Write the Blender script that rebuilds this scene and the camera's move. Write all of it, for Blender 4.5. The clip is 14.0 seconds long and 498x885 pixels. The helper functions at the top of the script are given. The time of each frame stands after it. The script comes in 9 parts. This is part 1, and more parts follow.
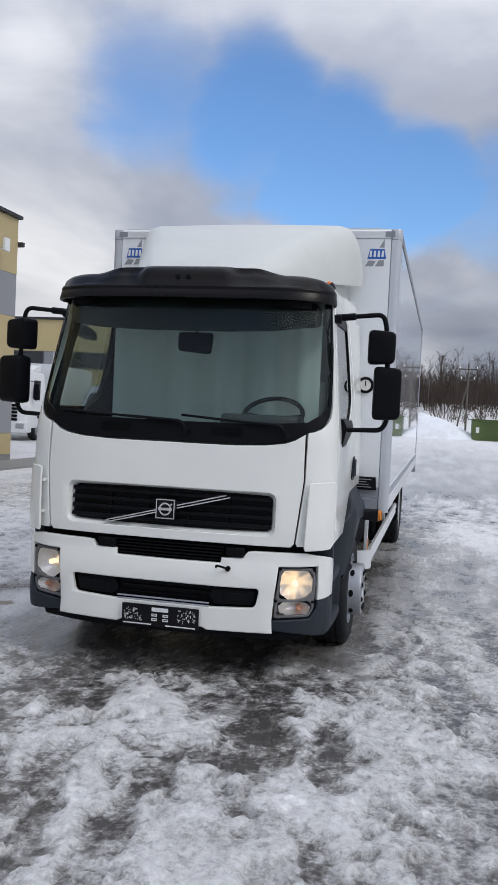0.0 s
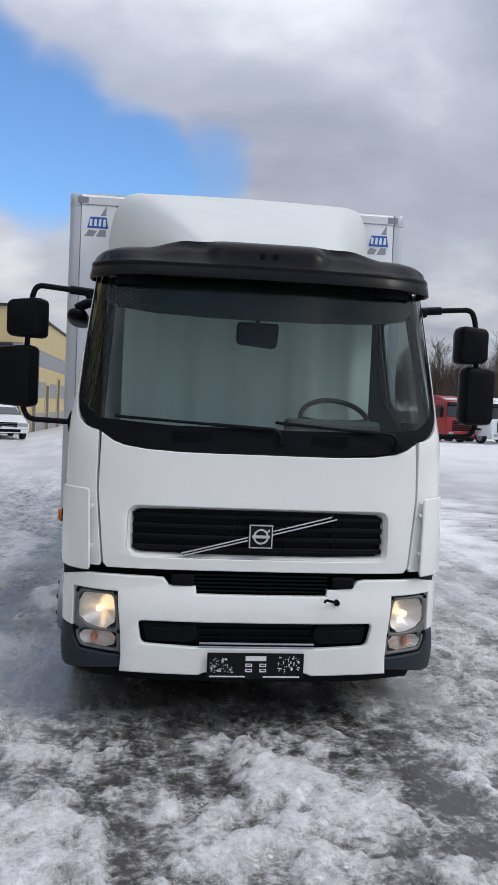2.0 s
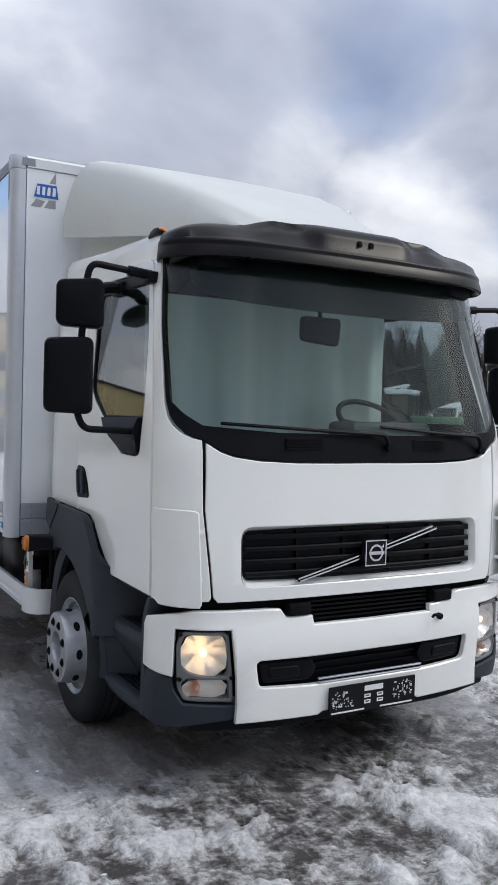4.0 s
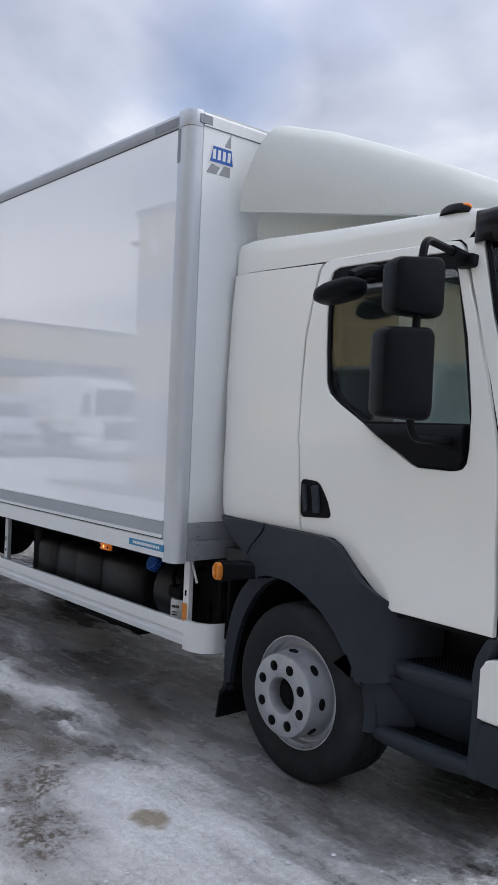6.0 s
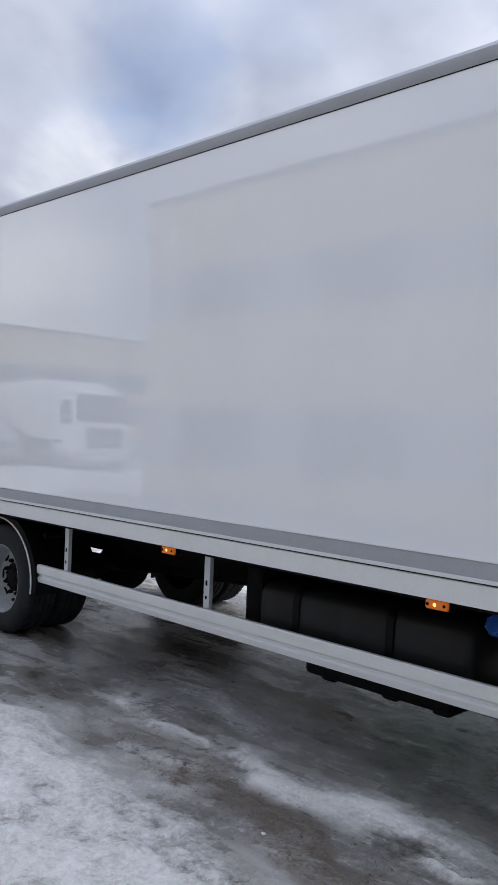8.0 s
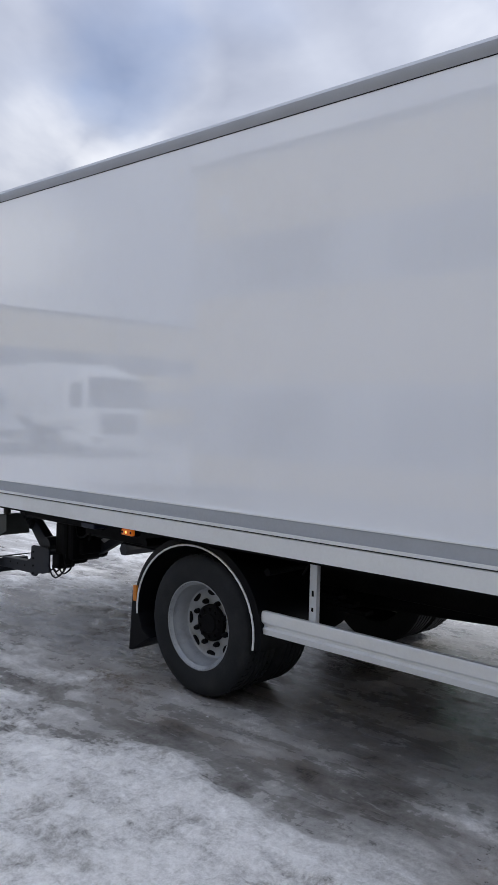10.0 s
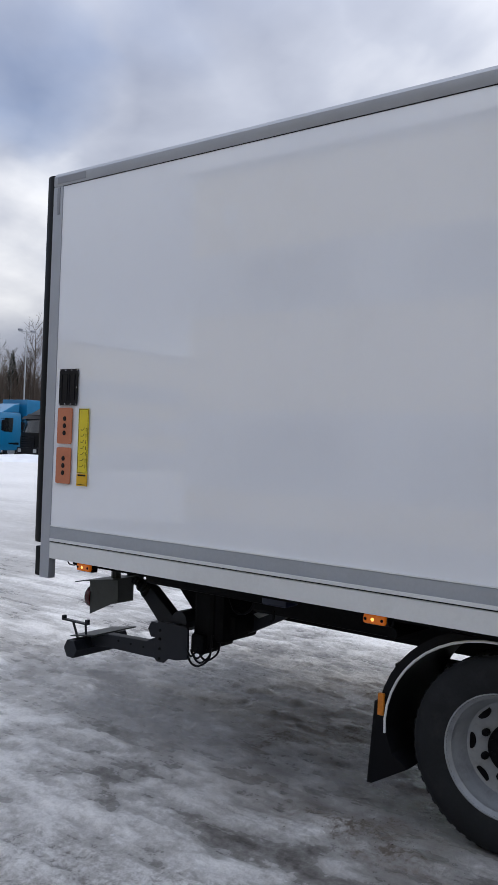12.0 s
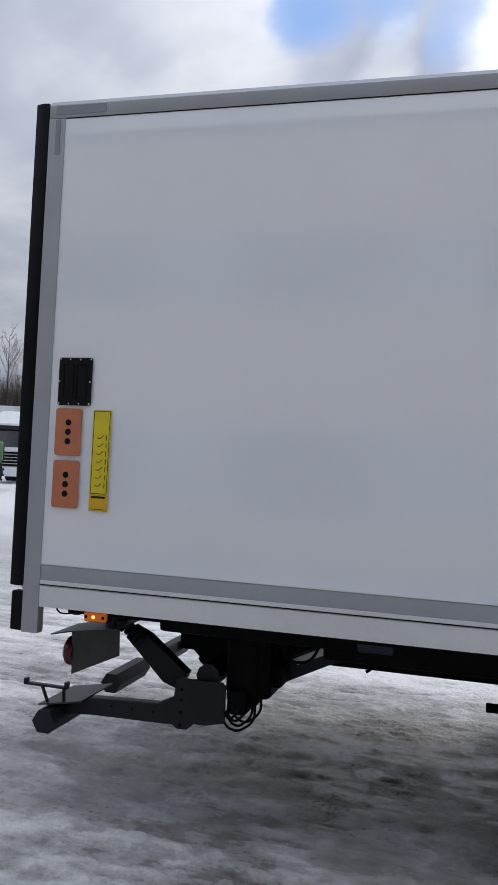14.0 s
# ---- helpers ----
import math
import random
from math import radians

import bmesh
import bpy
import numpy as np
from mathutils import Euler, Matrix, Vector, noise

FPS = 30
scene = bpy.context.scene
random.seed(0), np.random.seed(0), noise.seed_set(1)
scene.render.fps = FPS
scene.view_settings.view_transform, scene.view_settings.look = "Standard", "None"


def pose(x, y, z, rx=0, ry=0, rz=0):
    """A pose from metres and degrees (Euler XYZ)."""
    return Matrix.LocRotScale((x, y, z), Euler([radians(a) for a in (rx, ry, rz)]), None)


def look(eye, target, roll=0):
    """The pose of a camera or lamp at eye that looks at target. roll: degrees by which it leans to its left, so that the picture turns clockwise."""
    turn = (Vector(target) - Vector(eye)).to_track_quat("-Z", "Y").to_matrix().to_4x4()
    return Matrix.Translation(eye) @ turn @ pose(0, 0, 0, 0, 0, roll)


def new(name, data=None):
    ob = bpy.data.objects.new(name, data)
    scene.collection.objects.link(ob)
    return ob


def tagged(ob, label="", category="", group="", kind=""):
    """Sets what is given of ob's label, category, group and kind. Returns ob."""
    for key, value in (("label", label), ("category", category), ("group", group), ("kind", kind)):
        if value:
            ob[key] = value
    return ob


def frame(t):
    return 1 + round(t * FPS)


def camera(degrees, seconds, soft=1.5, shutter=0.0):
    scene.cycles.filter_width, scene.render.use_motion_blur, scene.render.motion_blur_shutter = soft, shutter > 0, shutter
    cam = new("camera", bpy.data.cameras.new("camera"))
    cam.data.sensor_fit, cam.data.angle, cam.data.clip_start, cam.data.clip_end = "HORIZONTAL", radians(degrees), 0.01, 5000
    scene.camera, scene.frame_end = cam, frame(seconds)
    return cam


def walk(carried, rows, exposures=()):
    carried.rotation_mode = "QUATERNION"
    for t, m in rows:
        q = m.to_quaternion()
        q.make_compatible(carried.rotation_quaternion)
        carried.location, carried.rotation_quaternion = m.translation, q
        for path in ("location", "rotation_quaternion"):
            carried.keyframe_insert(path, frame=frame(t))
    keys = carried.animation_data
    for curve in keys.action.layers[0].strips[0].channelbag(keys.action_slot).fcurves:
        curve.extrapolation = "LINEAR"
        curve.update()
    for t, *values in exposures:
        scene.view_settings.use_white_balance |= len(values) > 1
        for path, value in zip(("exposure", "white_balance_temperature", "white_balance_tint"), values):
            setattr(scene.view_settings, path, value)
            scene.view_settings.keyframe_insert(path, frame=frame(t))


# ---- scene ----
cam = camera(33.0, 14.0)
PATH = [
    (0, (1.681, -4.958, 1.722), (1.237, -3.009, 1.647), 2.7),
    (0.5, (1.141, -4.779, 1.732), (0.824, -2.806, 1.651), 2.8),
    (1, (0.575, -4.659, 1.748), (0.422, -2.667, 1.662), 3.0),
    (1.5, (0.02, -4.417, 1.744), (0.041, -2.419, 1.663), 2.8),
    (2, (-0.558, -4.256, 1.745), (-0.343, -2.269, 1.665), 2.5),
    (2.2, (-0.772, -4.152, 1.737), (-0.473, -2.176, 1.659), 2.4),
    (4.3, (-2.738, -2.89, 1.695), (-1.696, -1.184, 1.635), 1.4),
    (4.5, (-2.892, -2.743, 1.676), (-1.81, -1.061, 1.616), 1.3),
    (5, (-3.262, -2.328, 1.665), (-2.094, -0.705, 1.611), 1.6),
    (5.5, (-3.588, -1.938, 1.671), (-2.351, -0.367, 1.618), 2.0),
    (6, (-3.823, -1.395, 1.659), (-2.529, 0.129, 1.618), 2.4),
    (6.5, (-4.082, -0.862, 1.672), (-2.74, 0.62, 1.636), 2.8),
    (7, (-4.178, -0.288, 1.645), (-2.816, 1.176, 1.631), 3.0),
    (7.5, (-4.322, 0.287, 1.642), (-2.94, 1.732, 1.629), 2.8),
    (8, (-4.395, 0.921, 1.618), (-2.993, 2.347, 1.596), 2.4),
    (8.5, (-4.485, 1.502, 1.65), (-3.079, 2.924, 1.603), 2.0),
    (9, (-4.546, 2.071, 1.662), (-3.126, 3.478, 1.602), 2.0),
    (9.2, (-4.532, 2.324, 1.672), (-3.108, 3.726, 1.602), 1.9),
    (11.3, (-4.562, 4.795, 1.67), (-3.053, 6.108, 1.646), 1.7),
    (11.5, (-4.539, 5.042, 1.68), (-3.015, 6.338, 1.663), 1.9),
    (12, (-4.615, 5.645, 1.684), (-3.027, 6.86, 1.684), 2.2),
    (12.5, (-4.612, 6.222, 1.669), (-2.951, 7.336, 1.677), 2.2),
    (13, (-4.659, 6.735, 1.664), (-2.918, 7.719, 1.685), 2.4),
    (13.5, (-4.708, 7.229, 1.651), (-2.87, 8.017, 1.68), 2.7),
    (14, (-4.755, 7.752, 1.647), (-2.83, 8.295, 1.693), 2.9),
]
walk(cam, [(t, look(*p)) for t, *p in PATH], [(0, -0.05), (2, 0.07), (5, 0.28), (6.5, 0.38), (7.5, 0.35), (9, 0.29), (11.5, 0.20), (12.5, 0.09), (14, -0.01)])

# ---------------------------------------------------------------- sky, sun
SUN_AZ, SUN_EL = 120.0, 41.0          # compass angle from +y towards +x, height


def nlink(nt, a, b):
    nt.links.new(a, b)


def sky_world():
    w = bpy.data.worlds.new("winter_sky")
    w.use_nodes = True
    scene.world = w
    nt = w.node_tree
    nt.nodes.clear()
    N = nt.nodes.new
    out = N("ShaderNodeOutputWorld")
    bg = N("ShaderNodeBackground")
    nlink(nt, bg.outputs[0], out.inputs[0])
    sky = N("ShaderNodeTexSky")
    sky.sky_type = 'NISHITA'
    sky.sun_disc = False
    sky.sun_elevation = radians(SUN_EL)
    sky.sun_rotation = radians(SUN_AZ)
    sky.air_density, sky.dust_density, sky.ozone_density = 1.0, 0.6, 2.0
    blue = N("ShaderNodeVectorMath"); blue.operation = 'MULTIPLY'; blue.inputs[1].default_value = (0.108, 0.142, 0.178)
    nlink(nt, sky.outputs[0], blue.inputs[0])
    tc = N("ShaderNodeTexCoord")
    sep = N("ShaderNodeSeparateXYZ")
    nlink(nt, tc.outputs["Generated"], sep.inputs[0])

    def math(op, a, b=None, c=None, clamp=False):
        n = N("ShaderNodeMath"); n.operation = op; n.use_clamp = clamp
        for i, v in enumerate((a, b, c)):
            if v is None:
                continue
            if isinstance(v, (int, float)):
                n.inputs[i].default_value = v
            else:
                nlink(nt, v, n.inputs[i])
        return n.outputs[0]

    # clouds lie on a layer overhead: the way is divided by its height
    h = math('ADD', math('MAXIMUM', sep.outputs[2], 0.0), 0.30)
    comb = N("ShaderNodeCombineXYZ")
    nlink(nt, math('DIVIDE', sep.outputs[0], h), comb.inputs[0])
    nlink(nt, math('DIVIDE', sep.outputs[1], h), comb.inputs[1])

    def fbm(scale, detail, rough, seed, dist=0.0):
        n = N("ShaderNodeTexNoise"); n.noise_dimensions = '3D'
        m = N("ShaderNodeMapping"); m.inputs["Location"].default_value = (seed * 3.1, seed * 1.7, seed)
        nlink(nt, comb.outputs[0], m.inputs[0])
        nlink(nt, m.outputs[0], n.inputs["Vector"])
        n.inputs["Scale"].default_value = scale
        n.inputs["Detail"].default_value = detail
        n.inputs["Roughness"].default_value = rough
        n.inputs["Distortion"].default_value = dist
        return n.outputs[0]

    wn = N("ShaderNodeTexNoise"); wn.inputs["Scale"].default_value = 3.2; wn.inputs["Detail"].default_value = 5; wn.inputs["Roughness"].default_value = 0.5
    nlink(nt, comb.outputs[0], wn.inputs["Vector"])
    wv = N("ShaderNodeVectorMath"); wv.operation = 'MULTIPLY_ADD'
    wv.inputs[1].default_value = (0.16, 0.16, 0.10); wv.inputs[2].default_value = (-0.08, -0.08, -0.05)
    nlink(nt, wn.outputs["Color"], wv.inputs[0])
    wa = N("ShaderNodeVectorMath"); wa.operation = 'ADD'
    nlink(nt, tc.outputs["Generated"], wa.inputs[0]); nlink(nt, wv.outputs[0], wa.inputs[1])
    wd = N("ShaderNodeVectorMath"); wd.operation = 'NORMALIZE'
    nlink(nt, wa.outputs[0], wd.inputs[0])

    def regions(rows):
        """How far a way lies within any of the regions, each an azimuth, a height, a width and a weight."""
        tot = None
        for az, el, width, amt in rows:
            d = N("ShaderNodeVectorMath"); d.operation = 'DOT_PRODUCT'
            d.inputs[1].default_value = Vector((math_sin(az) * math_cos(el), math_cos(az) * math_cos(el), math_sin(el)))
            nlink(nt, wd.outputs[0], d.inputs[0])
            mr = N("ShaderNodeMapRange"); mr.interpolation_type = 'SMOOTHSTEP'
            mr.inputs["From Min"].default_value = math_cos(width)
            mr.inputs["From Max"].default_value = 1.0
            mr.inputs["To Max"].default_value = amt
            nlink(nt, d.outputs["Value"], mr.inputs["Value"])
            tot = mr.outputs[0] if tot is None else math('MAXIMUM', tot, mr.outputs[0])
        return tot
    cover = fbm(2.2, 5.0, 0.5, SKY_SEED, 0.3)
    gap = regions(SKY_GAPS)
    dens = math('SUBTRACT', math('MULTIPLY_ADD', cover, 1.1, 0.47), gap)
    mask = N("ShaderNodeMapRange"); mask.interpolation_type = 'SMOOTHSTEP'
    mask.inputs["From Min"].default_value = -0.30
    mask.inputs["From Max"].default_value = 1.05
    nlink(nt, dens, mask.inputs["Value"])
    tone = math('MULTIPLY_ADD', regions(SKY_BRIGHT), 0.16, fbm(1.5, 6.0, 0.5, SKY_SEED + 4.0, 0.3))
    tone = math('MULTIPLY_ADD', regions(SKY_GREY), -0.17, tone)
    ramp = N("ShaderNodeValToRGB")
    ramp.color_ramp.elements[0].position = 0.22
    ramp.color_ramp.elements[0].color = (0.22, 0.25, 0.345, 1)
    ramp.color_ramp.elements[1].position = 0.80
    ramp.color_ramp.elements[1].color = (1.12, 1.13, 1.16, 1)
    e = ramp.color_ramp.elements.new(0.5); e.color = (0.49, 0.525, 0.625, 1)
    nlink(nt, tone, ramp.inputs[0])
    mix = N("ShaderNodeMixRGB")
    nlink(nt, mask.outputs[0], mix.inputs[0])
    nlink(nt, blue.outputs[0], mix.inputs[1])
    # an overcast sky is brighter overhead than near the horizon
    lift = N("ShaderNodeVectorMath"); lift.operation = 'SCALE'
    nlink(nt, ramp.outputs[0], lift.inputs[0])
    nlink(nt, math('MULTIPLY_ADD', math('MAXIMUM', sep.outputs[2], 0.0), 1.25, 0.60), lift.inputs[3])
    nlink(nt, lift.outputs[0], mix.inputs[2])
    # brighter veil round the sun
    sd = Vector((math_sin(SUN_AZ) * math_cos(SUN_EL), math_cos(SUN_AZ) * math_cos(SUN_EL), math_sin(SUN_EL)))
    d = N("ShaderNodeVectorMath"); d.operation = 'DOT_PRODUCT'; d.inputs[1].default_value = sd
    nlink(nt, tc.outputs["Generated"], d.inputs[0])
    glow = math('POWER', math('MAXIMUM', d.outputs["Value"], 0.0), 24.0)
    add = N("ShaderNodeMixRGB"); add.blend_type = 'ADD'
    add.inputs[2].default_value = (1.1, 1.06, 1.0, 1)
    nlink(nt, glow, add.inputs[0])
    nlink(nt, mix.outputs[0], add.inputs[1])
    nlink(nt, add.outputs[0], bg.inputs[0])
    bg.inputs[1].default_value = SKY_STRENGTH


def math_cos(deg):
    return math.cos(radians(deg))


def math_sin(deg):
    return math.sin(radians(deg))


SKY_SEED, SKY_STRENGTH = 2.3, 1.0
SKY_GAPS = [(-20, 20.0, 6, 0.9), (-14, 18.6, 7, 1.3), (-8, 16.4, 7, 1.55), (-3, 14.8, 6.5, 1.5), (2.5, 14.6, 5.2, 1.0), (36, 23.2, 7.5, 0.30), (45, 26, 6, 0.12),
            (77.5, 28.2, 3.2, 0.75), (81.5, 28.8, 3.6, 0.7), (86.5, 28.0, 3, 0.6), (160, 50, 18, 0.8), (180, 27, 14, 0.25), (200, 27, 14, 0.25), (-60, 50, 24, 0.9), (-95, 52, 22, 0.8)]
SKY_GREY = [(36, 23, 8, 0.75), (44, 26, 8, 0.5), (82, 29, 7, 1.0), (52, 29, 8, 0.7), (66, 31, 9, 0.7), (46, 17, 7, 0.4), (2, 9, 5, 0.5), (134, 29, 8, 1.7), (154, 30, 10, 1.8), (180, 30, 14, 2.0), (200, 30, 15, 2.0)]
SKY_BRIGHT = [(12, 19, 12, 0.55), (22, 16, 8, 0.45), (40, 13, 7, 0.7), (40, 19, 5, 0.3), (-80, 38, 30, 0.6), (60, 20, 9, 0.4), (68, 26, 7, 0.25), (-26, 11, 12, 1), (-15, 11.5, 8, 1), (31.5, 16.5, 5, 0.5), (50, 21, 7, 0.4), (57, 14, 7, 0.4), (76, 25, 5, 0.2), (82.5, 25.2, 2.6, 1.0), (91, 27, 3.5, 0.9), (116, 17, 10, 2.0), (138, 16, 7, 1.4), (157, 15, 7, 1.2), (185, 13, 9, 0.9)]
sky_world()
sun = new("sun", bpy.data.lights.new("sun", 'SUN'))
sun.data.energy, sun.data.angle, sun.data.color = 0.75, radians(15), (1.0, 0.94, 0.86)
sun.matrix_world = look((math_sin(SUN_AZ) * math_cos(SUN_EL) * 60, math_cos(SUN_AZ) * math_cos(SUN_EL) * 60, math_sin(SUN_EL) * 60), (0, 0, 0))


# ---------------------------------------------------------------- materials
def mat(name, base, rough=0.5, metal=0.0, var=0.08, scale=6.0, bump=0.0, bscale=60.0, coat=0.0, spec=0.5, dirt=None, dirt_amt=0.0, dirt_scale=2.0, rvar=0.06, coat_rough=0.06):
    """A surface with grain and wear at two scales."""
    m = bpy.data.materials.new(name)
    m.use_nodes = True
    nt = m.node_tree
    N = nt.nodes.new
    p = nt.nodes["Principled BSDF"]
    p.inputs["Metallic"].default_value = metal
    p.inputs["Coat Weight"].default_value = coat
    p.inputs["Coat Roughness"].default_value = coat_rough
    p.inputs["Specular IOR Level"].default_value = spec
    tc = N("ShaderNodeTexCoord")
    big = N("ShaderNodeTexNoise"); big.inputs["Scale"].default_value = scale; big.inputs["Detail"].default_value = 5
    fine = N("ShaderNodeTexNoise"); fine.inputs["Scale"].default_value = bscale; fine.inputs["Detail"].default_value = 4
    for n in (big, fine):
        nlink(nt, tc.outputs["Object"], n.inputs["Vector"])
    mr = N("ShaderNodeMapRange"); mr.inputs["From Min"].default_value = 0.3; mr.inputs["From Max"].default_value = 0.7
    mr.inputs["To Min"].default_value = 1 - var; mr.inputs["To Max"].default_value = 1 + var
    avg = N("ShaderNodeMath"); avg.operation = 'MULTIPLY_ADD'; avg.inputs[1].default_value = 0.35
    nlink(nt, fine.outputs[0], avg.inputs[0])
    half = N("ShaderNodeMath"); half.operation = 'MULTIPLY'; half.inputs[1].default_value = 0.65
    nlink(nt, big.outputs[0], half.inputs[0])
    nlink(nt, half.outputs[0], avg.inputs[2])
    nlink(nt, avg.outputs[0], mr.inputs["Value"])
    col = N("ShaderNodeVectorMath"); col.operation = 'SCALE'
    col.inputs[0].default_value = base
    nlink(nt, mr.outputs[0], col.inputs[3])
    src = col.outputs[0]
    if dirt:
        d = N("ShaderNodeTexNoise"); d.inputs["Scale"].default_value = dirt_scale; d.inputs["Detail"].default_value = 8; d.inputs["Roughness"].default_value = 0.7
        nlink(nt, tc.outputs["Object"], d.inputs["Vector"])
        dm = N("ShaderNodeMapRange"); dm.inputs["From Min"].default_value = 0.5; dm.inputs["From Max"].default_value = 0.75
        dm.inputs["To Max"].default_value = dirt_amt
        nlink(nt, d.outputs[0], dm.inputs["Value"])
        mx = N("ShaderNodeMixRGB"); mx.inputs[2].default_value = (*dirt, 1)
        nlink(nt, dm.outputs[0], mx.inputs[0]); nlink(nt, src, mx.inputs[1])
        src = mx.outputs[0]
    nlink(nt, src, p.inputs["Base Color"])
    rr = N("ShaderNodeMapRange"); rr.inputs["To Min"].default_value = max(rough - rvar, 0.02); rr.inputs["To Max"].default_value = min(rough + rvar, 1)
    nlink(nt, big.outputs[0], rr.inputs["Value"])
    nlink(nt, rr.outputs[0], p.inputs["Roughness"])
    if bump:
        b = N("ShaderNodeBump"); b.inputs["Strength"].default_value = 1.0; b.inputs["Distance"].default_value = bump
        nlink(nt, fine.outputs[0], b.inputs["Height"])
        nlink(nt, b.outputs[0], p.inputs["Normal"])
    return m


def glass_mat(name, tint, rough=0.01, base=0.05, film=0.0, film_col=(0.5, 0.55, 0.56)):
    """Clear tinted pane: gloss that grows towards grazing views, and a thin diffuse film for dust and the veil of
    reflected sky.
    """
    m = bpy.data.materials.new(name)
    m.use_nodes = True
    nt = m.node_tree
    nt.nodes.clear()
    N = nt.nodes.new
    out, mix, tr, gl, lw = N("ShaderNodeOutputMaterial"), N("ShaderNodeMixShader"), N("ShaderNodeBsdfTransparent"), N("ShaderNodeBsdfGlossy"), N("ShaderNodeLayerWeight")
    tr.inputs[0].default_value = (*tint, 1)
    gl.inputs["Roughness"].default_value = rough
    lw.inputs["Blend"].default_value = 0.5
    pw = N("ShaderNodeMath"); pw.operation = 'POWER'; pw.inputs[1].default_value = 4.0
    nlink(nt, lw.outputs["Facing"], pw.inputs[0])
    ma = N("ShaderNodeMath"); ma.operation = 'MULTIPLY_ADD'; ma.inputs[1].default_value = 1.0 - base; ma.inputs[2].default_value = base
    nlink(nt, pw.outputs[0], ma.inputs[0])
    src = tr.outputs[0]
    if film:
        df, fm = N("ShaderNodeBsdfDiffuse"), N("ShaderNodeMixShader")
        df.inputs[0].default_value = (*film_col, 1)
        tc, ns, mr = N("ShaderNodeTexCoord"), N("ShaderNodeTexNoise"), N("ShaderNodeMapRange")
        ns.inputs["Scale"].default_value = 3.5; ns.inputs["Detail"].default_value = 6
        nlink(nt, tc.outputs["Object"], ns.inputs["Vector"])
        mr.inputs["To Min"].default_value = film * 0.5; mr.inputs["To Max"].default_value = film * 1.5
        nlink(nt, ns.outputs[0], mr.inputs["Value"])
        nlink(nt, mr.outputs[0], fm.inputs[0]); nlink(nt, src, fm.inputs[1]); nlink(nt, df.outputs[0], fm.inputs[2])
        src = fm.outputs[0]
    nlink(nt, ma.outputs[0], mix.inputs[0]); nlink(nt, src, mix.inputs[1]); nlink(nt, gl.outputs[0], mix.inputs[2])
    nlink(nt, mix.outputs[0], out.inputs[0])
    return m


def glow_mat(name, col, power, base=(0.5, 0.2, 0.02)):
    m = mat(name, base, 0.25, var=0.15)
    p = m.node_tree.nodes["Principled BSDF"]
    p.inputs["Emission Color"].default_value = (*col, 1)
    p.inputs["Emission Strength"].default_value = power
    return m


PAINT = mat("white_truck_paint", (0.846, 0.862, 0.834), 0.22, var=0.02, scale=3, coat=0.6, dirt=(0.5, 0.49, 0.47), dirt_amt=0.05, dirt_scale=3)
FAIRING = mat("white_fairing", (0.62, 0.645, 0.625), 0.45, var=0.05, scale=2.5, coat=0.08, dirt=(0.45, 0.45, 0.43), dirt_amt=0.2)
GRP = mat("white_box_panel", (0.835, 0.872, 0.942), 0.028, var=0.012, scale=1.3, bump=0.00006, bscale=2.0, coat=0.7, coat_rough=0.015, spec=0.75, rvar=0.012, dirt=(0.6, 0.6, 0.62), dirt_amt=0.12, dirt_scale=1.2)
ALU = mat("anodised_aluminium", (0.37, 0.395, 0.445), 0.42, metal=0.35, var=0.06, scale=5, bump=0.0004, bscale=160, dirt=(0.24, 0.24, 0.26), dirt_amt=0.2)
ALU_DARK = mat("grey_aluminium_band", (0.37, 0.40, 0.45), 0.42, metal=0.35, var=0.08, scale=4, dirt=(0.2, 0.2, 0.22), dirt_amt=0.3)
ALU_MID = mat("brushed_alloy_post", (0.56, 0.59, 0.64), 0.38, metal=0.35, var=0.05, scale=4, dirt=(0.3, 0.3, 0.31), dirt_amt=0.25)
ALU_LIGHT = mat("light_alloy_rail", (0.74, 0.765, 0.79), 0.40, metal=0.25, var=0.05, scale=4, dirt=(0.36, 0.35, 0.34), dirt_amt=0.3)
CAPGREY = mat("grey_corner_cap", (0.24, 0.255, 0.29), 0.5, var=0.05)
PLASTIC = mat("dark_grey_plastic", (0.024, 0.031, 0.042), 0.55, var=0.12, scale=8, bump=0.0006, bscale=300, spec=0.25, dirt=(0.08, 0.08, 0.08), dirt_amt=0.25)
BLACK = mat("black_plastic", (0.0045, 0.005, 0.007), 0.42, var=0.2, scale=9, bump=0.0004, bscale=260, spec=0.10, dirt=(0.016, 0.016, 0.017), dirt_amt=0.25)
VISOR = mat("smoked_visor", (0.0055, 0.005, 0.0058), 0.28, var=0.2, spec=0.15)
RUBBER = mat("tyre_rubber", (0.015, 0.017, 0.020), 0.7, var=0.25, scale=10, bump=0.001, bscale=90, spec=0.22, dirt=(0.045, 0.045, 0.046), dirt_amt=0.35, dirt_scale=5)
STEELRIM = mat("silver_wheel_paint", (0.40, 0.42, 0.455), 0.36, metal=0.5, var=0.08, scale=12, dirt=(0.14, 0.13, 0.12), dirt_amt=0.5, dirt_scale=9)
CHASSIS = mat("dirty_black_chassis", (0.0045, 0.0048, 0.006), 0.7, var=0.3, scale=6, bump=0.002, bscale=60, dirt=(0.014, 0.014, 0.014), dirt_amt=0.6, dirt_scale=6, spec=0.10)
TANKBLK = mat("black_moulded_tank", (0.010, 0.011, 0.014), 0.45, var=0.15, bump=0.0008, bscale=120, spec=0.25, dirt=(0.028, 0.029, 0.031), dirt_amt=0.5)
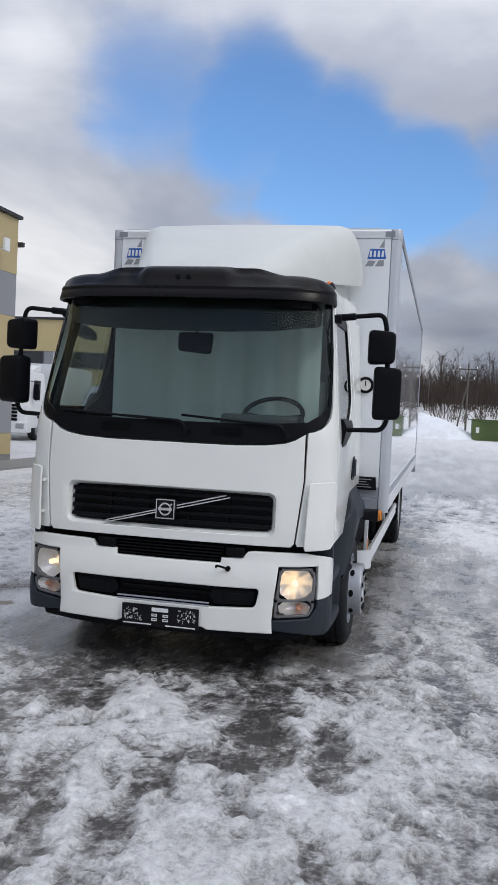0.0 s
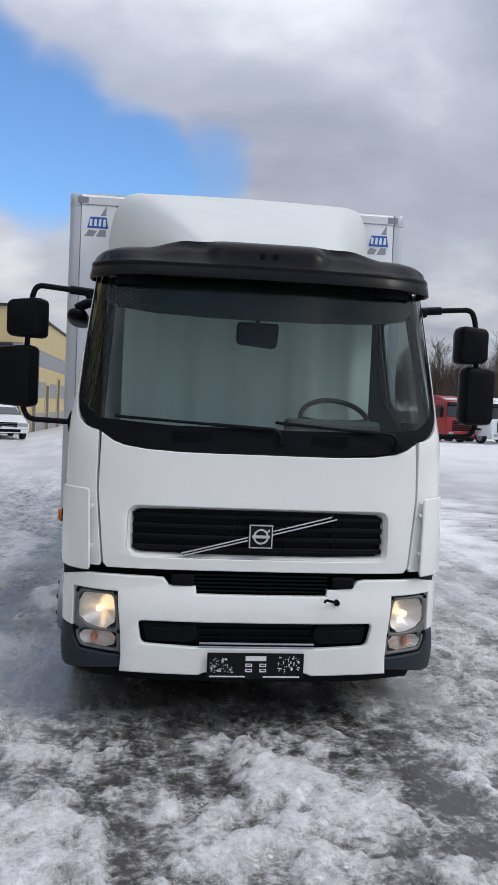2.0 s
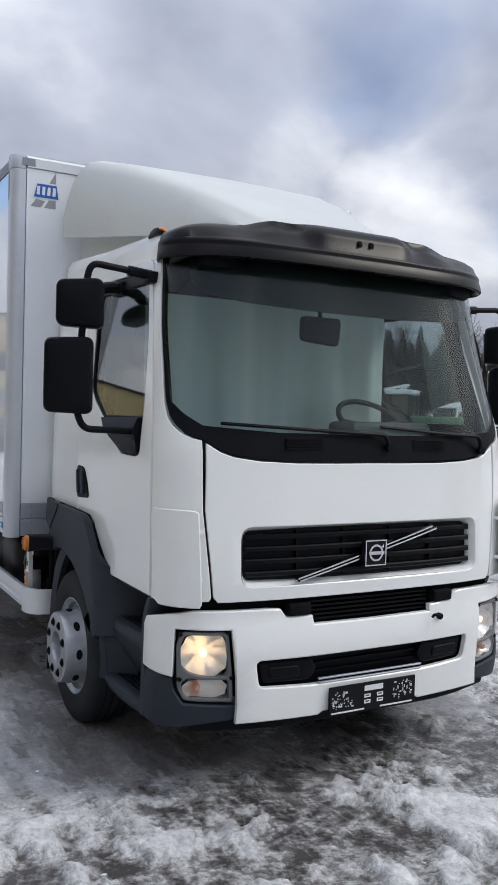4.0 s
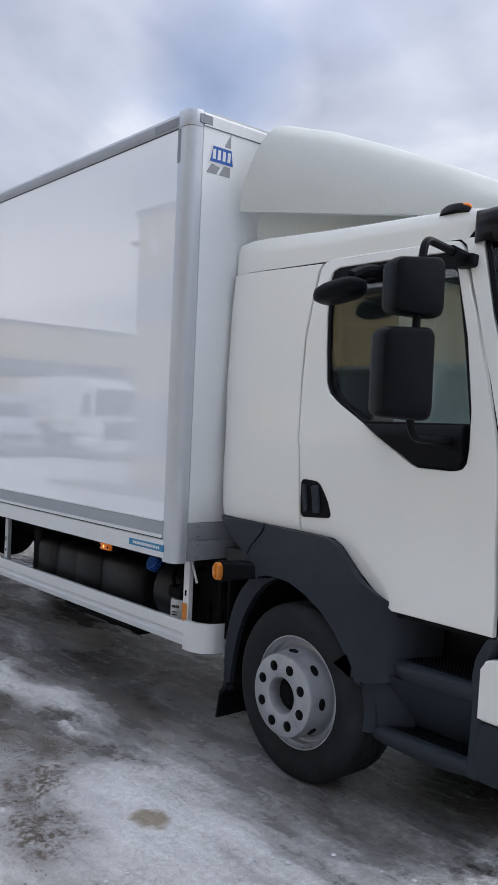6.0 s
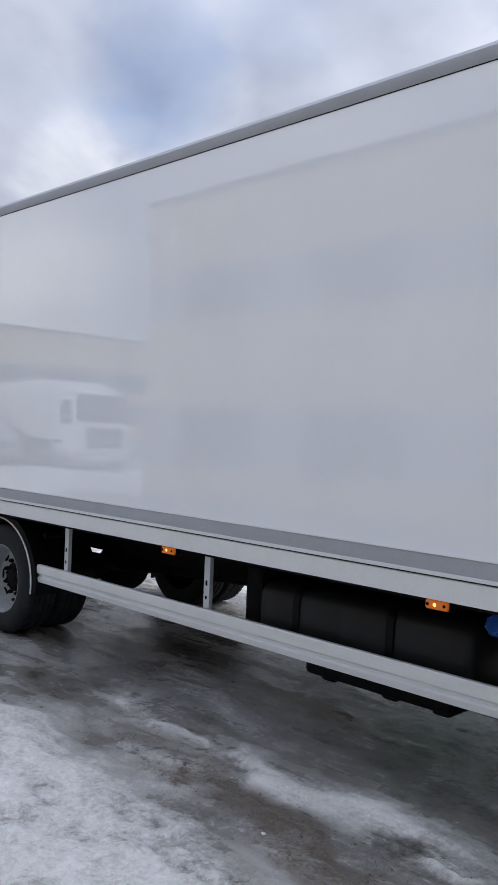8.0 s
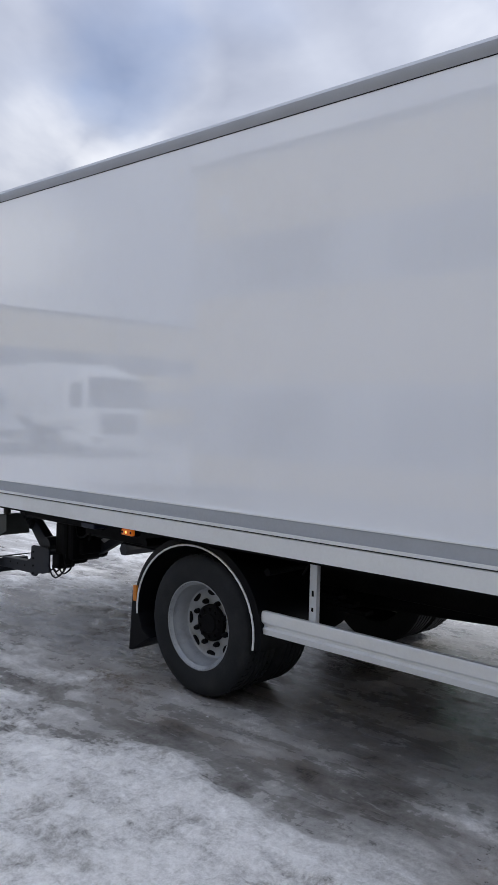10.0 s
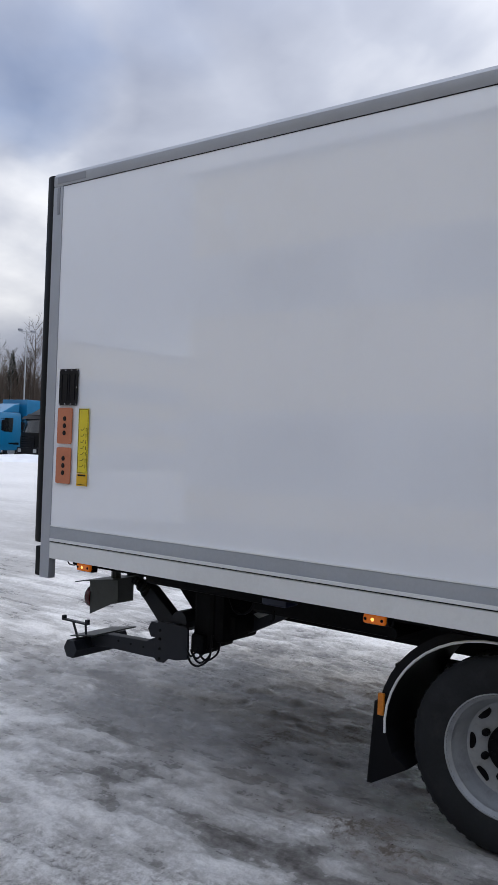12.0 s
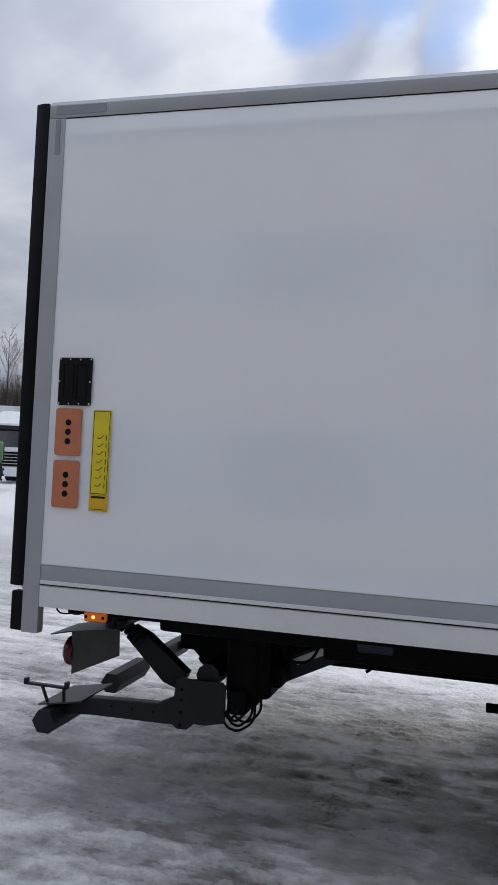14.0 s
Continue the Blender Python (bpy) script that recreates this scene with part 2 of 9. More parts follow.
# rear rims: silver darkened for the shade in their deep dish, with dirt
REARRIM = mat("shaded_silver_wheel_paint", (0.29, 0.31, 0.335), 0.45, metal=0.3, var=0.12, scale=12, dirt=(0.10, 0.095, 0.09), dirt_amt=0.6, dirt_scale=9)
CHROME = mat("chrome", (0.70, 0.70, 0.72), 0.16, metal=1.0, var=0.04)
ORANGE = glow_mat("lit_amber_lens", (1.0, 0.24, 0.02), 0.16, (0.55, 0.13, 0.012))
AMBER = mat("amber_reflector", (0.62, 0.20, 0.015), 0.3, var=0.15, scale=30)
REDLENS = mat("red_lamp_lens", (0.07, 0.006, 0.009), 0.25, var=0.1)
BULB = glow_mat("headlamp_glow", (1.0, 0.70, 0.42), 1.5, (0.8, 0.70, 0.5))
REFLECTOR = mat("silvered_reflector", (0.88, 0.86, 0.82), 0.32, metal=0.85, var=0.06, scale=20, bump=0.0015, bscale=55)
LAMPRIM = mat("grey_lamp_surround", (0.13, 0.135, 0.14), 0.45, var=0.08, scale=12)
INDIC = mat("orange_indicator_bulb", (0.75, 0.33, 0.18), 0.35, var=0.2, scale=30)
GLASS = glass_mat("tinted_windscreen", (0.90, 0.95, 0.94), 0.01, 0.020, 0.001, (0.40, 0.52, 0.54))
SIDEGLASS = glass_mat("tinted_side_glass", (0.76, 0.80, 0.79), 0.01, 0.10)
CLEAR = glass_mat("clear_lens", (0.975, 0.975, 0.975), 0.03, 0.03)
CABIN = mat("grey_cab_trim", (0.34, 0.37, 0.375), 0.8, var=0.12, scale=8)
DASHGREY = mat("dark_grey_dash", (0.075, 0.082, 0.084), 0.7, var=0.12, scale=8)
CABDARK = mat("dark_dashboard", (0.035, 0.036, 0.038), 0.7, var=0.15)
CURTAIN = mat("grey_green_curtain", (0.72, 0.80, 0.785), 0.9, var=0.06, scale=2.5)
BLUECAP = mat("blue_filler_cap", (0.015, 0.09, 0.38), 0.4)
DARKBLUE = mat("dark_blue_enamel", (0.004, 0.010, 0.035), 0.5, var=0.1)
LOGOBLUE = mat("blue_sticker", (0.01, 0.10, 0.42), 0.35, var=0.05)
LOGOGREY = mat("grey_sticker", (0.28, 0.29, 0.31), 0.4, var=0.05)
STICKWHITE = mat("white_print", (0.75, 0.77, 0.78), 0.5, var=0.04)
SIGNBLUE = mat("blue_label", (0.02, 0.22, 0.42), 0.35, var=0.06)
YELLOWPL = mat("yellow_lift_chart", (0.72, 0.58, 0.02), 0.5, var=0.08, scale=14)
YELLOW2 = mat("amber_lift_label", (0.72, 0.42, 0.01), 0.5, var=0.08)
COPPER = mat("orange_rubber_plate", (0.50, 0.17, 0.085), 0.6, var=0.1, scale=12)
DIRTYWHITE = mat("white_canister", (0.6, 0.62, 0.64), 0.5, dirt=(0.2, 0.19, 0.18), dirt_amt=0.6, dirt_scale=12)
PLATEBLK = mat("black_plate", (0.007, 0.007, 0.009), 0.4, var=0.1, spec=0.15)
LIFTGREY = mat("lift_blue_grey_paint", (0.015, 0.018, 0.026), 0.5, var=0.15, spec=0.25, dirt=(0.035, 0.035, 0.04), dirt_amt=0.35)
TINTBAND = mat("dark_glass_band", (0.010, 0.014, 0.013), 0.5, var=0.25, scale=5, spec=0.08)
DIALWHITE = mat("dial_face", (0.72, 0.71, 0.66), 0.4, var=0.08, scale=30)
CARRIER = mat("grey_green_sheet", (0.05, 0.056, 0.054), 0.5, var=0.12, spec=0.3, dirt=(0.02, 0.02, 0.02), dirt_amt=0.5, dirt_scale=8)
SPARK = glow_mat("amber_filament", (1.0, 0.45, 0.10), 1.6, (0.8, 0.4, 0.1))
FRONTWALL = mat("white_front_wall", (0.78, 0.81, 0.84), 0.35, var=0.03, scale=2, coat=0.2, dirt=(0.5, 0.5, 0.5), dirt_amt=0.12)
SEATGREY = mat("grey_seat_fabric", (0.30, 0.34, 0.34), 0.9, var=0.12, scale=20)


# ---------------------------------------------------------------- mesh tools
def put_mesh(name, bm, material, angle=32):
    me = bpy.data.meshes.new(name)
    bmesh.ops.recalc_face_normals(bm, faces=bm.faces)
    lay = bm.faces.layers.int.get("flat")
    smooth = [not (lay is not None and f[lay]) for f in bm.faces]
    bm.to_mesh(me)
    bm.free()
    me.set_sharp_from_angle(angle=radians(angle))
    me.polygons.foreach_set("use_smooth", smooth)
    me.materials.append(material)
    return me


def part(name, bm, material, parent, label="", angle=32):
    """One mesh under a thing or a part; its shape is given in the world."""
    ob = new(name, put_mesh(name, bm, material, angle))
    ob.parent = parent
    if parent.parent is None:
        ob.matrix_parent_inverse = parent.matrix_basis.inverted()
    if label:
        tagged(ob, label)
    return ob


def thing(name, label, category, at=(0, 0, 0), group="", kind=""):
    e = new(name)
    e.matrix_basis = Matrix.Translation(at)
    e.empty_display_size = 0.2
    return tagged(e, label, category, group, kind)


def solid(name, bm, material, label, category, group="", kind="", angle=32):
    ob = new(name, put_mesh(name, bm, material, angle))
    return tagged(ob, label, category, group, kind)


def keep_flat(bm, verts, normals):
    """Marks the large faces of a bevelled block, which keep their own normal."""
    lay = bm.faces.layers.int.get("flat")
    for f in {f for v in verts for f in v.link_faces}:
        f.normal_update()
        if any(abs(f.normal.dot(n)) > 0.9995 for n in normals):
            f[lay] = 1


def flat_layer(bm):
    if bm.faces.layers.int.get("flat") is None:
        bm.faces.layers.int.new("flat")


def add_box(bm, x0, x1, y0, y1, z0, z1, bev=0.0, seg=2, m=None):
    flat_layer(bm)
    vs = bmesh.ops.create_cube(bm, size=1)["verts"]
    for v in vs:
        v.co = Vector((x0 if v.co.x < 0 else x1, y0 if v.co.y < 0 else y1, z0 if v.co.z < 0 else z1))
    if bev:
        es = list({e for v in vs for e in v.link_edges})
        vs = bmesh.ops.bevel(bm, geom=es, offset=bev, segments=seg, affect='EDGES', profile=0.5)["verts"]
        keep_flat(bm, vs, (Vector((1, 0, 0)), Vector((0, 1, 0)), Vector((0, 0, 1))))
    if m is not None:
        bmesh.ops.transform(bm, matrix=m, verts=list(set(vs)))
    return vs


def box(x0, x1, y0, y1, z0, z1, bev=0.0, seg=2, m=None):
    bm = bmesh.new()
    add_box(bm, x0, x1, y0, y1, z0, z1, bev, seg, m)
    return bm


def add_loft(bm, rings, closed=True, caps=True, loop=False):
    vs = [[bm.verts.new(p) for p in r] for r in rings]
    n = len(vs[0])
    pairs = list(zip(vs, vs[1:])) + ([(vs[-1], vs[0])] if loop else [])
    for a, b in pairs:
        for i in range(n if closed else n - 1):
            j = (i + 1) % n
            bm.faces.new((a[i], a[j], b[j], b[i]))
    if caps and closed and not loop:
        bm.faces.new(vs[0][::-1])
        bm.faces.new(vs[-1])
    return [v for r in vs for v in r]


def add_tube(bm, pts, r, n=8, caps=True):
    pts = [Vector(p) for p in pts]
    rings, up = [], None
    for i, p in enumerate(pts):
        d = (pts[min(i + 1, len(pts) - 1)] - pts[max(i - 1, 0)]).normalized()
        if up is None:
            up = Vector((0, 0, 1)) if abs(d.z) < 0.9 else Vector((0, 1, 0))
        a = d.cross(up).normalized()
        up = a.cross(d).normalized()
        rr = r[i] if isinstance(r, (list, tuple)) else r
        rings.append([p + rr * (math.cos(t) * a + math.sin(t) * up) for t in [2 * math.pi * k / n for k in range(n)]])
    return add_loft(bm, rings, True, caps)


def tube(pts, r, n=8):
    bm = bmesh.new()
    add_tube(bm, pts, r, n)
    return bm


def arc_path(pts, rad, n=5):
    """A path whose inner corners are rounded."""
    pts = [Vector(p) for p in pts]
    out = [pts[0]]
    for a, b, c in zip(pts, pts[1:], pts[2:]):
        d1, d2 = (a - b), (c - b)
        r = min(rad, d1.length * 0.45, d2.length * 0.45)
        p, q = b + d1.normalized() * r, b + d2.normalized() * r
        for k in range(n + 1):
            t = k / n
            out.append(p * (1 - t) ** 2 + b * 2 * t * (1 - t) + q * t * t)
    return out + [pts[-1]]


def add_lathe(bm, prof, n, m, caps=True):
    """prof: radius and height along z, turned round z, then placed by m."""
    rings = [[m @ Vector((r * math.cos(t), r * math.sin(t), h)) for t in [2 * math.pi * k / n for k in range(n)]] for r, h in prof]
    return add_loft(bm, rings, True, caps)


def lathe(prof, n, m):
    bm = bmesh.new()
    add_lathe(bm, prof, n, m)
    return bm


def add_prism(bm, poly, axis, a0, a1, bev=0.0):
    """A flat outline pushed along an axis. poly is in the two other axes, in their order."""
    def at(p, a):
        return {"x": (a, p[0], p[1]), "y": (p[0], a, p[1]), "z": (p[0], p[1], a)}[axis]
    flat_layer(bm)
    lo, hi = [bm.verts.new(at(p, a0)) for p in poly], [bm.verts.new(at(p, a1)) for p in poly]
    fs = [bm.faces.new(lo[::-1]), bm.faces.new(hi)]
    n = len(poly)
    for i in range(n):
        j = (i + 1) % n
        fs.append(bm.faces.new((lo[i], lo[j], hi[j], hi[i])))
    vs = lo + hi
    if bev:
        bmesh.ops.recalc_face_normals(bm, faces=fs)
        es = list({e for f in fs[:2] for e in f.edges})
        vs = bmesh.ops.bevel(bm, geom=es, offset=bev, segments=2, affect='EDGES', profile=0.5)["verts"]
        keep_flat(bm, vs, (Vector(at((0, 0), 1)),))
    return vs


def prism(poly, axis, a0, a1, bev=0.0):
    bm = bmesh.new()
    add_prism(bm, poly, axis, a0, a1, bev)
    return bm


def rounded(pts, rad, n=4):
    """An outline with its corners rounded."""
    out = []
    m = len(pts)
    for i in range(m):
        a, b, c = Vector(pts[i - 1]), Vector(pts[i]), Vector(pts[(i + 1) % m])
        d1, d2 = a - b, c - b
        r = min(rad, d1.length * 0.45, d2.length * 0.45)
        p, q = b + d1.normalized() * r, b + d2.normalized() * r
        for k in range(n + 1):
            t = k / n
            out.append(tuple(p * (1 - t) ** 2 + b * 2 * t * (1 - t) + q * t * t))
    return out


def rect(a0, a1, b0, b1):
    return [(a0, b0), (a1, b0), (a1, b1), (a0, b1)]


def sheet(outer, holes, place, off=0.0, thick=0.02, step=0.12, soft=0.004, even=True):
    """A bent panel: an outline with holes in (u, v), laid on the surface place(u, v), with a thickness and softened rim."""
    flat = bmesh.new()
    for loop in [outer] + list(holes):
        vs = [flat.verts.new((p[0], p[1], 0)) for p in loop]
        for i in range(len(vs)):
            flat.edges.new((vs[i - 1], vs[i]))
    bmesh.ops.triangle_fill(flat, use_beauty=True, use_dissolve=False, edges=flat.edges[:])
    if soft:
        bmesh.ops.inset_region(flat, faces=flat.faces[:], thickness=soft, use_boundary=True, use_even_offset=even)
    us, vs = [p[0] for p in outer], [p[1] for p in outer]
    for lo, hi, no in ((min(us), max(us), (1, 0, 0)), (min(vs), max(vs), (0, 1, 0))):
        k = max(int((hi - lo) / step), 1)
        for i in range(1, k):
            c = lo + (hi - lo) * i / k
            bmesh.ops.bisect_plane(flat, geom=flat.verts[:] + flat.edges[:] + flat.faces[:], dist=1e-5, plane_co=[c * q for q in no], plane_no=no)
    flat.verts.index_update()
    rim = {v.index for e in flat.edges if len(e.link_faces) == 1 for v in e.verts}

    def lay(u, v, o):
        e = 1e-3
        p, du, dv = Vector(place(u, v)), Vector(place(u + e, v)) - Vector(place(u - e, v)), Vector(place(u, v + e)) - Vector(place(u, v - e))
        return p + du.cross(dv).normalized() * o

    bm = bmesh.new()
    top, bot = [], []
    for v in flat.verts:
        o = off(v.co.x, v.co.y) if callable(off) else off
        top.append(bm.verts.new(lay(v.co.x, v.co.y, o - (soft * 0.8 if v.index in rim else 0))))
        bot.append(bm.verts.new(lay(v.co.x, v.co.y, o - thick)))
    for f in flat.faces:
        ids = [v.index for v in f.verts]
        bm.faces.new([top[i] for i in ids])
        bm.faces.new([bot[i] for i in ids[::-1]])
    for e in flat.edges:
        if len(e.link_faces) == 1:
            a, b = e.verts[0].index, e.verts[1].index
            bm.faces.new((top[a], top[b], bot[b], bot[a]))
    flat.free()
    return bm




def wheel_axis(x, y, z, out):
    """A frame whose z points to the side out (-1 or 1) along x."""
    return Matrix.Translation((x, y, z)) @ Matrix.Rotation(radians(90 * out), 4, 'Y')


# ---------------------------------------------------------------- the lorry
TRUCK = thing("box_truck", "white box lorry with black sun visor, parked on ice", "truck", (0, 5, 0))
CAB_L, CAB_D = 1.15, 0.29


def cab_front(z):
    return float(np.interp(z, (0.3, 1.0, 1.55, 2.45, 2.65), (0.165, 0.15, 0.18, 0.365, 0.42)))


def cab_half(z):
    return float(np.interp(z, (0.3, 1.6, 2.5, 2.65), (1.035, 1.035, 0.925, 0.90)))


def cab_at(u, z):
    """A place on the cab's skin: u metres along it from the middle of its front, positive to +x."""
    s, a = (1 if u >= 0 else -1), abs(u)
    yc, w = cab_front(z), cab_half(z)
    if a <= CAB_L:
        f = a / CAB_L * math.pi / 2
        c, q = math.cos(f), math.sin(f)
        r = (abs(c) ** 3 + abs(q) ** 3) ** (-1 / 3)
        return s * w * q * r, yc + CAB_D * (1 - c * r), z
    y = yc + CAB_D + a - CAB_L
    t = max(0.0, (y - 1.88) / 0.27)
    flare = max(0.0, (y - 1.5) / 0.65) * max(0.0, (z - 1.6) / 0.85)
    return s * (w - 0.065 * t ** 3 * float(np.interp(z, (1.2, 2.45), (1.0, 0.55))) + 0.055 * flare), y, z


def fx(x, z):
    """u of a place on the front, from its x."""
    X = min(abs(x) / cab_half(z), 0.99999)
    return math.copysign(math.atan2(X, (1 - X ** 3) ** (1 / 3)) / (math.pi / 2) * CAB_L, x)


def sy(y, z, s):
    """u of a place on the flank of side s, from its y."""
    t = y - cab_front(z)
    if t >= CAB_D:
        return s * (CAB_L + t - CAB_D)
    Y = 1 - t / CAB_D
    return s * math.atan2((1 - Y ** 3) ** (1 / 3), Y) / (math.pi / 2) * CAB_L


def front(pts):
    return [(fx(x, z), z) for x, z in pts]


def flank(pts, s):
    out = [(sy(y, z, s), z) for y, z in pts]
    return out if s > 0 else out[::-1]


def cab_place(u, z):
    return cab_at(u, z)


HOOD_TOP = [(-0.862, 1.595), (-0.80, 1.556), (-0.74, 1.535), (-0.62, 1.518), (-0.43, 1.509), (-0.2, 1.508), (0, 1.509),
            (0.2, 1.508), (0.43, 1.509), (0.62, 1.518), (0.74, 1.535), (0.80, 1.556), (0.862, 1.595)]
GRILLE = rounded(rect(-0.672, 0.672, 0.968, 1.192), 0.045)


def hood():
    edge = [(x * 0.99, z - 0.008) for x, z in HOOD_TOP]
    pts = edge + [(0.858, 1.29), (0.82, 0.905), (0.80, 0.882), (-0.80, 0.882), (-0.82, 0.905), (-0.858, 1.29)]
    hole = rounded(rect(-0.70, 0.70, 0.945, 1.215), 0.06)
    h = part("bonnet_flap", sheet(front(pts), [front(hole)], cab_place, 0.012, 0.03, 0.09), PAINT, TRUCK, "white front flap over the engine")
    # sloping rim round the grille
    bm = bmesh.new()
    n = len(hole)
    small = GRILLE
    rings = []
    for loop, o in ((hole, 0.011), ([((a[0] + b[0]) / 2, (a[1] + b[1]) / 2) for a, b in zip(hole, small)], -0.012), (small, -0.045)):
        ring = []
        for x, z in loop:
            p = cab_at(fx(x, z), z)
            ring.append((p[0], p[1] - o, p[2]))
        rings.append(ring)
    add_loft(bm, rings, True, False)
    part("grille_surround", bm, PAINT, h)
    g = part("grille", sheet(front(rounded(rect(-0.69, 0.69, 0.95, 1.21), 0.05)), [], cab_place, -0.045, 0.02, 0.2), BLACK, TRUCK, "black slatted radiator grille")
    for i in range(4):
        z = 0.985 + 0.056 * i
        bm = sheet(front(rect(-0.675, 0.675, z, z + 0.026)), [], cab_place, -0.012, 0.035, 0.1, 0.006)
        part("slat", bm, BLACK, g)
    for x in (-0.40, -0.14, 0.14, 0.40):
        part("rib", sheet(front(rect(x - 0.006, x + 0.006, 0.972, 1.19)), [], cab_place, -0.028, 0.02, 0.2, 0), BLACK, g)
    for k, dx in enumerate((0.0, 0.034)):
        bm = bmesh.new()
        rings = []
        for i in range(13):
            t = i / 12
            x, z = -0.415 + 0.80 * t + dx * (0.2 + 0.6 * t), 0.972 + 0.212 * t - dx * 0.36
            p = Vector(cab_at(fx(x, z), z)) - Vector((0, 0.012, 0))
            a = Vector((0.26, 0, 0.965)) * -0.0042
            rings.append([p - a, p + a, p + a + Vector((0, 0.02, 0)), p - a + Vector((0, 0.02, 0))])
        add_loft(bm, rings)
        part("diagonal_bar", bm, CHROME, g, "chrome diagonal bar")
    b = part("badge", box(-0.062, 0.062, 0.118, 0.15, 1.013, 1.137, 0.006), PLATEBLK, g, "square black badge with a chrome ring")
    bm = bmesh.new()
    m = Matrix.Translation((0, 0.117, 1.075)) @ Matrix.Rotation(radians(90), 4, 'X')
    rings = []
    for k in range(32):
        t = 2 * math.pi * k / 32
        c, q = math.cos(t), math.sin(t)
        rings.append([m @ Vector((r * c, r * q, h)) for r, h in ((0.031, -0.004), (0.031, 0.006), (0.041, 0.006), (0.041, -0.004))])
    add_loft(bm, rings, True, False, True)
    add_box(bm, -0.046, 0.046, 0.108, 0.116, 1.067, 1.083)
    add_prism(bm, [(0.026, 1.098), (0.045, 1.117), (0.045, 1.10), (0.045, 1.095)][:3], "y", 0.112, 0.117)
    for x0, x1, z0, z1 in ((-0.062, 0.062, 1.131, 1.137), (-0.062, 0.062, 1.013, 1.019), (-0.062, -0.056, 1.019, 1.131), (0.056, 0.062, 1.019, 1.131)):
        add_box(bm, x0, x1, 0.113, 0.12, z0, z1)
    bm2 = put_mesh("badge_ring", bm, CHROME)
    r = new("badge_ring", bm2)
    r.parent = g


def windscreen():
    edge = [(x, z + 0.004) for x, z in HOOD_TOP]
    side = [(0.392, 1.77), (0.44, 1.92), (0.512, 2.13), (0.592, 2.43), (0.60, 2.462)]
    low = [(0.90, 1.612), (0.943, 1.637), (0.968, 1.668), (0.982, 1.705)]
    right = [(fx(x, z), z) for x, z in low] + [(sy(y, z, 1), z) for y, z in side]
    left = [(-u, z) for u, z in right][::-1]
    outer = front(edge) + right + [(fx(0.5, 2.462), 2.462), (0, 2.462), (fx(-0.5, 2.462), 2.462)] + left
    gside = [(u - 0.045, z) for u, z in right[4:-1]]
    gl = [(fx(-0.5, 1.640), 1.640), (0, 1.636), (fx(0.5, 1.640), 1.640), (fx(0.86, 1.665), 1.665), (fx(0.925, 1.71), 1.71)] + gside
    gl = gl + [(gside[-1][0] - 0.05, 2.45), (0, 2.452)] + [(-(gside[-1][0] - 0.05), 2.45)] + [(-u, z) for u, z in gside][::-1] + [(fx(-0.925, 1.71), 1.71), (fx(-0.86, 1.665), 1.665)]
    part("windscreen_surround", sheet(outer, [gl], cab_place, 0.008, 0.02, 0.1, 0.003), BLACK, TRUCK, "black windscreen frame and cowl")
    w = part("windscreen", sheet(gl, [], cab_place, 0.003, 0.006, 0.07, 0), GLASS, TRUCK, "large bowed tinted windscreen")
    band = [(fx(x, z), z) for x, z in ((-0.86, 2.33), (-0.80, 2.275), (-0.6, 2.245), (-0.3, 2.232), (0, 2.230), (0.3, 2.232), (0.6, 2.245), (0.80, 2.275), (0.86, 2.33), (0.86, 2.44), (0, 2.448), (-0.86, 2.44))]
    part("glass_band", sheet(band, [], cab_place, -0.014, 0.003, 0.1, 0), TINTBAND, w, "dark tinted band along the windscreen top")
    # wipers and cowl details
    for x0, x1, xp, zp in ((-0.79, 0.02, 0.10, 1.60), (0.06, 0.62, 0.74, 1.585)):
        bm = bmesh.new()
        pts = []
        for i in range(9):
            x = x0 + (x1 - x0) * i / 8
            z = 1.678 - 0.038 * i / 8
            p = cab_at(fx(x, z), z)
            pts.append((p[0], p[1] - 0.022, p[2]))
        add_tube(bm, pts, 0.009, 6)
        p = cab_at(fx(xp, zp), zp)
        mid = pts[5] if x0 < 0 else pts[6]
        add_tube(bm, arc_path([mid, (xp - 0.03, pts[-1][1] - 0.02, 1.64), (p[0], p[1] - 0.025, p[2] - 0.02)], 0.05), [0.011] * 8, 6)
        add_tube(bm, [(p[0], p[1] + 0.01, p[2] - 0.02), (p[0], p[1] - 0.04, p[2] - 0.02)], 0.02, 10)
        part("wiper", bm, BLACK, TRUCK, "black wiper resting on the cowl")
    for x in (-0.38, 0.36):
        bm = bmesh.new()
        for k in range(4):
            z = 1.565 + 0.014 * k
            p = cab_at(fx(x, z), z)
            add_box(bm, x - 0.1, x + 0.1, p[1] - 0.014, p[1] + 0.01, z, z + 0.008)
        part("cowl_vent", bm, CHASSIS, TRUCK)


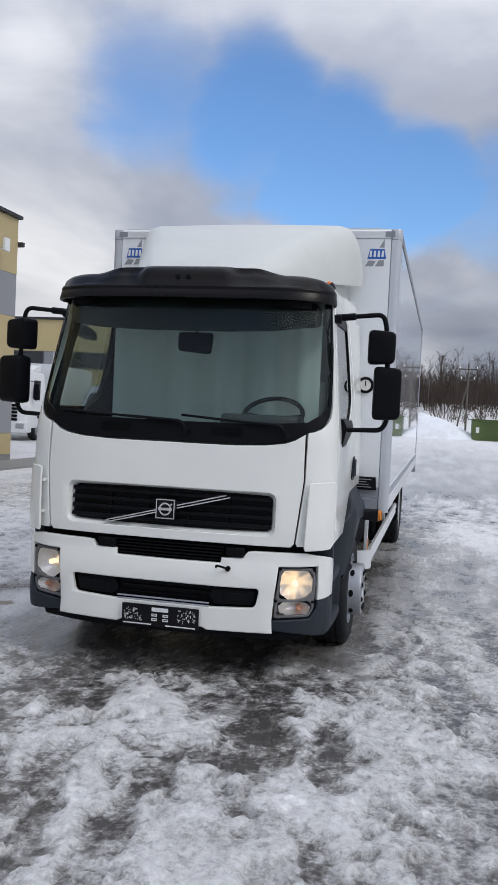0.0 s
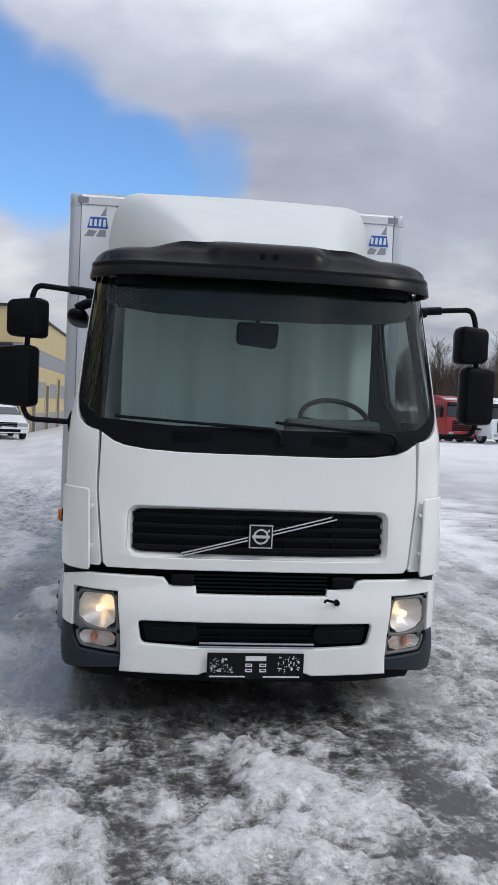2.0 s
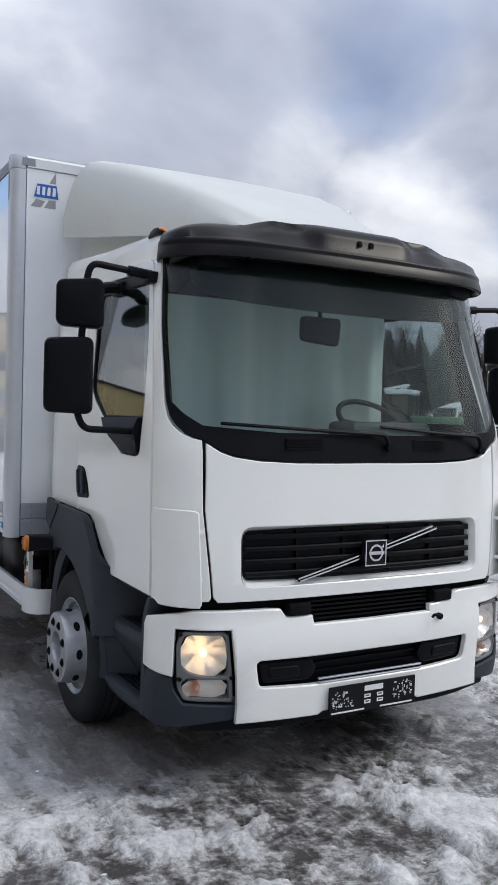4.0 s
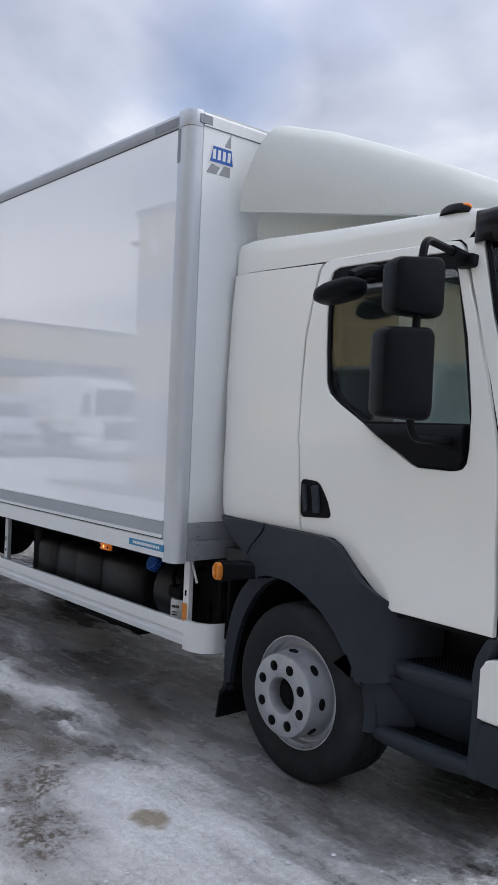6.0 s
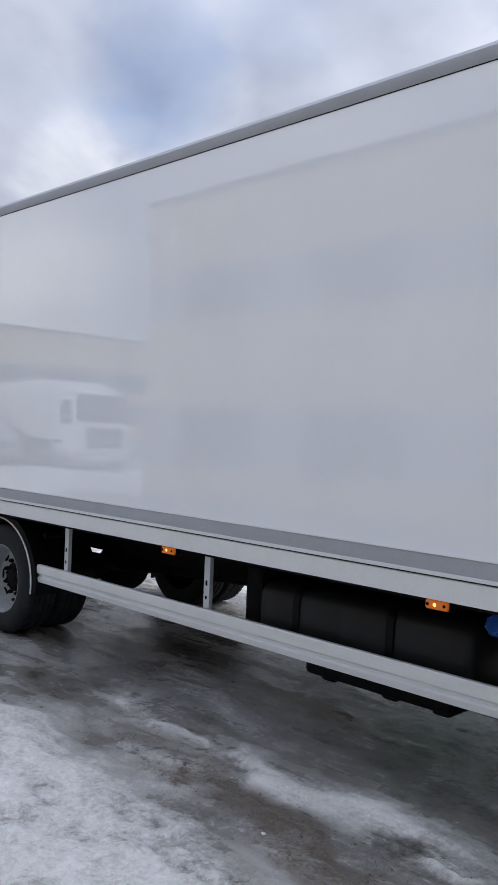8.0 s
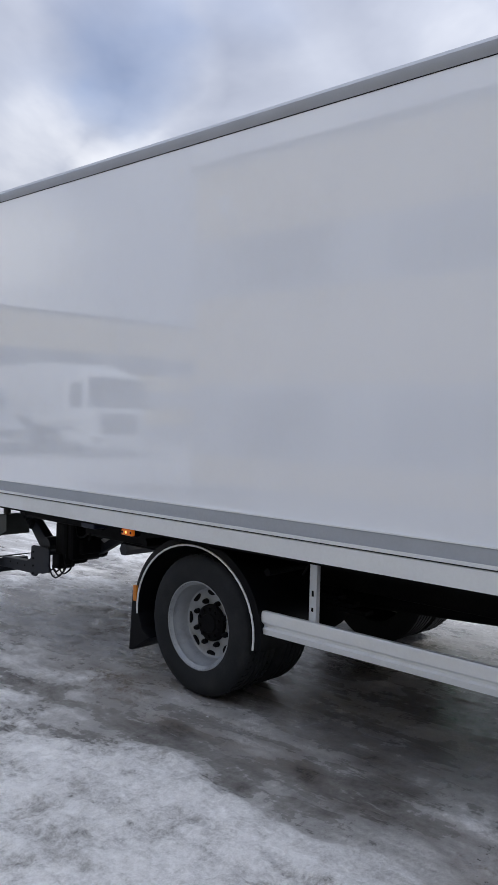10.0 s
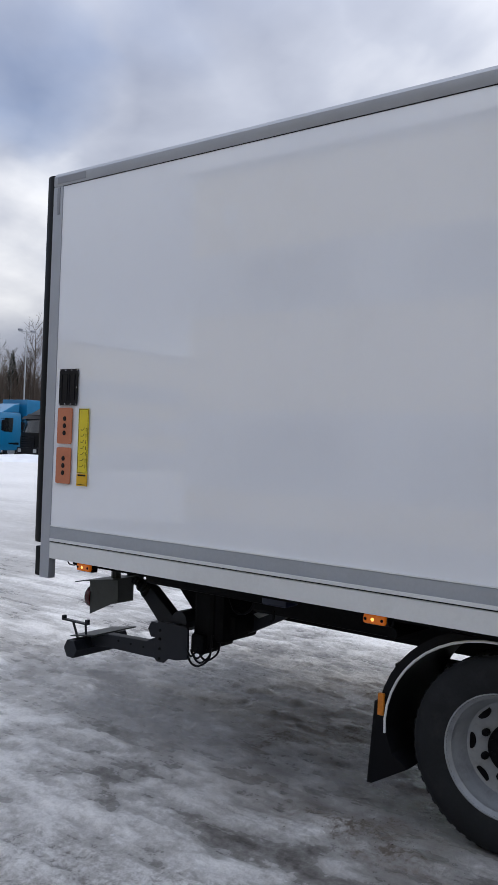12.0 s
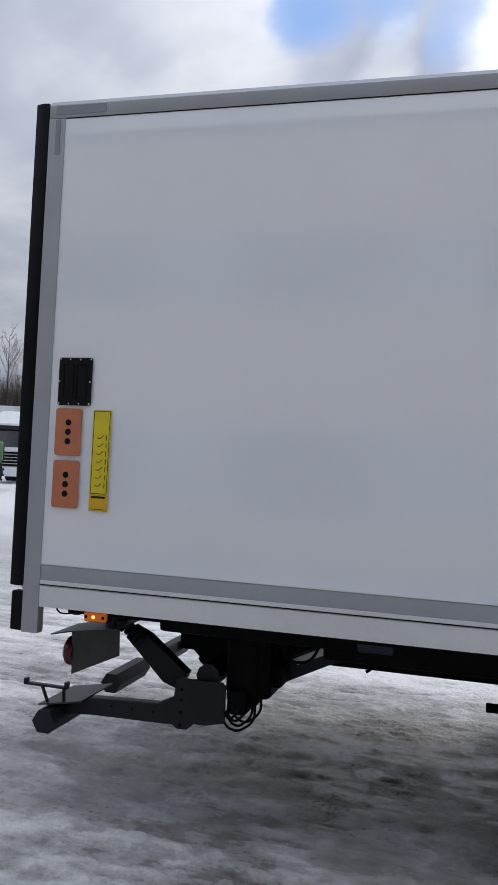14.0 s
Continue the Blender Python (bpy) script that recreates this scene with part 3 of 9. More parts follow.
DOOR = [(0.405, 0.892), (0.412, 1.2), (0.44, 1.65), (0.50, 1.85), (0.56, 2.035), (0.63, 2.24), (0.688, 2.42), (0.72, 2.452), (0.78, 2.458), (1.43, 2.466),
        (1.485, 2.455), (1.512, 2.42), (1.535, 2.25), (1.548, 2.09), (1.535, 1.85), (1.512, 1.6), (1.49, 1.41), (1.467, 1.168), (1.25, 1.160), (1.19, 1.13), (1.09, 1.035), (0.93, 0.912), (0.90, 0.897)]
WINDOW = [(0.576, 1.521), (0.605, 1.512), (0.64, 1.510), (0.80, 1.513), (0.83, 1.526), (0.95, 1.595), (1.08, 1.668), (1.28, 1.775), (1.345, 1.82), (1.375, 1.87), (1.405, 2.03), (1.43, 2.2), (1.44, 2.36), (1.425, 2.405), (1.39, 2.42), (0.78, 2.412), (0.735, 2.39), (0.715, 2.36), (0.62, 2.05), (0.56, 1.75), (0.55, 1.60), (0.559, 1.542)]


def shrink(pts, d):
    """An outline moved inwards by d."""
    n = len(pts)
    area = sum(pts[i - 1][0] * pts[i][1] - pts[i][0] * pts[i - 1][1] for i in range(n))
    sg = 1 if area > 0 else -1
    out = []
    for i in range(n):
        a, b, c = Vector(pts[i - 1]), Vector(pts[i]), Vector(pts[(i + 1) % n])
        e1, e2 = (b - a).normalized(), (c - b).normalized()
        nn = (Vector((-e1.y, e1.x)) + Vector((-e2.y, e2.x))) * 0.5 * sg
        out.append(tuple(b + nn.normalized() * d / max(nn.length, 0.5)))
    return out


def cab_side(s):
    liner = [(0.42, 0.87), (0.42, 1.65), (0.58, 2.1), (0.66, 2.5), (2.12, 2.5), (2.12, 1.17), (1.2, 1.12), (0.92, 0.87)]
    part("door_frame", sheet(flank(liner, s), [flank(shrink(WINDOW, 0.02), s)], cab_place, -0.02, 0.03, 0.2, 0), BLACK, TRUCK)
    d = part("door", sheet(flank(DOOR, s), [flank(WINDOW, s)], cab_place, 0.012, 0.028, 0.11), PAINT, TRUCK, "white cab door, closed")
    glass = [(0.565, 1.70), (1.12, 1.70), (1.27, 1.785), (1.33, 1.825), (1.36, 1.875), (1.385, 2.03), (1.408, 2.2), (1.415, 2.33), (1.40, 2.352), (0.74, 2.345), (0.71, 2.32), (0.64, 2.05), (0.58, 1.78)]
    part("window_seal", sheet(flank(shrink(WINDOW, 0.001), s), [flank(glass, s)], cab_place, 0.006, 0.018, 0.12, 0.004), BLACK, d, "black window seal")
    part("window_pane", sheet(flank(shrink(glass, -0.004), s), [], cab_place, -0.004, 0.005, 0.12, 0), SIDEGLASS, d, "tinted side window")
    # mirror foot on the lower corner of the window
    bm = sheet(flank([(0.585, 1.533), (0.61, 1.522), (0.80, 1.523), (0.84, 1.542), (1.10, 1.685), (0.575, 1.69), (0.568, 1.56)], s), [], cab_place, lambda u, v: 0.02 + 0.025 * max(0, 1 - abs(v - 1.63) / 0.09), 0.03, 0.05, 0.006)
    part("mirror_foot", bm, BLACK, d)
    hp = rounded([(1.478, 1.418), (1.36, 1.412), (1.30, 1.33), (1.27, 1.25), (1.472, 1.236)], 0.03)
    part("handle_cup", sheet(flank(hp, s), [], cab_place, 0.018, 0.03, 0.05, 0.004), BLACK, d, "black recessed door handle")
    for y0, y1 in ((1.335, 1.375), (1.415, 1.44)):
        part("door_handle", sheet(flank(rounded([(y0, 1.27), (y1, 1.262), (y1 + 0.02, 1.39), (y0 + 0.02, 1.395)], 0.012), s), [], cab_place, 0.032, 0.016, 0.05, 0.004), PLASTIC, d)
    quarter = [(1.477, 1.168), (1.50, 1.41), (1.522, 1.6), (1.545, 1.85), (1.558, 2.09), (1.545, 2.25), (1.524, 2.42), (1.50, 2.452), (1.8, 2.455), (2.13, 2.458), (2.15, 2.30), (2.15, 1.9), (2.145, 1.4), (2.12, 1.22), (2.08, 1.18)]
    part("rear_quarter", sheet(flank(quarter, s), [], cab_place, lambda u, v: 0.012 - 0.006 * max(0, 1 - abs(v - 1.6) / 0.3), 0.028, 0.07), PAINT, TRUCK, "white cab quarter panel behind the door")
    corner = [(fx(s * 0.87, 1.598), 1.598), (fx(s * 0.868, 1.29), 1.29), (fx(s * 0.83, 0.905), 0.905), (fx(s * 0.84, 0.888), 0.888)]
    corner += [(sy(y, z, s), z) for y, z in [(0.385, 0.888), (0.396, 1.2), (0.424, 1.65), (0.484, 1.85), (0.546, 2.035), (0.616, 2.24), (0.676, 2.43), (0.71, 2.458), (0.61, 2.458), (0.598, 2.43), (0.518, 2.13), (0.446, 1.92), (0.398, 1.768)]]
    corner += [(fx(s * x, z), z) for x, z in ((0.990, 1.700), (0.976, 1.660), (0.950, 1.629), (0.905, 1.605))]
    if s < 0:
        corner = corner[::-1]
    part("corner_panel", sheet(corner, [], cab_place, 0.012, 0.028, 0.06, 0.0025, False), PAINT, TRUCK, "white corner panel beside the windscreen")
    wing = [(fx(s * 0.885, 1.28), 1.28), (fx(s * 0.872, 0.885), 0.885), (fx(s * 0.88, 0.868), 0.868), (sy(0.33, 0.872, s), 0.872), (sy(0.36, 0.9, s), 0.9), (sy(0.385, 1.27, s), 1.27), (sy(0.37, 1.298, s), 1.298), (sy(0.30, 1.296, s), 1.296), (fx(s * 0.90, 1.292), 1.292)]
    if s < 0:
        wing = wing[::-1]
    u0 = abs(fx(0.88, 1.1))
    part("air_deflector", sheet(wing, [], cab_place, lambda u, v: 0.028 + 0.028 * max(0, 1 - (abs(u) - u0) / 0.22), 0.012, 0.05, 0.005), PAINT, TRUCK, "white air deflector at the cab corner")
    for z in (1.20, 0.99):
        p = cab_at(fx(s * 0.89, z), z)
        part("deflector_pin", tube([(p[0], p[1] + 0.02, z), (p[0], p[1] - 0.04, z)], 0.010, 8), PAINT, TRUCK)


def roof():
    prof = [(0.918, 2.466), (0.918, 2.53), (0.913, 2.568), (0.896, 2.592), (0.85, 2.606), (0.72, 2.619), (0.45, 2.632), (0, 2.638)]
    full = [(-x, z) for x, z in prof] + [(x, z) for x, z in prof[-2::-1]]
    rings = []
    for i in range(14):
        y = 0.50 + 1.66 * i / 13
        lift = 0.044 * (y - 0.64)
        t = max(0.0, (y - 1.95) / 0.21)
        f = max(0.0, (0.75 - y) / 0.3)
        ring = []
        for x, z in full:
            k = (z - 2.466) / 0.172
            ring.append((math.copysign(max(abs(x) + (0.055 * max(0.0, (y - 1.5) / 0.65) - 0.036 * max(0.0, (y - 1.88) / 0.27) ** 3) * min(1, abs(x) / 0.6), 0), x) * (1 - 0.05 * f), y, z + lift * k - 0.012 * t * t * k - 0.03 * f * k))
        ring += [(ring[-1][0] * 0.97, y, 2.466), (ring[0][0] * 0.97, y, 2.466)]
        rings.append(ring)
    bm = bmesh.new()
    add_loft(bm, rings)
    part("cab_roof", bm, PAINT, TRUCK, "white rounded cab roof")
    bm = box(-0.82, 0.82, 2.125, 2.15, 1.0, 2.55, 0.01)
    part("cab_back", bm, PAINT, TRUCK)
    for s in (-1, 1):
        bm = bmesh.new()
        m = Matrix.Translation((s * 0.893, 0.78, 2.588)) @ Matrix.Rotation(radians(-22 * s), 4, 'Y')
        rings = []
        for k, (a, h) in enumerate(((1.0, -0.012), (1.0, 0.012), (0.85, 0.026), (0.45, 0.034))):
            rings.append([m @ Vector((0.032 * a * math.cos(t), 0.075 * a * math.sin(t), h)) for t in [2 * math.pi * j / 20 for j in range(20)]])
        add_loft(bm, rings)
        lamp = part("roof_marker", bm, BLACK, TRUCK, "black roof marker lamp with an amber lens")
        bm = bmesh.new()
        bmesh.ops.create_uvsphere(bm, u_segments=12, v_segments=8, radius=1, matrix=m @ Matrix.Translation((0, -0.042, 0.018)) @ Matrix.Diagonal((0.022, 0.035, 0.018, 1)))
        part("lens", bm, ORANGE, lamp)


def visor():
    rings = []
    n = 120
    for i in range(n + 1):
        u = -1.10 + 2.20 * i / n
        x, y, _ = cab_at(u, 2.5)
        e = 1e-3
        a, b = Vector(cab_at(u - e, 2.5)), Vector(cab_at(u + e, 2.5))
        d = (b - a).normalized()
        out = Vector((d.y, -d.x, 0))
        ax = abs(x)
        mid = min(max((0.66 - ax) / 0.22, 0), 1)
        mid = mid * mid * (3 - 2 * mid)
        end = min(max((1.10 - abs(u)) / 0.60, 0), 1) ** 0.7
        dent = 1 / (1 + math.exp(-(ax - 0.30) / 0.018)) * min(max((0.86 - ax) / 0.46, 0), 1)
        low = 2.430 + 0.0 * ax
        side = min(max((ax - 0.55) / 0.38, 0), 1)
        top = 2.612 + 0.045 * mid - 0.045 * side ** 5
        prof = [(-0.20, top - 0.02), (-0.06, top), (0.00, top - 0.002 - 0.010 * dent), (0.03 - 0.025 * dent, top - 0.008 - 0.026 * dent), (0.072 - 0.045 * dent, top - 0.03 - 0.030 * dent), (0.100 - 0.038 * dent, top - 0.075 - 0.012 * dent),
                (0.104 - 0.018 * dent, 2.524), (0.112, 2.516 - 0.004 * dent), (0.116, 2.506), (0.114, 2.496), (0.118, 2.486), (0.128, low + 0.034), (0.134, low + 0.006), (0.122, low), (0.10, low + 0.008), (0.08, 2.50), (-0.02, 2.53), (-0.20, 2.53)]
        ring = []
        for o, z in prof:
            o2 = o if o < 0 else o * (0.06 + 0.94 * end)
            ring.append((x + out.x * o2, y + out.y * o2, z))
        rings.append(ring)
    bm = bmesh.new()
    add_loft(bm, rings)
    v = part("sun_visor", bm, VISOR, TRUCK, "black sun visor over the windscreen", 50)
    yb = cab_at(0, 2.5)[1] - 0.098
    for x in (-0.035, 0.035):
        part("visor_bolt", tube([(x, yb + 0.02, 2.567), (x, yb - 0.012, 2.567)], 0.009, 12), CHASSIS, v)
        part("bolt_seat", tube([(x, yb + 0.02, 2.567), (x, yb - 0.004, 2.567)], 0.018, 14), BLACK, v)


def fairing():
    """The roof air deflector, a hollow shell that rises to the box."""
    ys = np.linspace(0.42, 2.12, 26)
    rings = []
    for y in ys:
        side_top = float(np.interp(y, (0.42, 0.58, 0.85, 1.1, 1.45, 1.83, 2.12), (2.53, 2.65, 2.80, 2.90, 3.01, 3.10, 3.165)))
        top = float(np.interp(y, (0.42, 0.58, 0.71, 0.9, 1.16, 1.45, 1.78, 2.12), (2.565, 2.675, 2.755, 2.86, 2.985, 3.11, 3.215, 3.285)))
        top = max(top, side_top + 0.03)
        w = float(np.interp(y, (0.42, 1.0, 1.5, 2.12), (0.37, 0.59, 0.775, 0.975)))
        low = float(np.interp(y, (0.42, 0.80, 1.13, 1.45, 2.12), (2.50, 2.65, 2.69, 2.72, 2.80)))
        half = [(w, low), (w + 0.004, low + (side_top - low) * 0.35), (w - 0.016, low + (side_top - low) * 0.68), (w - 0.04, side_top - 0.03), (w - 0.075, side_top + 0.3 * (top - side_top)), (w - 0.12, side_top + 0.72 * (top - side_top)), (w - 0.20, top - 0.012), (w * 0.4, top - 0.004), (0, top)]
        outer = [(-x, z) for x, z in half] + [(x, z) for x, z in half[-2::-1]]
        inner = [(x * 0.965, z - 0.022 if abs(x) < w - 0.04 else z + 0.002) for x, z in outer][::-1]
        back = min(max((y - 1.35) / 0.77, 0), 1) ** 1.3
        rings.append([(x, y - 0.15 * back * max(0, (z - low) / (top - low)) ** 1.3, z) for x, z in outer + inner])
    bm = bmesh.new()
    add_loft(bm, rings)
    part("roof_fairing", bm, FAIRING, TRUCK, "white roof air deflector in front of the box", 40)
    # panel that closes the shell under its flank
    for s in (-1, 1):
        bm = bmesh.new()
        rings = []
        for y, w, low in ((0.80, 0.42, 2.66), (1.13, 0.55, 2.69), (1.45, 0.66, 2.72), (2.10, 0.86, 2.80)):
            rings.append([(s * w, y, 2.50), (s * w, y, low + 0.01), (s * (w - 0.012), y, low + 0.01), (s * (w - 0.012), y, 2.50)])
        add_loft(bm, rings)
        part("fairing_apron", bm, FAIRING, TRUCK)


def mirror(s):
    arm = bmesh.new()
    top = [(s * 0.945, 0.66, 2.368), (s * 1.06, 0.645, 2.376), (s * 1.275, 0.625, 2.392), (s * 1.30, 0.62, 2.30), (s * 1.335, 0.62, 1.72), (s * 1.30, 0.62, 1.635), (s * 1.02, 0.625, 1.625)]
    add_tube(arm, arc_path(top, 0.06), 0.016, 10)
    add_box(arm, *sorted((s * 0.93, s * 1.0)), 0.61, 0.70, 2.33, 2.385, 0.012)
    add_tube(arm, [(s * 0.96, 0.655, 2.368), (s * 1.09, 0.643, 2.378)], 0.024, 10)
    add_box(arm, *sorted((s * 1.0, s * 1.07)), 0.57, 0.67, 1.58, 1.65, 0.015)
    a = part("mirror_arm", arm, BLACK, TRUCK, "black mirror bracket on the cab door")

    dy, up, wide, turn, grow = (0.0, -0.028, -0.010, 8.0, 0.92) if s > 0 else (0.03, 0.0, 0.035, 24.0, 1.10)

    def swing(cx):
        """Turns a mirror head towards the driver about its own post."""
        return Matrix.Translation((s * cx, 0.61 + dy, 0)) @ Matrix.Rotation(radians(s * turn), 4, 'Z') @ Matrix.Translation((-s * cx, -0.61 - dy, 0))

    def head(x0, x1, z0, z1, slant):
        bm = bmesh.new()
        rings = []
        m = swing((x0 + x1) / 2)
        for y, k, in_ in ((0.545, 0.84, 0.010), (0.551, 0.94, 0.004), (0.565, 0.985, 0), (0.60, 1.0, 0), (0.64, 0.99, 0), (0.665, 0.96, 0), (0.670, 0.91, 0)):
            cx, cz, hx, hz = (x0 + x1) / 2, (z0 + z1) / 2, (x1 - x0) / 2 * k * grow, (z1 - z0) / 2 * k
            pts = rounded([(cx - hx, cz - hz + in_), (cx + hx, cz - hz + slant), (cx + hx, cz + hz - slant), (cx - hx, cz + hz)], 0.036, 5)
            rings.append([m @ Vector((s * p[0], y + dy, p[1])) for p in pts])
        add_loft(bm, rings)
        h = part("mirror_housing", bm, BLACK, a, "black mirror housing", 40)
        bm = bmesh.new()
        add_prism(bm, [(s * x, z) for x, z in rounded(rect(x0 + 0.012, x1 - 0.012, z0 + 0.02, z1 - 0.02), 0.03)], "y", 0.668 + dy, 0.676 + dy)
        bmesh.ops.transform(bm, matrix=m, verts=bm.verts)
        part("mirror_glass", bm, CHROME, h)
    head(1.187 + wide, 1.378 + wide, 2.088 + up, 2.318 + up, 0.012)
    head(1.232 + wide, 1.427 + wide, 1.700, 2.052, 0.008)
    if s < 0:
        # kerb mirror above the passenger's window
        bm = bmesh.new()
        rings = []
        for k, (f, dz) in enumerate(((0.30, -0.050), (0.78, -0.045), (0.97, -0.030), (1.0, -0.008), (0.95, 0.014), (0.75, 0.030), (0.35, 0.038))):
            ring = []
            for j in range(24):
                t = 2 * math.pi * j / 24
                c, q = math.cos(t), math.sin(t)
                px = math.copysign(abs(c) ** 0.7, c) * 0.068 * f
                py = math.copysign(abs(q) ** 0.7, q) * 0.142 * f
                ring.append((-1.075 - 0.02 * f + px, 1.235 + py, 2.283 + dz - 0.12 * py - 0.10 * px))
            rings.append(ring)
        add_loft(bm, rings)
        k = part("kerb_mirror", bm, BLACK, TRUCK, "black kerb mirror over the passenger window", 50)
        bm = bmesh.new()
        add_tube(bm, arc_path([(-0.93, 1.14, 2.37), (-1.02, 1.14, 2.37), (-1.10, 1.16, 2.33)], 0.04), 0.03, 10)
        add_box(bm, -0.965, -0.93, 1.08, 1.22, 2.33, 2.40, 0.01)
        part("bracket", bm, BLACK, k)


def lamp(s):
    frame = [(0.745, 0.745), (0.945, 0.752), (0.962, 0.70), (0.955, 0.50), (0.93, 0.445), (0.715, 0.428), (0.722, 0.55)]
    big = [(0.760, 0.734), (0.93, 0.738), (0.946, 0.70), (0.944, 0.60), (0.905, 0.562), (0.85, 0.551), (0.742, 0.547), (0.742, 0.60)]
    small = [(0.738, 0.532), (0.86, 0.537), (0.912, 0.547), (0.940, 0.53), (0.940, 0.49), (0.92, 0.460), (0.733, 0.445)]

    def lay(pts, r=0.02):
        o = [(fx(s * x, z), z) for x, z in rounded(pts, r)]
        return o if s < 0 else o[::-1]
    h = part("headlamp", sheet(lay(frame), [lay(big, 0.03), lay(small, 0.015)], cab_place, 0.006, 0.03, 0.05, 0.004), LAMPRIM, TRUCK, "headlamp, lit, in a grey frame")
    part("lamp_back", sheet(lay(frame), [], cab_place, -0.115, 0.01, 0.06, 0), BLACK, h)
    def bowl(x, z, rx, rz, deep, name):
        p = cab_at(fx(s * x, z), z)
        e = 1e-3
        d = (Vector(cab_at(fx(s * x, z) + e, z)) - Vector(cab_at(fx(s * x, z) - e, z))).normalized()
        m = Matrix.Translation((p[0], p[1], z)) @ Matrix(((d.x, -d.y, 0, 0), (d.y, d.x, 0, 0), (0, 0, 1, 0), (0, 0, 0, 1)))
        bm = bmesh.new()
        rings = []
        for k in range(9):
            r = 1 - k / 8 * 0.97
            ring = []
            for j in range(36):
                t = 2 * math.pi * j / 36
                c, q = math.cos(t), math.sin(t)
                g = 1 + 0.03 * math.sin(9 * t) * r
                ring.append(m @ Vector((rx * r * g * math.copysign(abs(c) ** 0.75, c), 0.012 + deep * (1 - r * r), rz * r * g * math.copysign(abs(q) ** 0.75, q))))
            rings.append(ring)
        add_loft(bm, rings, True, False)
        part(name, bm, REFLECTOR, h, "silvered lamp reflector", 60)
        return m
    m = bowl(0.848, 0.645, 0.106, 0.098, 0.075, "main_reflector")
    part("bulb", lathe([(0.0, -0.03), (0.013, -0.028), (0.017, -0.01), (0.017, 0.025), (0.0, 0.03)], 14, m @ Matrix.Translation((0, 0.055, 0)) @ Matrix.Rotation(radians(90), 4, 'X')), BULB, h, "glowing warm headlamp bulb")
    m = bowl(0.842, 0.493, 0.100, 0.043, 0.05, "indicator_reflector")
    part("indicator_bulb", lathe([(0.0, -0.02), (0.016, -0.016), (0.018, 0.0), (0.012, 0.02), (0.0, 0.022)], 14, m @ Matrix.Translation((s * 0.03, 0.035, 0)) @ Matrix.Rotation(radians(90), 4, 'X')), INDIC, h, "pale orange indicator bulb")
    part("lens", sheet(lay(big, 0.03), [], cab_place, 0.003, 0.004, 0.05, 0), CLEAR, h)
    part("lens", sheet(lay(small, 0.015), [], cab_place, 0.003, 0.004, 0.05, 0), CLEAR, h)
    for x, z in ((0.750, 0.744), (0.952, 0.742), (0.728, 0.54), (0.950, 0.54)):
        q = cab_at(fx(s * x, z), z)
        part("lamp_screw", tube([(q[0], q[1], z), (q[0], q[1] - 0.014, z)], 0.010, 8), BLACK, h)


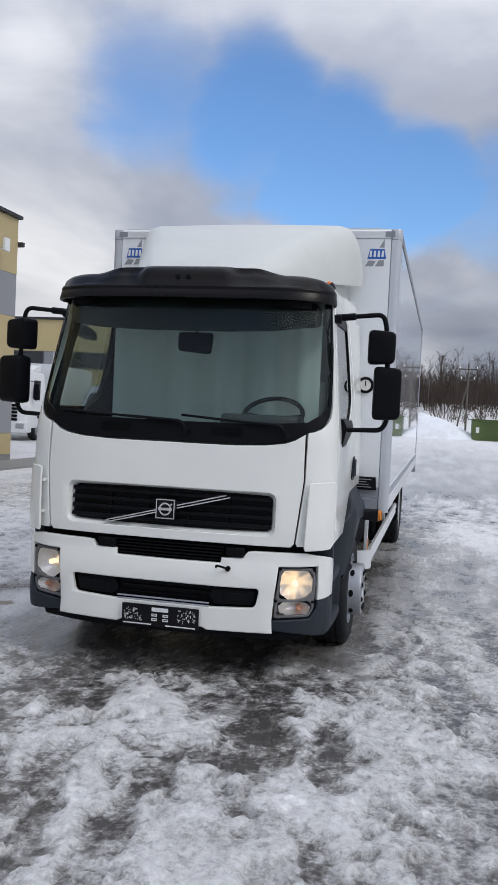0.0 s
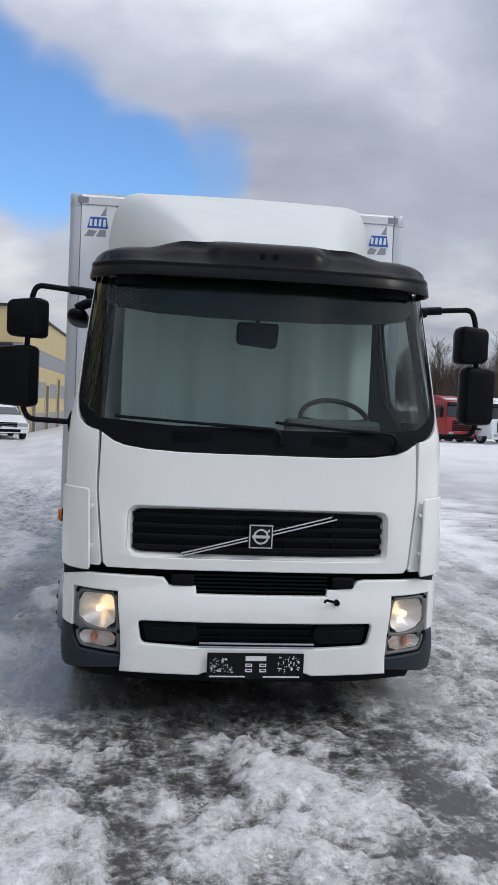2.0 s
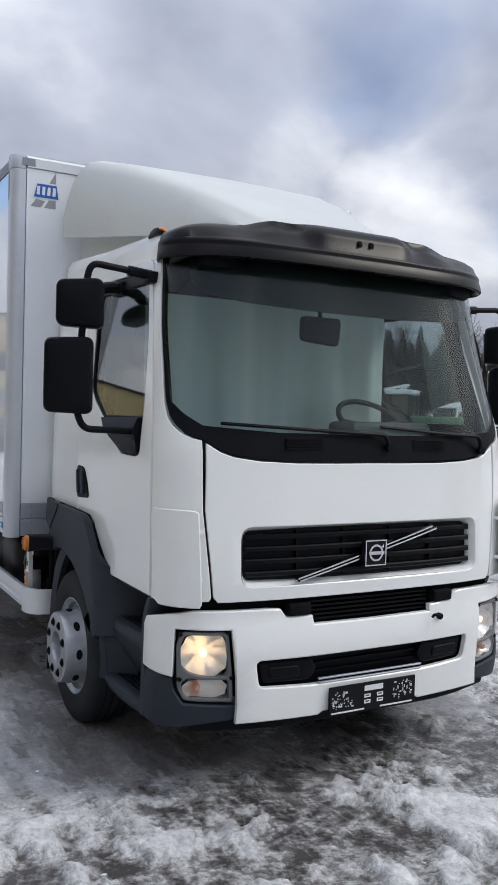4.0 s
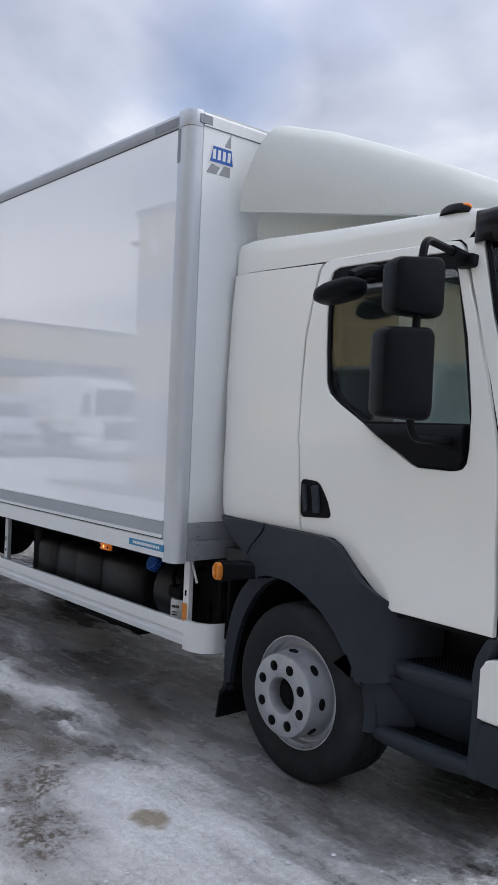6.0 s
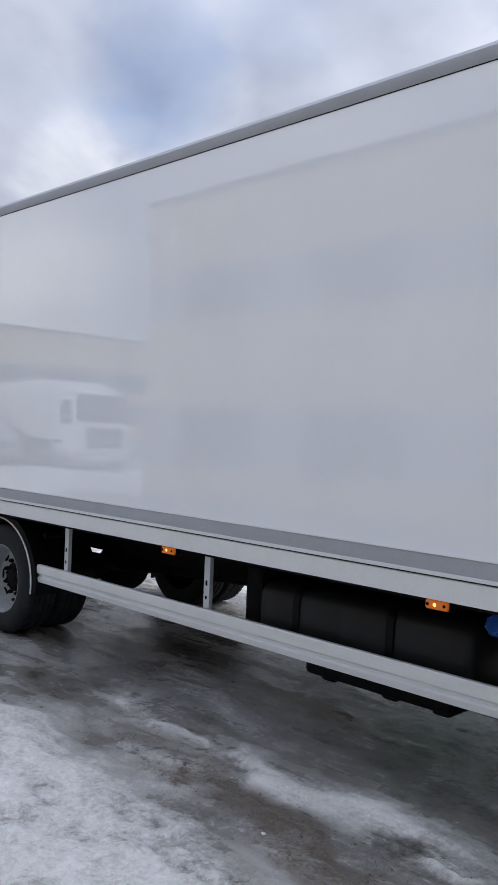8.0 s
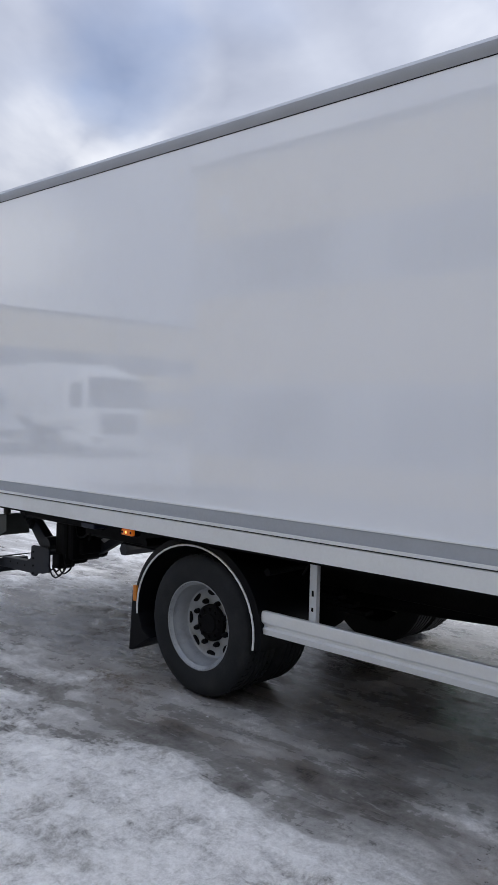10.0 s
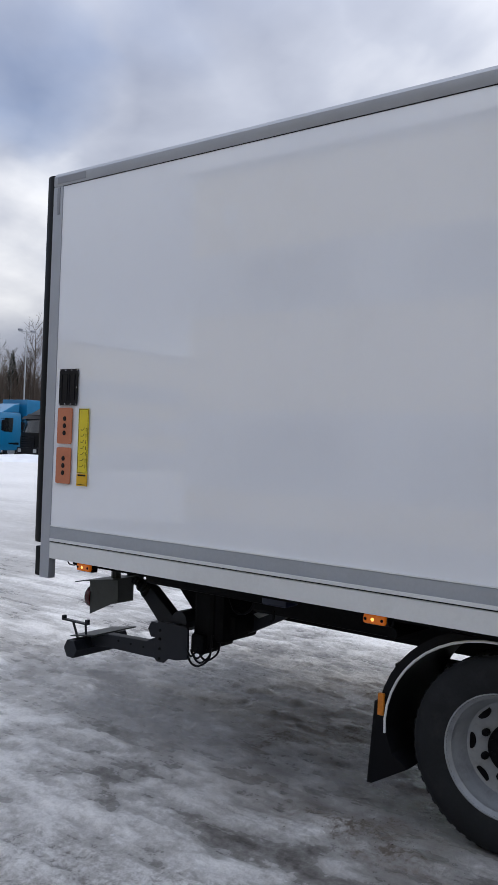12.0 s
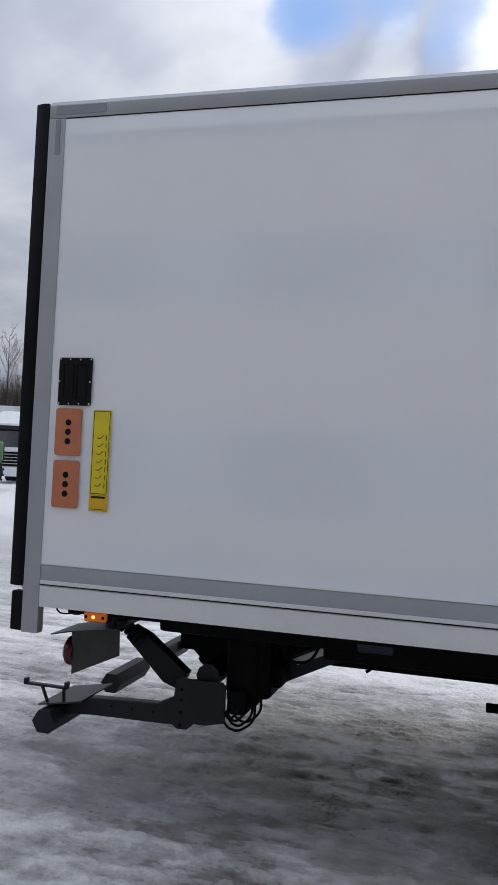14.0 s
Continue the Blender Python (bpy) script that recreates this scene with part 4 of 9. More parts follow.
def bumper():
    top = [(-0.955, 0.835), (-0.90, 0.845), (-0.56, 0.842), (-0.50, 0.838), (-0.47, 0.80), (-0.33, 0.797), (-0.325, 0.757), (0, 0.755), (0.37, 0.757), (0.375, 0.79), (0.51, 0.80), (0.54, 0.838), (0.58, 0.845), (0.90, 0.845), (0.955, 0.835)]
    bottom = [(0.71, 0.338), (0.30, 0.330), (0.27, 0.345), (-0.27, 0.345), (-0.30, 0.330), (-0.71, 0.338)]
    lampcut = [(0.968, 0.765), (0.735, 0.758), (0.712, 0.55), (0.705, 0.42)]
    pts = front(top)
    for s, seq in ((1, 1), (-1, -1)):
        side = [(sy(0.43, 0.80, s), 0.80), (sy(0.455, 0.765, s), 0.765), (sy(0.46, 0.568, s), 0.568), (sy(0.36, 0.562, s), 0.562), (fx(s * 0.972, 0.55), 0.55)]
        mid = side + [(fx(s * x, z), z) for x, z in lampcut]
        if s > 0:
            pts += mid + front(bottom)
        else:
            pts += mid[::-1]
    slot = rounded([(-0.625, 0.615), (-0.3, 0.612), (0.3, 0.612), (0.625, 0.615), (0.60, 0.492), (0.34, 0.478), (-0.34, 0.478), (-0.605, 0.492)], 0.03)

    def shape(u, z):
        return cab_at(u, z)
    bulge = lambda u, v: 0.012 + 0.03 * min(max((0.80 - v) / 0.12, 0), 1) * min(max((0.70 - abs(u)) / 0.12, 0), 1)
    b = part("bumper", sheet(pts, [front(slot)], shape, bulge, 0.03, 0.06, 0.006), PAINT, TRUCK, "white front bumper with a dark air slot")
    part("air_slot", sheet(front(shrink(slot, -0.02)), [], shape, -0.03, 0.02, 0.15, 0), BLACK, b, "black air intake insert")
    for s in (-1, 1):
        fog = rounded([(s * 0.60, 0.598), (s * 0.33, 0.598), (s * 0.30, 0.54), (s * 0.34, 0.497), (s * 0.58, 0.505)], 0.02)
        fog = [(fx(x, z), z) for x, z in fog]
        part("fog_lamp_blank", sheet(fog if s < 0 else fog[::-1], [], shape, 0.018, 0.05, 0.08, 0.006), BLACK, b)
        fog2 = [(fx(x, z), z) for x, z in rounded([(s * 0.56, 0.575), (s * 0.40, 0.572), (s * 0.395, 0.525), (s * 0.55, 0.522)], 0.012)]
        part("fog_lamp_cover", sheet(fog2 if s < 0 else fog2[::-1], [], shape, 0.026, 0.012, 0.08, 0.004), BLACK, b)
    for z in (0.520, 0.560, 0.592):
        part("slot_bar", sheet(front(rect(-0.30, 0.30, z, z + 0.008)), [], shape, -0.005, 0.02, 0.2, 0), BLACK, b)
    for z in (0.486, 0.505):
        part("chrome_strip", sheet(front(rect(-0.30, 0.31, z - 0.008, z)), [], shape, 0.043, 0.014, 0.2, 0.002), ALU, b)
    # towing eye and caps
    part("towing_eye", tube(arc_path([(0.42, 0.10, 0.735), (0.40, 0.095, 0.74), (0.36, 0.09, 0.75), (0.355, 0.10, 0.735)], 0.01), 0.007, 8), CHASSIS, b)
    part("tow_cap", tube([(0.425, 0.15, 0.73), (0.425, 0.115, 0.728)], 0.016, 12), CHASSIS, b)
    for s in (-1, 1):
        p = cab_at(fx(s * 0.68, 0.60), 0.60)
        part("bumper_cap", tube([(p[0], p[1], 0.60), (p[0], p[1] - 0.018, 0.60)], 0.022, 16), PAINT, b)
        low = [(sy(0.46, 0.56, s), 0.56), (sy(0.36, 0.554, s), 0.554), (fx(s * 0.974, 0.543), 0.543), (fx(s * 0.968, 0.50), 0.50), (fx(s * 0.93, 0.435), 0.435), (fx(s * 0.71, 0.415), 0.415), (fx(s * 0.70, 0.36), 0.36), (fx(s * 0.72, 0.345), 0.345), (fx(s * 0.95, 0.322), 0.322), (sy(0.34, 0.318, s), 0.318), (sy(0.46, 0.33, s), 0.33)]
        part("bumper_corner", sheet(low if s < 0 else low[::-1], [], shape, lambda u, v: 0.004 + 0.012 * math.sin(min(max((v - 0.32) / 0.24, 0), 1) * math.pi), 0.04, 0.05, 0.008), PLASTIC, b, "dark grey bumper corner")
    part("lower_lip", sheet(front([(-0.70, 0.335), (-0.9, 0.32), (-0.88, 0.29), (-0.5, 0.275), (0.5, 0.275), (0.88, 0.29), (0.9, 0.32), (0.70, 0.335)]), [], shape, -0.03, 0.02, 0.2, 0.004), BLACK, b)
    up = front([(-0.96, 0.875), (-0.96, 0.74), (0.96, 0.74), (0.96, 0.875)])
    g = part("lower_grille", sheet(up, [], shape, -0.06, 0.02, 0.2, 0), CHASSIS, TRUCK, "black grille between flap and bumper")
    for i in range(5):
        z = 0.765 + 0.021 * i
        part("bar", sheet(front(rect(-0.34, 0.38, z, z + 0.009)), [], shape, -0.02, 0.03, 0.2, 0), BLACK, g)
    for x in (-0.40, 0.46):
        part("tow_housing", box(x - 0.06, x + 0.06, 0.14, 0.2, 0.80, 0.86, 0.012), CHASSIS, g)
    # number plate holder, its writing as bars
    bm = box(-0.257, 0.257, 0.098, 0.108, 0.322, 0.458, 0.004)
    pl = part("plate_holder", bm, PLATEBLK, TRUCK, "black plate holder with white printed marks")
    rnd = random.Random(4)
    bm = bmesh.new()
    for x0 in (-0.245, 0.115):
        for k in range(46):
            x, z = x0 + rnd.random() * 0.12, 0.352 + rnd.random() * 0.085
            w, h = (rnd.choice((0.004, 0.006, 0.014)), rnd.choice((0.003, 0.005)))
            if rnd.random() < 0.4:
                w, h = h, w
            add_box(bm, x, x + w, 0.096, 0.0985, z, z + h)
    add_box(bm, -0.055, 0.055, 0.0955, 0.0985, 0.418, 0.443)
    for x in (-0.055, 0.02):
        for z in (0.358, 0.386):
            add_box(bm, x, x + 0.036, 0.0955, 0.0985, z, z + 0.006)
            add_box(bm, x, x + 0.036, 0.0955, 0.0985, z + 0.013, z + 0.017)
            add_box(bm, x, x + 0.006, 0.0955, 0.0985, z + 0.006, z + 0.013)
            add_box(bm, x + 0.03, x + 0.036, 0.0955, 0.0985, z + 0.006, z + 0.013)
    for x0, x1 in ((-0.245, -0.055), (0.04, 0.235)):
        add_box(bm, x0, x1, 0.0955, 0.0985, 0.330, 0.337)
    part("printed_mark", bm, STICKWHITE, pl)


def cabin():
    c = part("cab_floor", box(-0.98, 0.98, 0.30, 2.10, 0.93, 1.0), CABDARK, TRUCK)
    part("rear_wall", box(-0.84, 0.84, 2.06, 2.10, 1.0, 2.45, 0.02), CURTAIN, TRUCK, "grey cab rear wall")
    part("headliner", box(-0.86, 0.86, 0.48, 2.06, 2.515, 2.53), CABIN, TRUCK)
    part("sun_shelf", prism([(0.40, 2.46), (0.40, 2.40), (0.70, 2.30), (0.95, 2.34), (0.95, 2.46)], "x", -0.82, 0.82, 0.01), BLACK, TRUCK, "dark overhead shelf behind the windscreen")
    bm = bmesh.new()
    add_prism(bm, [(0.29, 1.45), (0.29, 1.60), (0.45, 1.635), (0.75, 1.62), (0.80, 1.45), (0.70, 1.0), (0.42, 1.0)], "x", -0.76, 0.76, 0.02)
    for q in (-1, 1):
        add_prism(bm, [(0.50, 1.45), (0.50, 1.61), (0.75, 1.62), (0.80, 1.45), (0.70, 1.0)], "x", q * 0.74, q * 0.95, 0.02)
    add_box(bm, 0.2, 0.75, 0.60, 0.86, 1.60, 1.70, 0.03)
    part("dashboard", bm, DASHGREY, TRUCK, "dark grey dashboard under the windscreen")
    bm = bmesh.new()
    m = Matrix.Translation((0.52, 0.86, 1.70)) @ Matrix.Rotation(radians(35), 4, 'X')
    rings = []
    for k in range(36):
        t = 2 * math.pi * k / 36
        ct = Vector((0.21 * math.cos(t), 0.21 * math.sin(t), 0))
        rad = ct.normalized()
        rings.append([m @ (ct + rad * 0.016 * math.cos(a) + Vector((0, 0, 0.016 * math.sin(a)))) for a in [2 * math.pi * j / 8 for j in range(8)]])
    add_loft(bm, rings, True, False, True)
    for t in (0, math.pi, -math.pi / 2):
        add_tube(bm, [m @ Vector((0, 0, -0.03)), m @ Vector((0.2 * math.cos(t), 0.2 * math.sin(t), 0))], 0.014, 6)
    add_tube(bm, [m @ Vector((0, 0, -0.02)), m @ Vector((0, 0, -0.3))], 0.03, 8)
    part("steering_wheel", bm, CABDARK, TRUCK, "dark steering wheel")
    for x in (-0.55, 0.55):
        bm = bmesh.new()
        add_box(bm, x - 0.25, x + 0.25, 1.05, 1.52, 1.28, 1.42, 0.05, 3)
        add_box(bm, x - 0.25, x + 0.25, 1.48, 1.62, 1.36, 1.98, 0.05, 3, None)
        add_box(bm, x - 0.14, x + 0.14, 1.52, 1.61, 2.0, 2.2, 0.04, 3)
        add_box(bm, x - 0.18, x + 0.18, 1.1, 1.45, 1.0, 1.28)
        part("cab_seat", bm, SEATGREY, TRUCK, "grey fabric cab seat")
    # curtain drawn across the cab behind the front seats' windows
    bm = bmesh.new()
    rings = []
    for i in range(61):
        x = -0.80 + 1.6 * i / 60
        y = 1.12 + 0.005 * math.sin(i * 1.35) + 0.022 * math.sin(i * 0.53 + 0.8) + 0.02 * math.sin(i * 0.21)
        rings.append([(x, y, 1.40), (x, y, 2.46), (x, y + 0.006, 2.46), (x, y + 0.006, 1.40)])
    add_loft(bm, rings)
    part("cab_curtain", bm, CURTAIN, TRUCK, "grey-green curtain drawn across the cab", 60)
    bm = bmesh.new()
    rings = []
    for y, k in ((0.625, 0.93), (0.633, 1.0), (0.655, 1.0), (0.67, 0.85)):
        rings.append([(-0.004 + (p[0]) * k, y, 2.177 + p[1] * k) for p in rounded([(-0.125, -0.06), (0.11, -0.08), (0.125, 0.07), (-0.125, 0.07)], 0.03)])
    add_loft(bm, rings)
    add_tube(bm, [(-0.004, 0.65, 2.23), (-0.004, 0.66, 2.34)], 0.012, 8)
    part("inside_mirror", bm, BLACK, TRUCK, "black mirror behind the windscreen")
    bm = bmesh.new()
    rings = []
    for y, k in ((0.505, 0.75), (0.512, 0.95), (0.56, 1.0), (0.66, 0.9)):
        rings.append([(0.02 + px * k, y, 2.365 + pz * k) for px, pz in rounded([(-0.16, -0.055), (0.14, -0.045), (0.17, 0.045), (-0.14, 0.045)], 0.03)])
    add_loft(bm, rings)
    part("sensor_housing", bm, SEATGREY, TRUCK, "grey sensor housing at the windscreen top")


def wheel(x, y, s, rear=False, twin=False):
    """One wheel, its outer flange at x, facing side s."""
    z, R = 0.412, 0.416
    m = wheel_axis(x, y, z, s)
    if rear:
        prof = [(0.0, -0.128), (0.12, -0.128), (0.150, -0.124), (0.188, -0.120), (0.206, -0.110), (0.216, -0.088), (0.224, -0.058), (0.234, -0.045), (0.240, -0.02), (0.250, -0.012), (0.258, 0.0), (0.264, 0.0), (0.266, -0.008), (0.262, -0.016), (0.25, -0.03), (0.245, -0.235), (0.0, -0.235)]
    else:
        prof = [(0.0, 0.0), (0.078, 0.0), (0.080, 0.075), (0.086, 0.091), (0.094, 0.094), (0.180, 0.094), (0.188, 0.090), (0.192, 0.080), (0.194, 0.060), (0.198, 0.020), (0.202, -0.030), (0.212, -0.046), (0.227, -0.052), (0.236, -0.05), (0.240, -0.02), (0.250, -0.012), (0.258, 0.0), (0.264, 0.0), (0.266, -0.008), (0.262, -0.016), (0.25, -0.03), (0.245, -0.20), (0.0, -0.20)]
    w = part("wheel", lathe(prof, 64, m), REARRIM if rear else STEELRIM, TRUCK, "silver steel wheel with eight nuts")
    tread = [(0.255, -0.004), (0.268, 0.002), (0.290, 0.006), (0.330, 0.012), (0.365, 0.010), (0.392, 0.0), (0.408, -0.012), (0.414, -0.022)]
    for a in (0.03, 0.075, 0.12, 0.165, 0.21):
        tread += [(R, -a), (R, -a - 0.030), (R - 0.010, -a - 0.032), (R - 0.010, -a - 0.040)]
    tread += [(0.408, -0.245), (0.38, -0.255), (0.30, -0.258), (0.262, -0.25)]
    bm = bmesh.new()
    add_lathe(bm, tread, 72, m, False)
    if twin:
        add_lathe(bm, tread, 72, m @ Matrix.Translation((0, 0, -0.285)), False)
    if rear:
        for k in range(52):
            t = 2 * math.pi * k / 52
            mm = m @ Matrix.Rotation(t, 4, 'Z')
            for h in (-0.045, -0.215):
                add_box(bm, R - 0.012, R + 0.004, -0.013, 0.013, h - 0.022, h + 0.022, 0, 1, mm)
    for v in bm.verts:
        v.co.z = max(v.co.z, 0.0)
    part("tyre", bm, RUBBER, w, "dirty black rubber tyre", 40)
    for k in range(8):
        t = 2 * math.pi * (k + 0.5) / 8
        c, q = math.cos(t) * (0.132 if rear else 0.139), math.sin(t) * (0.132 if rear else 0.139)
        h = -0.126 if rear else 0.094
        k2 = 1.0 if rear else 0.35
        hexa = [(0.0165, h), (0.0165, h + 0.022 * k2), (0.0115, h + 0.026 * k2), (0.011, h + 0.034 * k2), (0.006, h + 0.037 * k2)]
        part("wheel_nut", lathe(hexa, 8, m @ Matrix.Translation((c, q, 0))), CHASSIS, w)
        if not rear:
            part("nut_ring", lathe([(0.024, h), (0.024, h + 0.002), (0.0, h + 0.002)], 14, m @ Matrix.Translation((c, q, 0))), CHASSIS, w)
        rr, hh, tilt = (0.188, -0.118, 10) if rear else (0.1985, 0.022, 85)
        mm = m @ Matrix.Rotation(t + math.pi / 8, 4, 'Z') @ Matrix.Translation((rr, 0, hh)) @ Matrix.Rotation(radians(tilt), 4, 'Y') @ Matrix.Diagonal((0.017 if not rear else 0.021, 0.027 if not rear else 0.036, 1, 1))
        part("hand_hole", lathe([(1.0, -0.004), (1.0, 0.003), (0.0, 0.003)], 14, mm), CHASSIS, w)
    hub = [(0.112, -0.130), (0.110, -0.108), (0.098, -0.098), (0.06, -0.096), (0.055, -0.088), (0.03, -0.086), (0.0, -0.084)] if rear else [(0.080, 0.0), (0.078, 0.03), (0.05, 0.035), (0.04, 0.05), (0.0, 0.052)]
    part("hub", lathe(hub, 28, m), CHASSIS, w, "oily black hub")
    if rear:
        for k in range(10):
            t = 2 * math.pi * k / 10
            part("hub_bolt", lathe([(0.011, -0.104), (0.011, -0.086), (0.0, -0.084)], 6, m @ Matrix.Translation((0.083 * math.cos(t), 0.083 * math.sin(t), 0))), CHASSIS, w)


WING_OUT = 0.055


def front_wing(s):
    """Dark wing over the front wheel, with the entry steps."""
    def flat(y, z):
        b = min(max((y - 1.0) / 0.15, 0), 1) * min(max((1.16 - z) / 0.12, 0), 1)
        curl = min(max((1.04 - y) / 0.20, 0), 1)
        tuck = min(max((y - 1.84) / 0.25, 0), 1)
        return s * (1.045 + 0.02 * max(0, 1 - abs(z - 0.98) / 0.25) + (WING_OUT if s > 0 else 0.0) * b - 0.27 * curl ** 2.2 - 0.075 * tuck ** 1.5), y, z
    arch = [(1.69, 0.926), (1.62, 0.940), (1.55, 0.942), (1.46, 0.930), (1.36, 0.893), (1.26, 0.835), (1.18, 0.760), (1.11, 0.668), (1.045, 0.572)]
    outer = [(1.72, 0.922), (1.805, 0.978), (1.768, 1.042), (1.70, 1.112), (1.672, 1.140), (1.668, 1.176), (1.47, 1.168), (1.30, 1.166), (1.225, 1.157), (1.17, 1.128), (1.075, 1.040), (0.92, 0.914), (0.86, 0.876), (0.842, 0.80), (0.85, 0.66), (0.90, 0.612), (0.95, 0.585), (1.03, 0.568)]
    pts = rounded(outer, 0.03, 4) + arch[::-1]
    w = part("front_wing", sheet(pts if s > 0 else pts[::-1], [], flat, 0.0, 0.05, 0.045, 0.012), PLASTIC, TRUCK, "dark grey plastic wing over the front wheel")
    # separate piece under the rear of the cab
    back = rounded([(2.062, 1.174), (2.045, 1.155), (1.775, 1.012), (1.76, 1.052), (1.70, 1.118), (1.676, 1.146), (1.674, 1.176)], 0.012, 3)
    part("wing_gusset", sheet(back[::-1] if s > 0 else back, [], flat, -0.016, 0.04, 0.06, 0.006), PLASTIC, w)
    # inner wheel arch, its rim a slim curved band behind the wheel
    rim = [((2.021, 0.290), (1.975, 0.270)), ((2.024, 0.38), (1.968, 0.37)), ((2.021, 0.48), (1.950, 0.47)), ((2.008, 0.57), (1.925, 0.57)), ((1.985, 0.66), (1.890, 0.66)), ((1.95, 0.745), (1.848, 0.735)), ((1.905, 0.815), (1.80, 0.802)), ((1.85, 0.872), (1.745, 0.858)), ((1.78, 0.915), (1.69, 0.893)), ((1.69, 0.945), (1.63, 0.917)), ((1.55, 0.965), (1.545, 0.925)), ((1.44, 0.952), (1.45, 0.912)), ((1.33, 0.905), (1.35, 0.872)), ((1.22, 0.835), (1.245, 0.815)), ((1.09, 0.77), (1.105, 0.76)), ((0.995, 0.63), (1.01, 0.625)), ((0.965, 0.45), (0.98, 0.45)), ((0.96, 0.35), (0.975, 0.35))]
    bm = bmesh.new()
    rings = []
    for (oy, oz), (iy, iz) in rim:
        rings.append([(s * 1.030, oy, oz), (s * 1.040, oy * 0.7 + iy * 0.3, oz * 0.7 + iz * 0.3), (s * 1.028, iy, iz), (s * 0.62, iy + 0.004, iz), (s * 0.62, oy, oz)])
    add_loft(bm, rings)
    part("arch_liner", bm, PLASTIC, w, "dark grey wheel arch liner")
    bm = bmesh.new()
    add_loft(bm, [[(s * 0.60, iy - 0.006 if iy > 1.5 else iy + 0.006, iz - 0.006), (s * 0.60, iy, iz + 0.004), (s * 1.0, iy, iz + 0.004), (s * 1.0, iy - 0.006 if iy > 1.5 else iy + 0.006, iz - 0.006)] for _, (iy, iz) in rim])
    add_box(bm, *sorted((s * 0.56, s * 0.62)), 1.05, 2.0, 0.35, 0.95, 0.02)
    part("arch_lining", bm, CHASSIS, w)
    bm = prism([(1.965, 0.31), (2.02, 0.305), (2.028, 0.27), (2.05, 0.245), (2.075, 0.10), (2.058, 0.10), (2.03, 0.235), (1.99, 0.27)], "x", s * 0.70, s * 1.036, 0.004)
    part("mud_flap", bm, BLACK, w, "black rubber mud flap")
    # entry steps: a moulded box with two recessed treads
    bm = bmesh.new()
    add_prism(bm, [(0.46, 0.88), (0.90, 0.88), (0.95, 0.62), (1.035, 0.56), (1.03, 0.33), (0.46, 0.33)], "x", s * 0.74, s * 0.79)
    # back wall in black: the recess's shade is put into its colour
    st = part("entry_steps", bm, BLACK, TRUCK, "dark two-tread entry steps under the door")

    def ledge(z0, z1, y1, bow):
        """A tread box with a rounded outer edge and a rounded end at the wheel."""
        plan = [(0.455, 1.045), (0.60, 1.05), (0.75, 1.05), (y1 - 0.10, 1.048), (y1 - 0.05, 1.040), (y1 - 0.015, 1.015), (y1, 0.97), (y1, 0.78), (0.455, 0.78)]
        rings = []
        for k, (f, d) in enumerate(((0.0, 0.030), (0.12, 0.012), (0.35, 0.002), (0.65, 0.0), (0.85, 0.006), (0.96, 0.018), (1.0, 0.032))):
            ring = []
            for y, x in plan:
                low = z0 - bow * math.sin(math.pi * min(max((y - 0.45) / (y1 - 0.45), 0), 1))
                ring.append((s * (x - (d if x > 0.9 else 0)), y, low + (z1 - low) * f))
            rings.append(ring)
        bm = bmesh.new()
        add_loft(bm, rings)
        return bm
    part("step_body", ledge(0.612, 0.690, 0.905, 0.0), PLASTIC, st)
    part("step_body", ledge(0.326, 0.386, 1.025, 0.022), PLASTIC, st)
    for z, y1, x0 in ((0.689, 0.85, 0.80), (0.385, 0.94, 0.80)):
        for k in range(8):
            xx = x0 + 0.026 * k
            part("tread_grip", box(*sorted((s * xx, s * (xx + 0.012))), 0.48, y1, z, z + 0.007), BLACK, st)
    part("riser", prism([(s * 1.032, 0.618), (s * 0.90, 0.392), (s * 0.80, 0.392), (s * 0.80, 0.618)], "y", 0.48, 0.94, 0.006), PLASTIC, st)
    # side wall of the lower recess, curling in beside the wheel
    def wall(y, z):
        return s * (1.035 - 0.14 * min(max((1.03 - y) / 0.17, 0), 1) ** 1.6), y, z
    side = [(1.03, 0.345), (1.036, 0.56), (0.95, 0.60), (0.88, 0.62), (0.86, 0.62), (0.86, 0.36)]
    part("step_wall", sheet(side[::-1] if s > 0 else side, [], wall, 0.0, 0.02, 0.04, 0.004), PLASTIC, st)
    bm = bmesh.new()
    add_prism(bm, rounded([(0.385, 0.888), (0.43, 0.885), (0.478, 0.80), (0.492, 0.72), (0.482, 0.64), (0.492, 0.42), (0.505, 0.33), (0.44, 0.325), (0.43, 0.78)], 0.02, 3), "x", s * 0.76, s * 1.046, 0.008)
    part("step_post", bm, PLASTIC, st)
    # side lamp on a tapered arm behind the wing
    bm = bmesh.new()
    rings = []
    for x, yc, hy, zc, hz in ((1.00, 1.72, 0.07, 0.945, 0.040), (1.08, 1.755, 0.068, 0.944, 0.040), (1.15, 1.80, 0.060, 0.940, 0.042), (1.20, 1.845, 0.044, 0.932, 0.047), (1.222, 1.858, 0.038, 0.930, 0.050)):
        rings.append([(s * x, y, z) for y, z in rounded(rect(yc - hy, yc + hy, zc - hz, zc + hz), 0.024, 4)])
    add_loft(bm, rings)
    ar = part("marker_arm", bm, BLACK, TRUCK, "black arm carrying a side lamp")
    bm = bmesh.new()
    rings = []
    for x, k in ((1.215, 1.0), (1.234, 0.98), (1.243, 0.84), (1.246, 0.5)):
        rings.append([(s * x, 1.858 + 0.033 * k * math.cos(t), 0.930 + 0.046 * k * math.copysign(abs(math.sin(t)) ** 0.8, math.sin(t))) for t in [2 * math.pi * j / 24 for j in range(24)]])
    add_loft(bm, rings)
